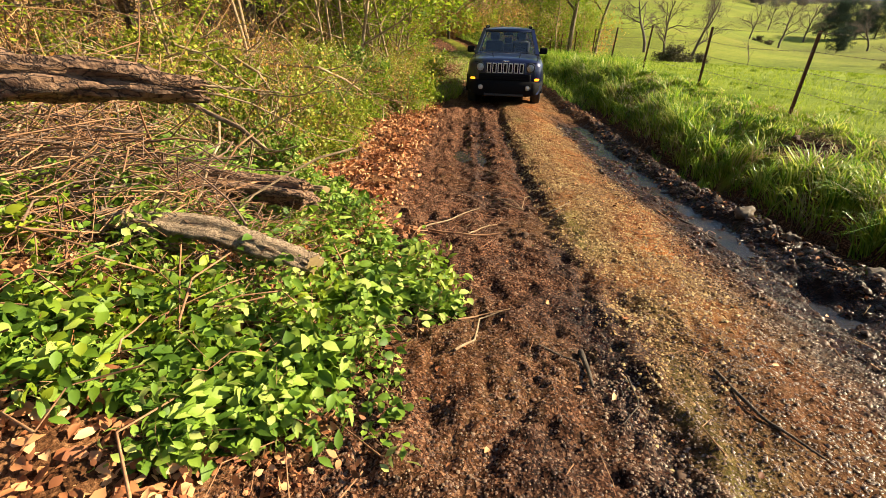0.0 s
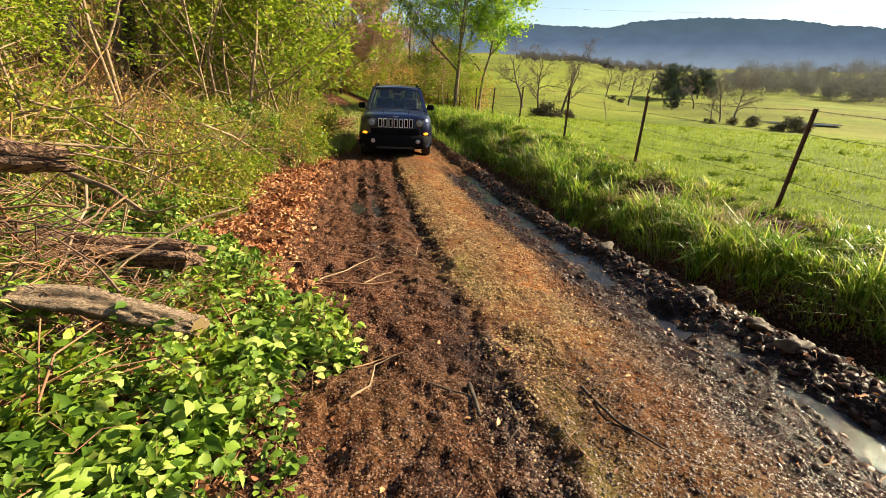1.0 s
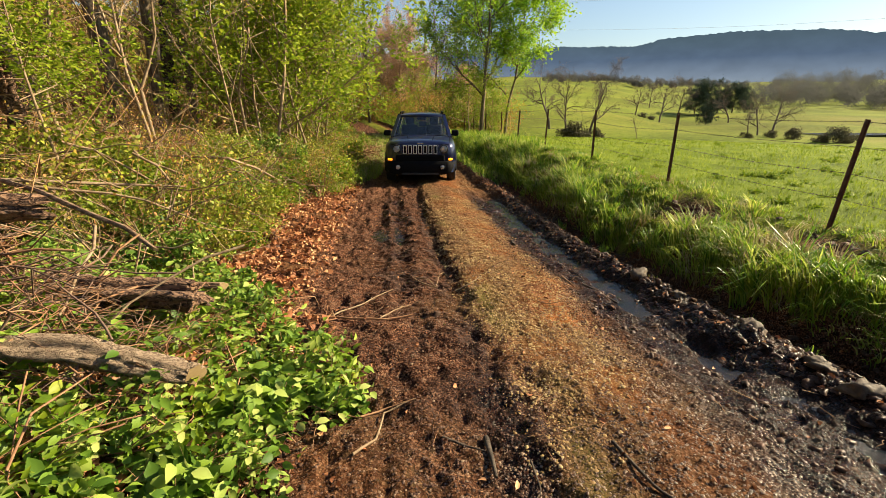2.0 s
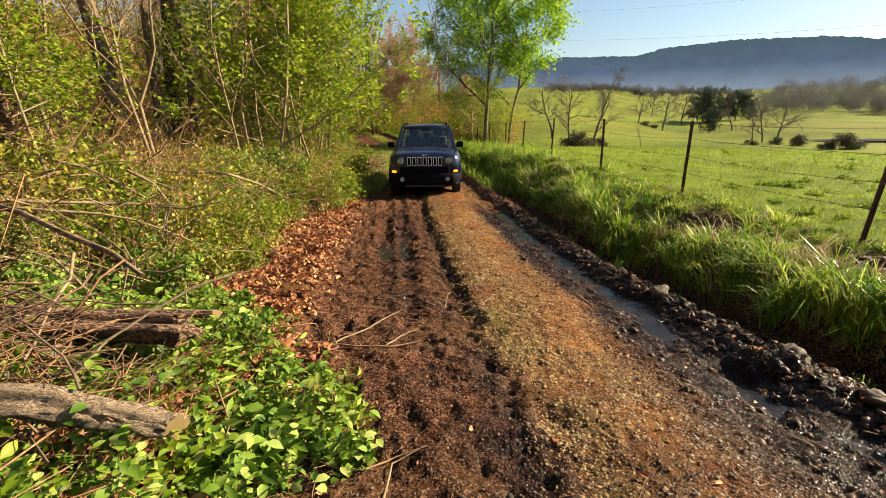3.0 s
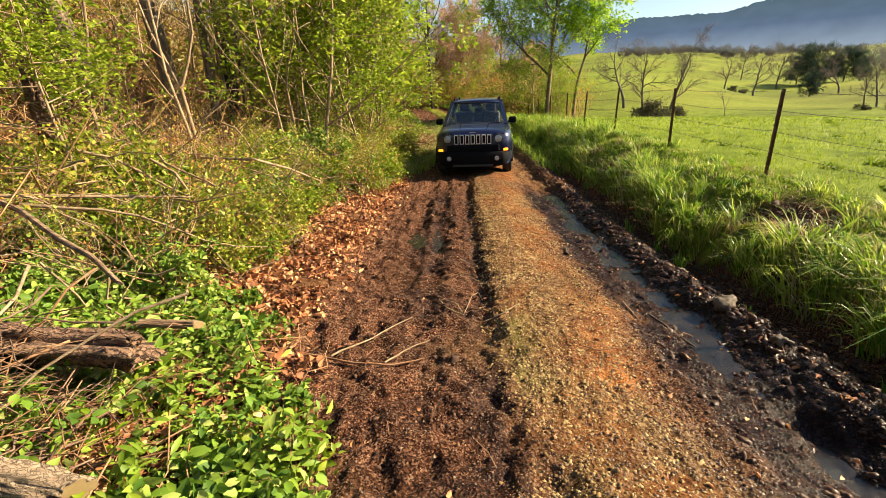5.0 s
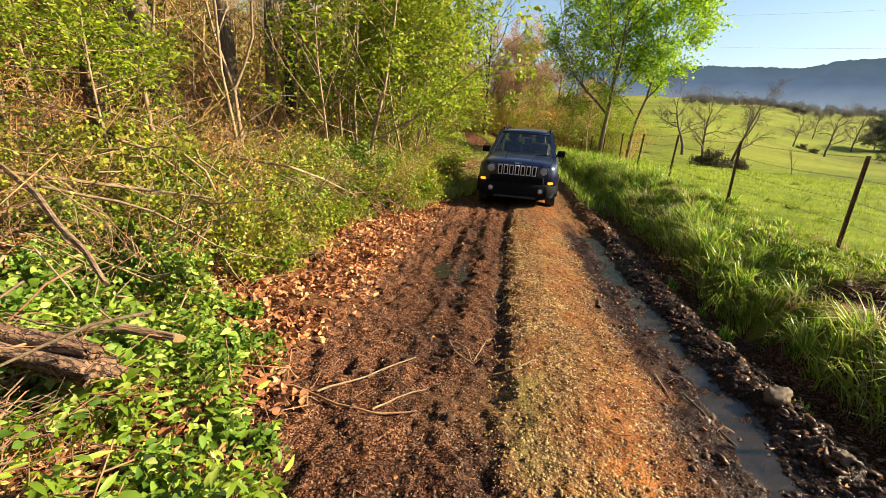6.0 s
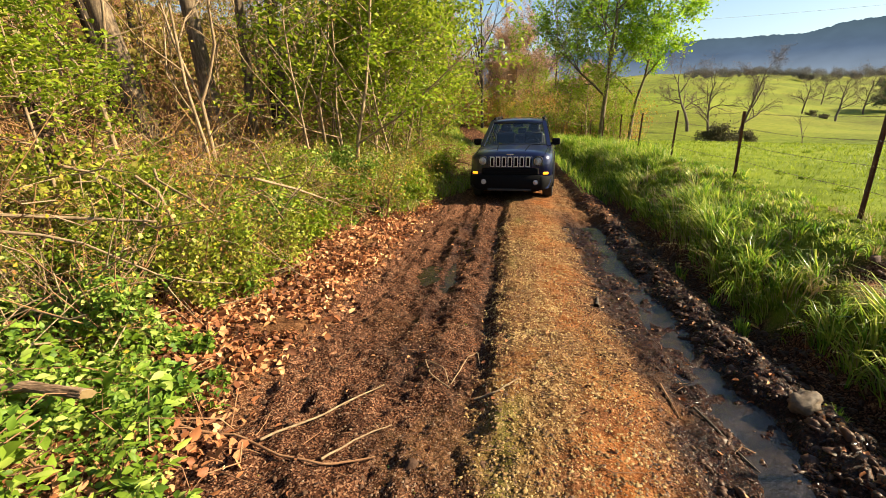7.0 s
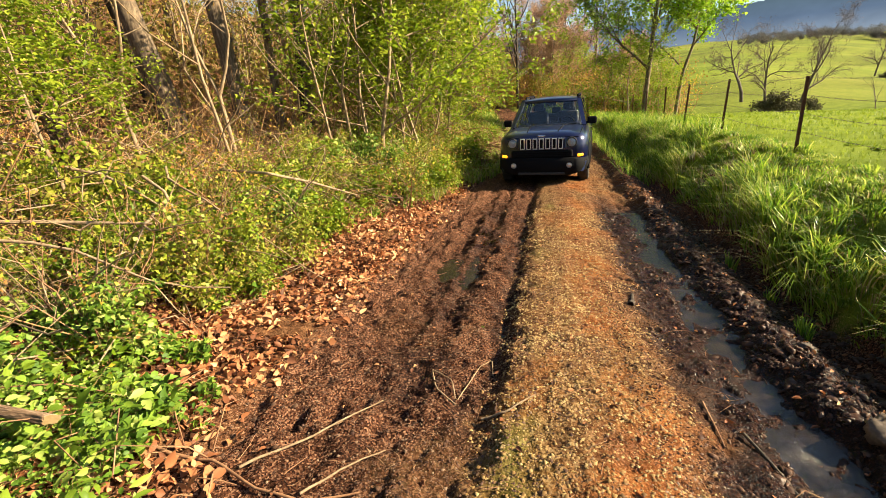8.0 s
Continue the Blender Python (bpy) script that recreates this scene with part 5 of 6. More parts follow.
# ---- the fence ----
def fence():
    ob = thing("fence", "barbed wire fence on rusty steel posts along the pasture", "fence")
    FX = 4.55
    ys = [-5.0, -2.1, 0.9, 3.87, 6.72, 9.45, 12.58, 15.5, 17.9, 21.0, 24.0, 27.2, 30.5, 34, 38, 42]
    rng = np.random.default_rng(3)
    bm = bmesh.new()
    # T-shaped section with studs
    sec = [(-0.022, -0.003), (0.022, -0.003), (0.022, 0.003), (0.003, 0.003), (0.003, 0.036), (-0.003, 0.036), (-0.003, 0.003), (-0.022, 0.003)]
    loft(bm, [[(x, y, z) for x, y in sec] for z in (-0.35, 1.08)])
    for k in range(16):
        box(bm, -0.006, 0.006, -0.010, -0.003, 0.05 + 0.064 * k, 0.075 + 0.064 * k)
    first = part("post", bm, RUST, ob, "rusty steel post")
    tops = []
    for i, y in enumerate(ys):
        p = first if i == 0 else first.copy()
        if i:
            scene.collection.objects.link(p)
        z = float(field_level(FX, y))
        lx, ly = float(rng.normal(0, 1.6)), float(rng.normal(0, 1.3))
        p.matrix_basis = pose(FX + (0.06 if i == 4 else 0), y, z - 0.03, lx, ly, float(rng.uniform(75, 105)))
        tops.append((FX, y, z))
    for s, h in enumerate((0.30, 0.55, 0.80, 1.03)):
        soup = Soup()
        path = []
        for a, b in zip(tops[:-1], tops[1:]):
            for f in np.linspace(0, 1, 9)[:-1]:
                sag = -0.035 * (1 - (2 * f - 1) ** 2) * (0.6 + 0.5 * ((s * 7 + int(a[1] * 3)) % 5) / 4)
                path.append((FX - 0.012, a[1] + (b[1] - a[1]) * f, a[2] + (b[2] - a[2]) * f + h + sag))
        path.append((FX, tops[-1][1], tops[-1][2] + h))
        soup.tube(path, np.full(len(path), 0.0024), 4)
        pp = np.array(path)
        y = 0.0
        while y < 17:
            z = float(np.interp(y, pp[:, 1], pp[:, 2]))
            for d in ((0.015, 0.004, 0.015), (-0.015, -0.004, 0.013)):
                soup.tube([(FX - 0.012 - d[0], y - d[1], z - d[2]), (FX - 0.012 + d[0], y + d[1], z + d[2])], [0.0016, 0.0008], 3)
            y += 0.125
        piece("wire", soup.mesh("wire", WIRE), ob, "rusty barbed wire strand")
    return ob


fence()

# ---- distance ----
def backdrop_material():
    m, n, l, b = nodes_of("far_ridge_painted_haze")
    co = n.new("ShaderNodeTexCoord")
    sp = n.new("ShaderNodeSeparateXYZ")
    l.new(co.outputs["Object"], sp.inputs[0])
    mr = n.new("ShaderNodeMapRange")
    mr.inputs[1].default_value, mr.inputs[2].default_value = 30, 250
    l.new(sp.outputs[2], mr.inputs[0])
    # distance haze painted into the ramp, palest at the ridge's foot
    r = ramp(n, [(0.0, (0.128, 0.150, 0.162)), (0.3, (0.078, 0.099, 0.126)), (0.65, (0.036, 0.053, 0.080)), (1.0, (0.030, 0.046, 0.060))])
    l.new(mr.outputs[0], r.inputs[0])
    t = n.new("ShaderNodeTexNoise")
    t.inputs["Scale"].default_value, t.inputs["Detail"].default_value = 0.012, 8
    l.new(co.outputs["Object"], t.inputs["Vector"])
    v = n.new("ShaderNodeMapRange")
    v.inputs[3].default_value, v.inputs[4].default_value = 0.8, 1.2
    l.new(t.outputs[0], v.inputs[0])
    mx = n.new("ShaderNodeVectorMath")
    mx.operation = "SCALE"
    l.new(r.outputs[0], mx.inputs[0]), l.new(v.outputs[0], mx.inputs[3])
    # the backdrop glows with this colour and takes no light of its own
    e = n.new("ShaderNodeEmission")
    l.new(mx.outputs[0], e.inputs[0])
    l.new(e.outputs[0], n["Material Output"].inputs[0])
    return m


def ridge():
    az = np.arange(-80, 140, 0.12)
    r = 2300.0
    el = np.interp(az, [-80, 0, 12, 20, 24, 28, 31, 34, 37, 41, 45, 48, 55, 70, 140], [4, 5.2, 5.9, 6.12, 6.05, 5.95, 6.55, 6.8, 6.85, 6.72, 6.6, 5.95, 5.4, 5.2, 4])
    el = el + 0.12 * fbm(az * 0.35, 0 * az, 61, 3) + 0.14 * fbm(az * 4, 0 * az, 62, 3)
    rows = []
    for f in np.linspace(0, 1, 12):
        e = np.radians(-0.6 + (el + 0.6) * f)
        rr = r * (0.82 + 0.18 * f) * (1 + 0.03 * fbm(az * 0.2, f * 3 + 0 * az, 63))
        rows.append(np.stack([rr * np.sin(np.radians(az)), rr * np.cos(np.radians(az)), rr * np.tan(e)], -1))
    V = np.array(rows)
    k, n = V.shape[:2]
    idx = np.arange(k * n).reshape(k, n)
    quads = np.stack([idx[:-1, :-1], idx[:-1, 1:], idx[1:, 1:], idx[1:, :-1]], -1).reshape(-1, 4)
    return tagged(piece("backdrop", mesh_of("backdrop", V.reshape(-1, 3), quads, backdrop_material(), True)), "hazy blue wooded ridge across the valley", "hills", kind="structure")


ridge()
BARE = [tree("field_tree", "bare grey-brown tree in the pasture", "tree", 120 + k, 6.0, 0.16, (8, 6, 4), BARK_GREY, TWIGLET, 8, (0.32, 0.018), 0.12, 0.25, 0.05, 0.14, (0.5, 1.1), 6, group="bare trees of the pasture") for k in range(3)]
far = [(19.6, 66, 1.25), (21.5, 58, 1.0), (24.2, 57, 1.15), (29.0, 125, 0.9), (31.6, 108, 1.2), (41.0, 72, 0.62), (42.2, 72, 0.7), (40.1, 80, 0.6), (33.4, 150, 1.2), (38.2, 125, 0.9), (30.3, 170, 1.1)]
for i, (az, r, s) in enumerate(far):
    x, y = polar(az, r)
    m = stand(x, y, i * 47.0, s)
    if i < 3:
        BARE[i].matrix_basis = m
    else:
        copy_thing(BARE[i % 3], m)
small = tree("field_tree", "small bare tree standing alone in the pasture", "tree", 131, 2.2, 0.035, (8, 6), BARK_GREY, None, 2, (0.05, 0.04), 0.06, 0.2, 0.06, 0.1, (0.4, 0.9), 5, at=stand(*polar(29.6, 45)))
PINE = [tree("evergreen_tree", "dark evergreen tree across the pasture", "tree", 140 + k, 9.0, 0.2, (26, 7), BARK, LEAF_DARK, 30, (0.30, 0.16), 0.28, 0.10, 0.0, 0.03, (1.1, 1.5), 6, group="dark evergreens") for k in range(2)]
for i, (az, r, s) in enumerate([(34.9, 165, 0.8), (36.0, 160, 1.0), (37.0, 166, 0.92), (38.3, 168, 0.85), (39.4, 172, 0.8), (36.1, 120, 0.45)]):
    x, y = polar(az, r)
    m = stand(x, y, i * 61.0, s)
    if i < 2:
        PINE[i].matrix_basis = m
    else:
        copy_thing(PINE[i % 2], m)
BUSH = [shrub("field_bush", "dark round bush at the pasture's edge", 150 + k, 1.3, 8, LEAF_GREY, 8, (0.16, 0.11), BARK_GREY, 0.7, (5, 3), 0.14, 0.02, "bush", "bushes of the pasture") for k in range(2)]
for i, (az, r, s) in enumerate([(21.6, 52, 0.9), (22.6, 52, 1.15), (23.6, 53, 0.75), (25.0, 54, 0.6), (30.8, 125, 0.9), (29.8, 125, 0.7), (40.0, 64, 0.55), (44.0, 66, 0.7), (46.2, 62, 0.75), (47.2, 62, 0.9), (48.4, 63, 0.7), (42.2, 66, 0.5)]):
    x, y = polar(az, r)
    m = stand(x, y, i * 53.0, s)
    if i < 2:
        BUSH[i].matrix_basis = m
    else:
        copy_thing(BUSH[i % 2], m)


def far_woods():
    """Bare woods across the valley, their haze put into the leaf colour: thick on the valley floor, in scattered groves
    at the foot of the hills.
    """
    rng = np.random.default_rng(9)
    soup = Soup()
    for k in range(430):
        if k < 300:
            az, r, h = float(rng.uniform(40, 64)), float(rng.uniform(215, 420)), float(rng.uniform(6, 13))
        else:
            grove = int(rng.integers(0, 9))
            az, r, h = 19.5 + 2.4 * grove + float(rng.normal() * 0.8), 380 + 35 * (grove % 4) + float(rng.normal() * 14), float(rng.uniform(3.5, 8))
        x, y = polar(az, r)
        z = float(field_level(x, y))
        # crowns of fine twigs, rounded and full to their rims
        d = rng.normal(size=(640, 3))
        d /= np.linalg.norm(d, axis=1)[:, None]
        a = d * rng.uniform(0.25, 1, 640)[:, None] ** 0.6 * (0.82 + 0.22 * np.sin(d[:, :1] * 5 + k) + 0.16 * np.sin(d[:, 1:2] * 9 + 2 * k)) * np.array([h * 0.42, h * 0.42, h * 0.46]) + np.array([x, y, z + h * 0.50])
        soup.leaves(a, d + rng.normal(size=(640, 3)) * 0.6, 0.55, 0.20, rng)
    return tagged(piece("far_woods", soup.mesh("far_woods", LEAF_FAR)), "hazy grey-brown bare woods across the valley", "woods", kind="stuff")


far_woods()


def pond():
    bm = bmesh.new()
    x, y = polar(48.3, 84)
    z = float(field_level(x, y)) + 0.25
    vs = [bm.verts.new((x + 6 * math.cos(a) * (1 + 0.15 * math.sin(3 * a)), y + 3 * math.sin(a) * (1 + 0.2 * math.cos(2 * a)), z)) for a in (2 * math.pi * k / 40 for k in range(40))]
    bm.faces.new(vs)
    return tagged(part("pond", bm, POND, None), "pale pond at the far side of the pasture", "pond", kind="structure")


pond()


def power_line(name, pts):
    soup = Soup()
    soup.tube(pts, np.full(len(pts), 0.014), 4)
    return tagged(piece(name, soup.mesh(name, CABLE)), "thin overhead power cable across the valley", "cable")


for el0, el1, el2 in ((8.25, 7.15, 6.3), (10.9, 10.2, 8.6)):
    pts = []
    for az in np.linspace(5, 75, 41):
        r = 95 / max(0.2, math.cos(radians(az - 30)))
        el = np.interp(az, [5, 40, 75], [el0, el1, el2])
        pts.append((*polar(az, r), 1.4 + r * math.tan(radians(el))))
    power_line("power_cable", pts)


# ---- near woods floor: brush, logs, leaves ----
def log(name, label, path, radius, mat, cut=None, seed=0, rough=0.22, group="fallen wood"):
    """A log along path with ridged bark; cut: the colour of a sawn or broken end face."""
    path = np.array(path, dtype=float)
    t = np.linspace(0, 1, 60)
    k = np.linspace(0, 1, len(path))
    line = np.stack([np.interp(t, k, path[:, i]) for i in range(3)], 1)
    d = np.gradient(line, axis=0)
    d /= np.linalg.norm(d, axis=1)[:, None]
    a = np.cross(d, np.array([[0, 0, 1.0]]))
    a /= np.linalg.norm(a, axis=1)[:, None]
    b = np.cross(a, d)
    sides = 36
    ang = np.arange(sides) * 2 * math.pi / sides
    A, T = np.meshgrid(ang, t)
    f = 1 + rough * (fbm(np.cos(A) * 3 + 7, np.sin(A) * 3 + T * 2.0, seed, 3) + 0.6 * fbm(A * 3.5, T * 1.5, seed + 3, 2)) + rough * 0.5 * fbm(T * 9, A * 0.6, seed + 7, 3) + rough * 0.8 * fbm(A * 6.0, T * 12, seed + 9, 3)
    R = np.interp(t, np.linspace(0, 1, len(np.atleast_1d(radius))), np.atleast_1d(radius))[:, None] * f
    V = line[:, None] + a[:, None] * (np.cos(A) * R)[..., None] + b[:, None] * (np.sin(A) * R)[..., None]
    jag = 0.05 * fbm(ang * 2.5, 0 * ang, seed + 11, 3)
    V[-1] += d[-1] * (0.0 if cut else 1.0) * jag[:, None] * 2
    if cut:
        V[-1] += d[-1] * (V[-1] - line[-1])[:, 1:2] * 1.1
    n = len(t)
    idx = np.arange(n * sides).reshape(n, sides)
    nxt = np.roll(idx, -1, 1)
    quads = np.stack([idx[:-1], nxt[:-1], nxt[1:], idx[1:]], -1).reshape(-1, 4)
    verts = np.concatenate([V.reshape(-1, 3), [line[0], line[-1] - d[-1] * 0.02]])
    tris = np.concatenate([np.stack([idx[0], np.full(sides, n * sides), np.roll(idx[0], -1)], -1), np.stack([idx[-1], np.roll(idx[-1], -1), np.full(sides, n * sides + 1)], -1)])
    ob = thing(name, label, "log", group)
    piece("bark", mesh_of("bark", verts, [quads, tris], mat, True), ob)
    if cut is not None:
        c = line[-1] + d[-1] * 0.006
        rim = V[-1] * 0.94 + line[-1] * 0.06 + d[-1] * 0.006
        vv = np.concatenate([rim, [c]])
        tt = np.stack([np.arange(sides), (np.arange(sides) + 1) % sides, np.full(sides, sides)], -1)
        piece("cut_end", mesh_of("cut_end", vv, tt, cut), ob, "pale sawn end")
    return ob


log("fallen_log", "dark rotten broken log jutting out of the brush", [(-3.2, 0.9, 0.90), (-2.2, 1.05, 1.0), (-1.5, 1.25, 1.08), (-1.15, 1.37, 1.06), (-0.88, 1.46, 1.02)], [0.085, 0.078, 0.066, 0.048, 0.034], ROTTEN, None, 3, 0.75)
log("fallen_log", "rotten red-brown log lying in the brush", [(-2.6, 2.35, 0.42), (-1.7, 2.42, 0.36), (-0.94, 2.48, 0.28)], [0.10, 0.09, 0.06], ROTTEN, None, 13, 0.75)
log("cut_log", "grey-brown fallen log with a pale sawn end", [(-1.55, 1.65, 0.46), (-1.1, 1.72, 0.38), (-0.70, 1.77, 0.20)], [0.040, 0.054, 0.047], LOG_BARK, CUT_WOOD, 23, 0.45)
log("cut_branch", "short cut branch with a pale sawn end", [(-1.7, 2.9, 0.10), (-1.3, 2.98, 0.14), (-1.0, 2.99, 0.115)], [0.028, 0.026, 0.024], OLD_WOOD, CUT_WOOD, 33, 0.25)
log("fallen_branch", "long bent grey branch lying on the thicket", [(-3.1, 3.9, 0.80), (-2.4, 3.55, 0.70), (-1.92, 3.25, 0.60), (-1.6, 3.1, 0.52), (-1.38, 2.98, 0.40)], [0.017, 0.017, 0.016, 0.015, 0.012], OLD_WOOD, CUT_WOOD, 43, 0.25)
log("fallen_branch", "bleached branch lying over the thicket", [(-2.9, 6.6, 0.62), (-1.95, 6.2, 0.62), (-1.75, 6.7, 0.42), (-1.6, 7.6, 0.05)], [0.014, 0.016, 0.015, 0.009], BARK_PALE, None, 53, 0.2)
log("fallen_branch", "forked pale branch in the thicket", [(-3.2, 3.9, 0.75), (-2.4, 4.3, 0.62), (-1.82, 4.5, 0.55)], [0.015, 0.014, 0.009], BARK_PALE, None, 63, 0.2)


def stick_pile(name, label, count, box6, lengths, r, flat, seed, mat):
    rng = np.random.default_rng(seed)
    soup = Soup()
    for _ in range(count):
        x = rng.uniform(box6[0], box6[1])
        y = rng.uniform(box6[2], box6[3])
        edge = min(1.0, 2.2 * min(x - box6[0], box6[1] - x, y - box6[2], box6[3] - y))
        z = float(ground_level(x, y)) + rng.uniform(box6[4], box6[5]) * edge
        d = unit(rng.normal(size=3) * np.array([1, 0.9, flat]))
        L = rng.uniform(*lengths)
        c = np.array([x, y, z])
        b1, b2 = rng.normal(size=3) * 0.11 * L, rng.normal(size=3) * 0.11 * L
        rr = r * rng.uniform(0.5, 1.5)
        pts = [c - d * L / 2, c - d * L / 6 + b1, c + d * L / 6 + b2, c + d * L / 2]
        soup.tube(pts, [rr, rr * 0.9, rr * 0.7, rr * 0.3], 4)
    return tagged(piece(name, soup.mesh(name, mat)), label, "brush", kind="stuff")


stick_pile("brush_pile", "heap of dead tan brush and twigs", 900, (-3.0, -0.95, 1.45, 2.65, 0.0, 0.5), (0.15, 0.75), 0.0034, 0.22, 5, TWIG)
stick_pile("brush_pile", "reddish dead stems in the heap of brush", 620, (-2.8, -0.95, 1.5, 2.6, 0.0, 0.48), (0.15, 0.6), 0.0038, 0.25, 6, BARK_RED)
stick_pile("dead_twigs", "dead twigs strewn through the thicket", 320, (-5.2, -1.3, 2.8, 11.0, 0.0, 0.8), (0.25, 1.0), 0.006, 0.5, 7, BARK_PALE)
stick_pile("dead_twigs", "thin dead twigs in the thicket's edge", 300, (-4.5, -1.1, 3.0, 12.0, 0.0, 0.55), (0.2, 0.8), 0.0035, 0.6, 8, TWIG)
stick_pile("dead_twigs", "brown tangle of thin stems in the thicket", 380, (-5.0, -1.5, 3.2, 9.5, 0.0, 0.6), (0.25, 0.9), 0.004, 0.7, 11, TWIG_DIM)
stick_pile("dead_twigs", "thin sticks among the plants", 190, (-2.2, -0.2, 0.5, 3.6, 0.02, 0.2), (0.15, 0.7), 0.0035, 0.12, 9, TWIG)
stick_pile("brush_pile", "heap of dead brown brush beyond the car", 520, (-2.7, -0.25, 13.6, 18.5, 0.0, 0.6), (0.4, 1.2), 0.010, 0.35, 12, TWIG)
stick_pile("road_twigs", "small broken twigs trodden into the mud", 170, (-0.6, 2.6, 0.4, 7.0, 0.008, 0.02), (0.06, 0.28), 0.0028, 0.03, 10, TWIG)


def dead_branch(seed, length, r, mat):
    rng = np.random.default_rng(seed)
    soup = Soup()
    pts = [np.array([-length / 2, 0, 0])]
    d = np.array([1.0, 0, 0])
    for _ in range(7):
        d = unit(d + rng.normal(size=3) * 0.16)
        pts.append(pts[-1] + d * length / 7)
    soup.tube(pts, r * np.linspace(1.1, 0.3, 8), 6)
    for k in (3, 5):
        side = unit(np.array([0.6, 0, 0]) + rng.normal(size=3) * 0.5)
        soup.tube([pts[k], pts[k] + side * length * 0.14, pts[k] + side * length * 0.26 + rng.normal(size=3) * 0.02], [r * 0.5, r * 0.35, r * 0.15], 5)
    return tagged(piece("dead_branch", soup.mesh("dead_branch", mat, True)), "dead tan branch lying in the brush", "branch", "dead branches in the brush")


BRANCH = [dead_branch(301, 1.1, 0.0065, TWIG), dead_branch(302, 0.8, 0.0055, BARK_RED), dead_branch(303, 1.4, 0.0075, BARK_PALE), dead_branch(304, 0.7, 0.005, BARK_RED), dead_branch(305, 1.0, 0.006, TWIG)]
for i in range(44):
    if i < 18:
        x, y = float(RNG.uniform(-2.7, -1.15)), float(RNG.uniform(1.75, 2.5))
        lift = float(RNG.uniform(0.10, 0.42))
    else:
        y = float(RNG.uniform(2.9, 9.5))
        x, lift = -1.5 - abs(float(RNG.normal(0, 1.1))), float(RNG.uniform(0.05, 0.6))
    m = pose(x, y, float(ground_level(x, y)) + lift, float(RNG.uniform(0, 360)), float(RNG.normal(0, 14)), float(RNG.uniform(0, 360)))
    if i < 5:
        BRANCH[i].matrix_basis = m
    else:
        copy_thing(BRANCH[i % 5], m)


LIMB = [dead_branch(311, 1.7, 0.012, BARK_PALE), dead_branch(312, 1.3, 0.010, TWIG), dead_branch(313, 2.1, 0.014, BARK_PALE)]
for i in range(46):
    y = float(RNG.uniform(3.7, 8.0))
    x, lift = -1.75 - 2.6 * float(RNG.uniform(0, 1)), float(RNG.uniform(0.15, 0.75))
    m = pose(x, y, float(ground_level(x, y)) + lift, float(RNG.uniform(0, 360)), float(RNG.normal(0, 16)), float(RNG.uniform(-60, 40)))
    if i < 3:
        LIMB[i].matrix_basis = m
    else:
        copy_thing(LIMB[i % 3], m)


def forked_sapling(x, y, seed, h):
    rng = np.random.default_rng(seed)
    ob = thing("forked_sapling", "pale bare sapling forking low over the thicket", "tree", "bare saplings over the thicket")

    def stick(name, path, radii, sides):
        soup = Soup()
        soup.tube(path, radii, sides)
        piece(name, soup.mesh(name, BARK_PALE, True), ob)

    p = np.array([0, 0, -0.05])
    fork = p + np.array([-0.03, 0, h * 0.45])
    stick("stem", [p, p + np.array([0.03, 0, h * 0.2]), fork], [0.034, 0.030, 0.027], 7)
    for side in (-1, 1):
        path = [fork - np.array([0, 0, 0.02])]
        for k in range(6):
            path.append(path[-1] + np.array([side * (0.16 if k < 2 else 0.07), rng.normal(0, 0.05), h * 0.13]) + rng.normal(size=3) * 0.03)
        stick("limb", path, np.linspace(0.024, 0.008, 7), 6)
        for k in (2, 3, 4, 5):
            d = np.array([rng.normal(0, 0.5), rng.normal(0, 0.4), 0.35])
            stick("side_branch", [path[k], path[k] + d * 0.5, path[k] + d * 1.0 + rng.normal(size=3) * 0.1], [0.009, 0.006, 0.003], 5)
    ob.matrix_world = stand(x, y, 0, 1.0, 0.0)
    return ob


forked_sapling(-3.65, 7.87, 71, 3.2)
forked_sapling(-3.11, 10.87, 72, 3.6)
forked_sapling(-4.4, 6.9, 73, 2.8)
zs = float(ground_level(-3.9, 5.6))
log("broken_snag", "broken red-brown stump of a dead tree standing in the thicket", [(-3.9, 5.6, zs - 0.1), (-3.88, 5.62, zs + 0.5), (-3.92, 5.58, zs + 1.05), (-3.90, 5.60, zs + 1.45)], [0.085, 0.075, 0.07, 0.05], ROTTEN, None, 93, 0.8)


def twig(label, pts, r, mat, lift=0.012):
    soup = Soup()
    xy = np.array(pts)
    k = np.linspace(0, 1, len(xy))
    t = np.linspace(0, 1, len(xy) * 4)
    x, y = np.interp(t, k, xy[:, 0]), np.interp(t, k, xy[:, 1])
    z = ground_level(x, y)
    z = np.convolve(np.pad(z, 2, mode="edge"), np.ones(5) / 5, "valid") + lift
    soup.tube(np.stack([x, y, z], -1), r * np.linspace(1.1, 0.5, len(t)), 6)
    return tagged(piece("twig", soup.mesh("twig", mat, True)), label, "twig", "twigs on the road")


twig("long brown twig lying across the muddy road", [(-0.98, 3.25), (-0.71, 3.21), (-0.45, 3.22), (-0.15, 3.1), (0.1, 3.08), (0.31, 3.18)], 0.010, TWIG, 0.018)
twig("pale curved twig lying on the mud", [(-0.31, 3.21), (-0.16, 3.39), (0.03, 3.66), (0.16, 3.85)], 0.007, BARK_PALE, 0.016)
twig("pale thin twig lying on the mud", [(0.06, 3.12), (0.17, 3.31), (0.31, 3.48)], 0.006, BARK_PALE, 0.016)
twig("looped pale vine on the road", [(0.58, 3.9), (0.43, 4.03), (0.35, 4.24), (0.51, 4.12), (0.57, 3.94), (0.65, 4.37), (0.71, 4.48), (0.74, 4.29)], 0.005, BARK_PALE, 0.022)
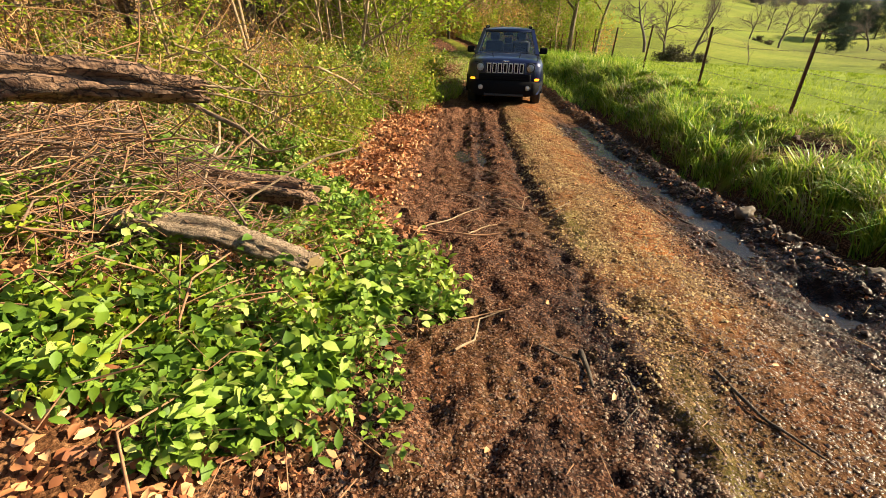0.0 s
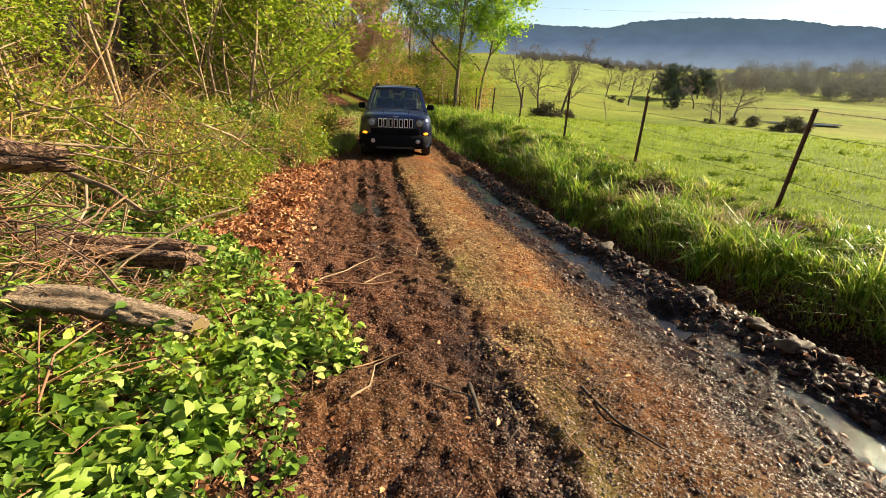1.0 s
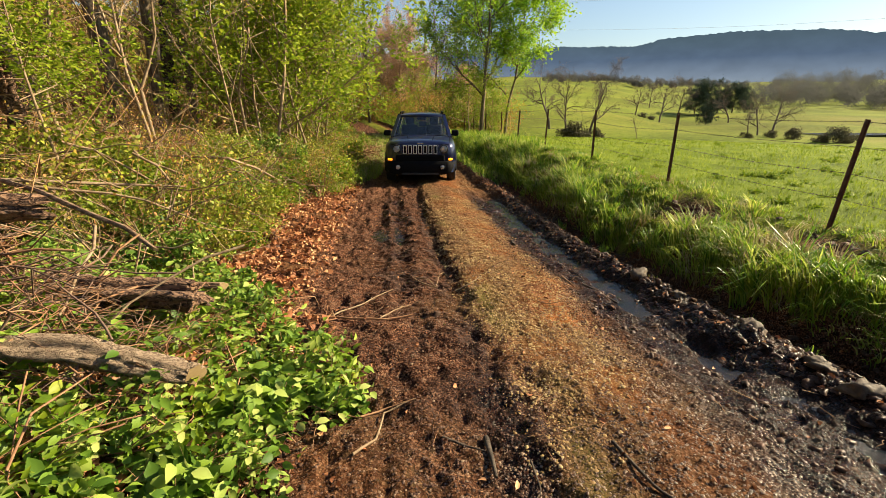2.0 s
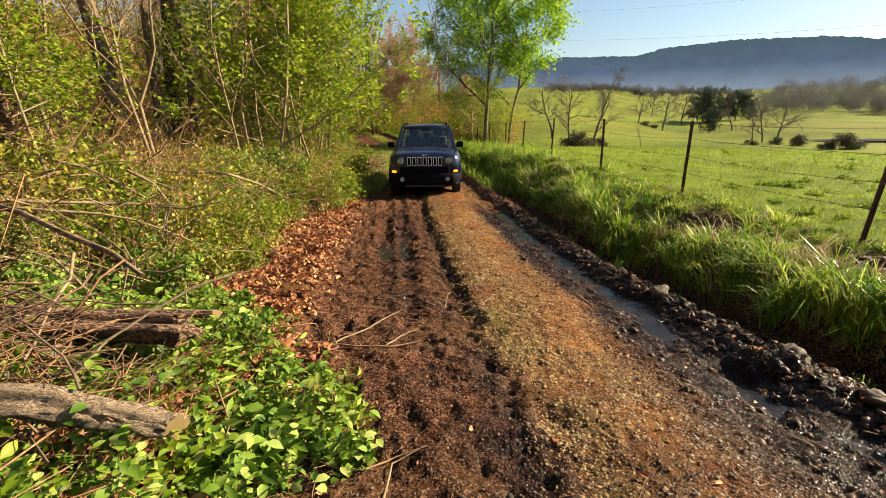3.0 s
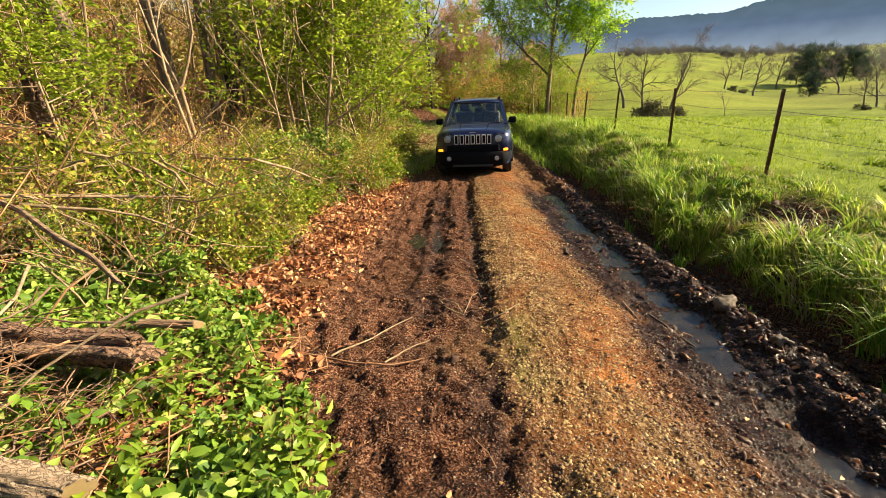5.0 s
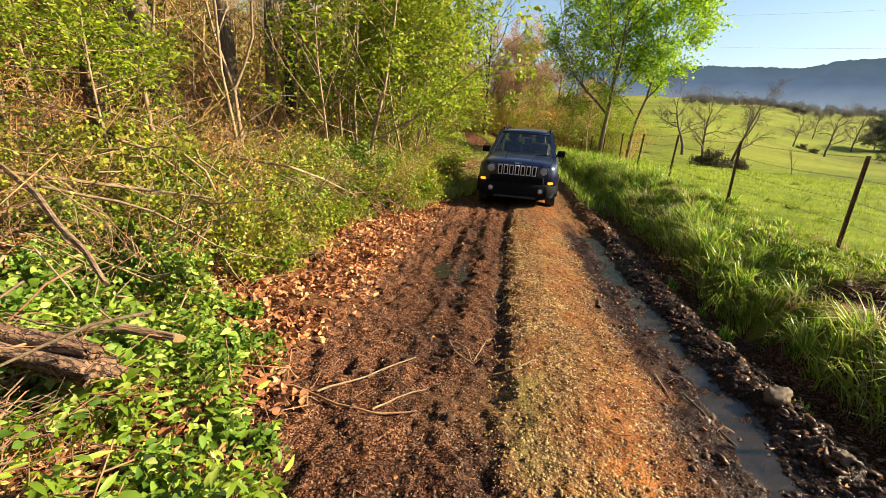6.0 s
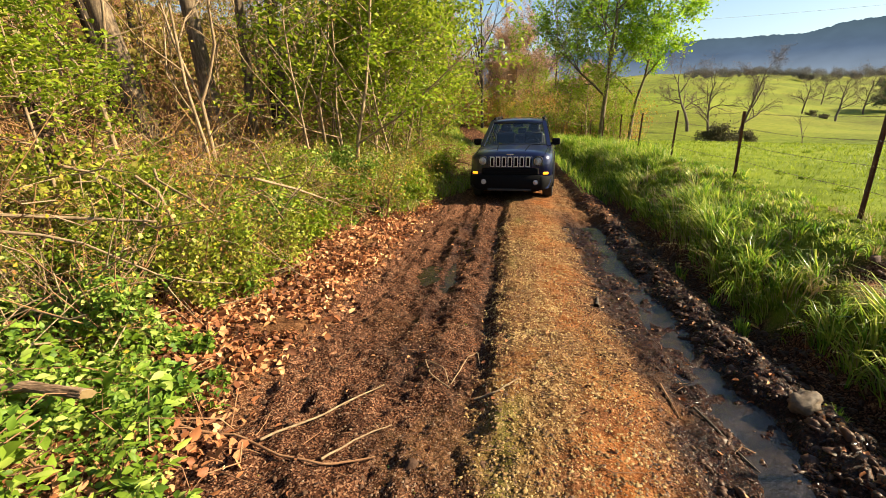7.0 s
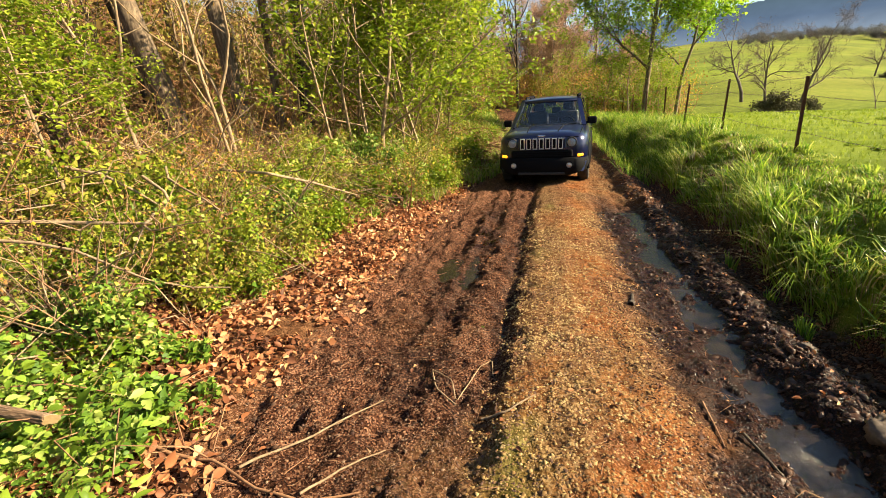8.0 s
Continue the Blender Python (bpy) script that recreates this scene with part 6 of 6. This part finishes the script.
twig("short straight pale twig on the gravel", [(0.74, 3.81), (0.88, 3.82), (1.02, 3.96)], 0.007, BARK_PALE, 0.018)
twig("short dark twig on the wet edge", [(1.93, 4.19), (1.92, 3.81)], 0.007, TWIG)
twig("long dark twig in the wet wheel track", [(2.05, 3.95), (2.12, 3.55), (2.28, 3.2)], 0.008, BARK)
twig("forked tan twig on the mud", [(-0.01, 1.51), (0.08, 1.63), (0.11, 1.86), (0.27, 1.92)], 0.006, BARK_PALE)
twig("curved tan twig on the mud", [(-0.0, 1.82), (0.12, 1.89), (0.26, 1.91)], 0.005, TWIG)
twig("thick dark broken stick in the mud", [(0.57, 1.61), (0.56, 1.36)], 0.014, BARK, 0.02)
twig("dark stick lying on the mud", [(0.37, 1.59), (0.55, 1.51)], 0.006, BARK)
twig("long dark twig on the gravel", [(1.10, 1.48), (1.14, 1.2), (1.24, 1.04)], 0.008, BARK)
twig("bent dark twig on the mud", [(0.72, 1.43), (0.71, 1.26), (0.62, 1.16)], 0.004, BARK)
twig("dark chip of wood on the gravel", [(1.75, 5.50), (1.78, 5.60), (1.80, 5.74)], 0.026, BARK, 0.012)


def leaf_litter():
    rng = np.random.default_rng(15)
    n = 34000
    y = -1.5 + 15 * rng.uniform(0, 1, n) ** 1.15
    x = -0.72 - np.abs(rng.normal(0, 1.15, n)) + rng.normal(0, 0.12, n)
    x = np.where((y < 3.2), x + 0.25, x)
    keep = (fbm(x * 1.1, y * 1.1, 81) > -0.5)
    x, y = x[keep], y[keep]
    n = len(x)
    at = np.stack([x, y, ground_level(x, y) + rng.uniform(0.004, 0.045, n)], -1)
    way = rng.normal(size=(n, 3)) * np.array([1, 1, 0.5])
    soup = Soup()
    near = (y < 3.0) & ~((y < 1.05) & (x < -0.75))
    size = np.where(near, 0.042, 0.056) * np.where(y < 1.05, 0.8, 1.0) * rng.uniform(0.6, 1.45, n)
    broad = y < 3.4
    for k, shape in ((broad, "broad"), (~broad, True)):
        soup.leaves(at[k], way[k], size[k], size[k] * rng.uniform(0.45, 0.8, int(k.sum())), rng, rng.uniform(-0.5, 0.6, (int(k.sum()), 1)), shape, 1.0)
    m = 500
    x, y = rng.uniform(-0.6, 2.8, m), rng.uniform(0.4, 9, m)
    soup.leaves(np.stack([x, y, ground_level(x, y) + 0.008], -1), rng.normal(size=(m, 3)) * np.array([1, 1, 0.2]), 0.035, 0.024, rng, 0.3, True)
    m = 700
    y = rng.uniform(0.6, 12, m)
    x = rng.uniform(2.45, 3.3, m) + road_line(y)
    soup.leaves(np.stack([x, y, ground_level(x, y) + 0.012], -1), rng.normal(size=(m, 3)) * np.array([1, 1, 0.3]), 0.042, 0.026, rng, 0.4, True, 1.2)
    return tagged(piece("leaf_litter", soup.mesh("leaf_litter", LEAF_DRY, True)), "dry reddish-brown fallen leaves along the road's edge", "leaf litter", kind="stuff")


leaf_litter()

SPRIG = [
    shrub("green_plant", "low plant with broad fresh green leaves", 201, 0.22, 6, LEAF_BRIGHT, 6, (0.058, 0.040), TWIG, 0.8, (3,), 0.025, 0.004, "plant", "green plants by the road", "broad", 0.6),
    shrub("green_plant", "low plant with pointed bright green leaves", 202, 0.28, 6, LEAF_BRIGHT, 6, (0.050, 0.030), TWIG, 0.7, (3,), 0.025, 0.004, "plant", "green plants by the road", "broad", 0.6),
    shrub("green_plant", "small leafy vine with mid-green leaves", 203, 0.26, 6, LEAF_MID, 6, (0.046, 0.032), TWIG, 1.2, (3,), 0.035, 0.0035, "plant", "green plants by the road", "broad", 0.6),
    shrub("green_plant", "sprawling bramble with small bright leaves", 204, 0.34, 7, LEAF_BRIGHT, 5, (0.042, 0.029), TWIG, 1.0, (4,), 0.03, 0.004, "plant", "green plants by the road", "broad", 0.6),
]
spots = []
while len(spots) < 100:
    x, y = float(RNG.uniform(-2.6, -0.24)), float(RNG.uniform(0.8, 4.3))
    edge = -0.50 - 0.14 * math.sin(y * 2.3) - (0.12 if y < 1.2 else 0) - 0.5 * max(0, y - 2.5)
    heap = -2.4 < x < -1.0 and 1.5 < y < 2.45
    if x < edge and not (heap and RNG.uniform() < 0.45) and float(fbm(x * 2.2, y * 2.2, 97)) > -0.10 and not (y < 0.9 and x < -0.5):
        spots.append((x, y))
spots += [(-0.2, 2.15), (-0.28, 2.05), (-0.15, 1.95), (-0.32, 2.2), (-0.4, 2.5), (-0.45, 2.65), (-0.95, 3.6), (-1.0, 3.45), (-0.85, 3.4), (-0.32, 1.05), (-0.55, 2.3), (-0.6, 2.75)] + [(float(RNG.uniform(-2.2, -0.9)), float(RNG.uniform(2.2, 3.5))) for _ in range(10)] + [(float(RNG.uniform(-1.75, -0.55)), float(RNG.uniform(0.95, 1.65))) for _ in range(26)]
near_spots, spots = spots, []
while len(spots) < 55:
    y = float(RNG.uniform(3.6, 14))
    x = -1.15 - abs(float(RNG.normal(0, 1.2))) + float(road_line(y))
    if RNG.uniform() < np.clip((-x - 0.8) * 0.7, 0.06, 1):
        spots.append((x, y))
spread_copies(SPRIG, near_spots, RNG, 0.75, 1.3)
TUFT = [
    shrub("green_plant", "leafy green plant at the foot of the thicket", 205, 0.32, 6, LEAF_BRIGHT, 4, (0.060, 0.042), TWIG, 0.8, (3,), 0.03, 0.004, "plant", "green plants by the road", True),
    shrub("green_plant", "straggling mid-green plant at the foot of the thicket", 206, 0.36, 6, LEAF_MID, 4, (0.050, 0.034), TWIG, 1.1, (3,), 0.03, 0.004, "plant", "green plants by the road", True),
]
spread_copies(TUFT, spots, RNG, 0.7, 1.2)
LANCE = shrub("green_plant", "cut sprig with long pale green leaves", 208, 0.30, 5, LEAF_PALE, 4, (0.072, 0.028), TWIG, 0.9, (3,), 0.02, 0.004, "plant", "green plants by the road", "broad", 0.5)
BROADLEAF = shrub("green_plant", "low plant with large wilting pale green leaves", 209, 0.26, 4, LEAF_PALE, 3, (0.078, 0.052), TWIG, 1.0, (2,), 0.03, 0.004, "plant", "green plants by the road", "broad", 0.55)
LUSH = np.random.default_rng(207)
for k, (x, y) in enumerate([(-0.62, 2.25), (-0.85, 2.1), (-0.5, 1.95), (-0.95, 2.6), (-1.25, 2.75), (-1.5, 2.9), (-1.1, 3.15), (-0.75, 2.7), (-1.7, 3.2), (-0.3, 2.1), (-0.9, 1.35), (-0.6, 1.15), (-1.3, 1.3), (-1.6, 2.6), (-1.9, 3.0)]):
    m = stand(x, y, float(LUSH.uniform(0, 360)), float(LUSH.uniform(0.8, 1.25)))
    model = LANCE if k % 2 else BROADLEAF
    if k < 2:
        model.matrix_basis = m
    else:
        copy_thing(model, m)
for k in range(28):
    y = float(LUSH.uniform(1.7, 3.4))
    x = float(LUSH.uniform(-2.0, -0.45 - 0.55 * max(0, y - 2.2)))
    if not (y < 2.2 and x < -1.75):
        copy_thing(SPRIG[k % 4], stand(x, y, float(LUSH.uniform(0, 360)), float(LUSH.uniform(0.9, 1.35))))
for k in range(12):
    y = float(LUSH.uniform(4.6, 8.4))
    x = -1.95 - 2.0 * float(LUSH.uniform(0, 1)) ** 1.2
    copy_thing(LOW[(1, 0, 1, 5)[k % 4] if y > 5.5 else 1], stand(x, y, float(LUSH.uniform(0, 360)), float(LUSH.uniform(0.7, 1.15))))
WEED = [shrub("road_weed", "tiny green weed sprouting from the road", 211, 0.07, 5, LEAF_BRIGHT, 3, (0.03, 0.016), TWIG, 0.8, (2,), 0.008, 0.002, "weed", "weeds in the road", True)]
spots = [(0.28, 1.28), (0.1, 2.05), (0.3, 2.4), (1.65, 2.45), (1.2, 1.15), (2.45, 3.6), (-0.05, 2.75), (0.45, 1.0), (0.0, 1.3), (1.9, 5.0), (2.78, 4.02), (2.82, 4.0), (0.15, 0.85), (0.42, 0.75), (0.75, 0.72)]
spots += [(float(RNG.uniform(-0.7, 1.7)), float(RNG.uniform(0.6, 5))) for _ in range(26)]
spread_copies(WEED, spots, RNG, 0.45, 1.1)


# ---- grass on the bank and in the pasture ----
def in_slump(x, y):
    return np.exp(-(((x - 4.0) / 0.30) ** 2 + ((y - 5.2) / 0.5) ** 2)) + np.exp(-(((x - 4.1) / 0.32) ** 2 + ((y - 3.6) / 0.5) ** 2))


def verge_grass():
    """Tufts of long grass, each bowing its own way, thickest along the edge of the ditch."""
    rng = np.random.default_rng(21)
    rows = (("verge_grass", "long green grass bowing over the ditch bank", GRASS, 3600, 12, 0.25, 2.2),
            ("verge_grass", "shorter bright grass filling the bank", PASTURE, 6500, 11, 0.10, 1.8),
            ("dry_grass", "dry straw-coloured grass among the green", GRASS_DRY, 1500, 8, 0.21, 0.6))
    for name, label, mat, count, per, tall, shy in rows:
        y = -3.5 + 28.5 * rng.uniform(0, 1, count) ** 1.45
        u = 3.3 + 1.4 * rng.uniform(0, 1, count) ** 1.1
        x = u + road_line(y)
        ok = (rng.uniform(0, 1, count) > in_slump(x, y) * shy) & (fbm(x * 1.9, y * 1.9, 91) > (-0.22 if mat is GRASS else -0.7))
        x, y, u = x[ok], y[ok], u[ok]
        h = tall * np.interp(u, [3.2, 3.4, 3.8, 4.2, 4.7], [0.8, 1.15, 0.95, 0.6, 0.35]) * (0.4 + 1.5 * np.clip(fbm(x * 2.1, y * 2.1, 92) + 0.3, 0, 1)) * rng.uniform(0.6, 1.25, len(x))
        c = len(x)
        way = rng.normal(size=(c, 3)) * np.array([0.5, 0.6, 0]) + np.array([-0.30, 0, 0])
        bx, by, hh, ww = np.repeat(x, per), np.repeat(y, per), np.repeat(h, per), np.repeat(way, per, 0)
        n = len(bx)
        a = rng.uniform(0, 6.28, n)
        rad = 0.06 * rng.uniform(0, 1, n) ** 0.7
        bx, by = bx + rad * np.cos(a), by + rad * np.sin(a)
        base = np.stack([bx, by, ground_level(bx, by) - 0.01], -1)
        lean = ww + np.stack([np.cos(a), np.sin(a), 0 * a], -1) * rng.uniform(0.1, 0.8, (n, 1))
        soup = Soup()
        soup.blades(base, lean, hh * rng.uniform(0.5, 1.35, n), np.interp(by, [0, 6, 25], [0.010, 0.013, 0.024]) * (0.6 if mat is GRASS_DRY else 1.0), rng, tall > 0.2)
        tagged(piece(name, soup.mesh(name, mat)), label, "grass", kind="stuff")


verge_grass()


def ditch_tufts():
    """Small tufts of grass rooted in the rubble of the ditch."""
    rng = np.random.default_rng(24)
    soup = Soup()
    for x, y, h in ((2.86, 4.02, 0.08), (2.98, 5.35, 0.17), (3.02, 5.5, 0.15), (3.0, 2.35, 0.12), (3.05, 7.1, 0.18), (2.95, 1.45, 0.10), (3.1, 3.0, 0.14), (3.08, 6.2, 0.12)):
        n = 34
        a = rng.uniform(0, 6.28, n)
        r = 0.06 * rng.uniform(0, 1, n)
        bx, by = x + r * np.cos(a), y + r * np.sin(a)
        base = np.stack([bx, by, ground_level(bx, by) - 0.01], -1)
        soup.blades(base, np.stack([np.cos(a), np.sin(a), 0 * a], -1) * rng.uniform(0.1, 0.6, (n, 1)), h * rng.uniform(0.6, 1.4, n), 0.008, rng, True)
    return tagged(piece("ditch_grass", soup.mesh("ditch_grass", GRASS)), "small bright tufts of grass in the ditch rubble", "grass", kind="stuff")


ditch_tufts()


def rank_grass():
    """Uncut grass, green and dead, on the wood's side of the road by the car."""
    rng = np.random.default_rng(25)
    for name, mat, n, label in (("rank_grass", GRASS, 11000, "rank green grass on the wood's side of the road"), ("dry_grass", GRASS_DRY, 7500, "dead straw and stalks on the wood's side of the road")):
        y = 9.5 + 18 * rng.uniform(0, 1, n) ** 1.2
        u = -0.12 - 2.1 * rng.uniform(0, 1, n) ** 1.2 - 0.75 * (1 - smooth_step(10.5, 13, y)) + 0.8 * smooth_step(15.5, 17, y)
        x = u + road_line(y)
        ok = fbm(x * 1.6, y * 1.6, 99) > -0.12
        x, y = x[ok], y[ok]
        base = np.stack([x, y, ground_level(x, y) - 0.02], -1)
        soup = Soup()
        soup.blades(base, rng.normal(size=(len(x), 3)) * np.array([0.6, 0.6, 0]), rng.uniform(0.10, 0.38, len(x)), np.interp(y, [9, 28], [0.009, 0.022]), rng, True)
        tagged(piece(name, soup.mesh(name, mat)), label, "grass", kind="stuff")


rank_grass()


def far_verge():
    """Grass of the road's sides beyond the car."""
    rng = np.random.default_rng(22)
    n = 16000
    y = rng.uniform(12, 46, n)
    side = rng.uniform(0, 1, n) < 0.72
    u = np.where(side, rng.uniform(2.6, 4.6, n), rng.uniform(-2.6, -0.8, n))
    x = u + road_line(y)
    base = np.stack([x, y, ground_level(x, y, False) - 0.02], -1)
    soup = Soup()
    soup.blades(base, rng.normal(size=(n, 3)) * np.array([0.6, 0.6, 0.1]), rng.uniform(0.2, 0.5, n), np.interp(y, [12, 46], [0.012, 0.04]), rng)
    return tagged(piece("far_grass", soup.mesh("far_grass", GRASS)), "rough grass beside the road beyond the car", "grass", kind="stuff")


far_verge()


def pasture_grass():
    rng = np.random.default_rng(23)
    n = 66000
    r = 3.2 * np.exp(rng.uniform(0, 1, n) * math.log(55 / 3.2))
    az = rng.uniform(3, 100, n)
    x, y = r * np.sin(np.radians(az)), r * np.cos(np.radians(az))
    ok = (x > 4.25) & (in_slump(x, y) < 0.35) & (fbm(x * 0.9, y * 0.9, 93) > -0.5)
    x, y, r = x[ok], y[ok], r[ok]
    n = len(x)
    base = np.stack([x, y, ground_level(x, y) - 0.005], -1)
    h = rng.uniform(0.025, 0.075, n) * (1 + 1.2 * np.clip(fbm(x * 0.6, y * 0.6, 94), 0, 1)) * np.interp(r, [3, 55], [1, 1.7])
    soup = Soup()
    soup.blades(base, rng.normal(size=(n, 3)) * np.array([0.7, 0.7, 0.1]), h, np.interp(r, [3, 12, 55], [0.006, 0.012, 0.06]), rng)
    return tagged(piece("pasture_grass", soup.mesh("pasture_grass", PASTURE)), "short bright yellow-green pasture grass", "grass", kind="stuff")


pasture_grass()
DOCK = [shrub("pasture_tuft", "darker green tuft in the pasture", 221, 0.16, 16, LEAF_MID, 5, (0.09, 0.03), TWIG, 0.9, (2,), 0.02, 0.003, "tuft", "tufts in the pasture")]
TUFTS = np.random.default_rng(222)
spots = []
while len(spots) < 170:
    az, r = float(TUFTS.uniform(8, 62)), 7 * math.exp(float(TUFTS.uniform(0, 2.05)))
    x, y = polar(az, r)
    if x > 5:
        spots.append((x, y))
spread_copies(DOCK, spots, TUFTS, 0.3, 0.9)


# ---- stones, clods and gravel of the road ----
def stone(label, x, y, size, flat, seed, sink=0.25):
    bm = bmesh.new()
    bmesh.ops.create_icosphere(bm, subdivisions=3, radius=1.0)
    for v in bm.verts:
        c = v.co.copy()
        k = 1 + 0.7 * noise.noise(c * 1.3 + Vector((seed, 0, 0))) + 0.4 * noise.noise(c * 3.5 + Vector((0, seed, 0)))
        c = Vector([math.copysign(min(abs(a), 0.85), a) for a in c]) * 1.1
        v.co = Vector((c.x * size * k, c.y * size * 0.75 * k, c.z * size * flat * k))
    ob = part("stone", bm, STONE, None, "", True)
    ob.matrix_world = pose(x, y, float(ground_level(x, y)) + size * flat * (1 - 2 * sink) * 0.8, 0, 0, seed * 57 % 360)
    return tagged(ob, label, "stone", "stones by the ditch")


for i, (x, y, s) in enumerate([(2.66, 2.52, 0.085), (2.62, 1.98, 0.07), (2.56, 1.70, 0.075), (2.64, 3.97, 0.095), (2.62, 3.30, 0.05), (2.75, 4.9, 0.05)]):
    stone("pale muddy stone half sunk beside the ditch", x, y, s, 0.55, i + 1, 0.33)


def scatter(name, label, mat, n, x0, x1, y0, y1, s0, s1, seed, where=None, sink=0.2, near=1.5):
    rng = np.random.default_rng(seed)
    y = y0 + (y1 - y0) * rng.uniform(0, 1, n) ** near
    x = rng.uniform(x0, x1, n)
    if where is not None:
        k = where(x, y) > rng.uniform(0, 1, n)
        x, y = x[k], y[k]
    n = len(x)
    s = s0 + (s1 - s0) * rng.uniform(0, 1, n) ** 2.5
    soup = Soup()
    (soup.lumps if mat is CLOD or mat is CLOD_WET else soup.stones)(np.stack([x, y, ground_level(x, y) + s * (0.4 - sink)], -1), s, rng)
    return tagged(piece(name, soup.mesh(name, mat)), label, "gravel", kind="stuff")


def on_crown(x, y):
    return smooth_step(0.62, 0.95, x + 0.2 * fbm(x * 3, y * 3, 98)) * (1 - smooth_step(1.55, 1.95, x + 0.2 * fbm(x * 3, y * 3, 99))) * (0.75 + fbm(x * 4, y * 3, 95))


def damp(x, y):
    return (1 - smooth_step(1.5, 3.0, y + 1.6 * np.clip(1.25 - x, -0.6, 0.6) + 0.8 * fbm(x * 2, y * 2, 89)))


scatter("gravel", "fine tan gravel on the road's crown", PEBBLE, 62000, 0.70, 1.95, 0.3, 9, 0.004, 0.0145, 31, lambda x, y: on_crown(x, y) * (1 - damp(x, y)), near=1.6)
scatter("gravel", "damp brown gravel trodden into the mud", PEBBLE_DAMP, 40000, 0.55, 2.25, 0.3, 3.8, 0.0035, 0.0105, 38, lambda x, y: damp(x, y) * (0.8 + 0.6 * fbm(x * 4, y * 3, 88)) * (1 - 0.95 * smooth_step(1.6, 2.0, x)), near=1.3)
scatter("gravel", "gravel pressed into the mud", PEBBLE_MUD, 40000, -0.75, 2.5, 0.3, 7, 0.004, 0.011, 32, lambda x, y: (0.65 + fbm(x * 2, y * 2, 96)) * (1 - 0.9 * smooth_step(1.75, 2.0, x)) * np.where(x > 0.7, 1 - damp(x, y), 1), near=1.9)
scatter("gravel", "fine tan grit scattered over the mud", PEBBLE_MUD, 46000, -0.7, 1.0, 0.4, 5, 0.003, 0.0075, 37, lambda x, y: 0.35 + fbm(x * 2, y * 2, 87), near=1.6)
scatter("gravel", "wet dark gravel glinting in the muddy wheel track", PEBBLE_WET, 30000, 1.55, 2.75, 0.3, 6, 0.003, 0.010, 36, None, near=1.7)
scatter("mud_clods", "dark clods of churned mud", CLOD, 6500, -0.75, 2.2, 0.3, 10, 0.005, 0.020, 33, lambda x, y: np.where((x > 0.85) & (x < 1.75), 0.05, 0.55 + fbm(x * 2.3, y * 2.0, 86)) * (0.25 + 0.75 * smooth_step(2.0, 3.4, y)), 0.32)
scatter("mud_clods", "wet black clods of mud beside the puddles", CLOD_WET, 3200, 1.75, 2.75, 0.5, 9, 0.006, 0.026, 39, lambda x, y: 0.5 + 1.2 * fbm(x * 3, y * 2.5, 85) - 0.5 * bump_at(x, 2.36, 0.14) * (np.abs(y - 2.75) > 0.6))
scatter("ditch_rubble", "dark clods and rubble along the ditch", CLOD_WET, 5200, 2.4, 3.3, 0.3, 12, 0.008, 0.034, 34)
scatter("ditch_rubble", "earth crumbling from the slumped bank", CLOD, 500, 3.6, 4.5, 3.0, 6.3, 0.012, 0.05, 35, lambda x, y: in_slump(x, y))
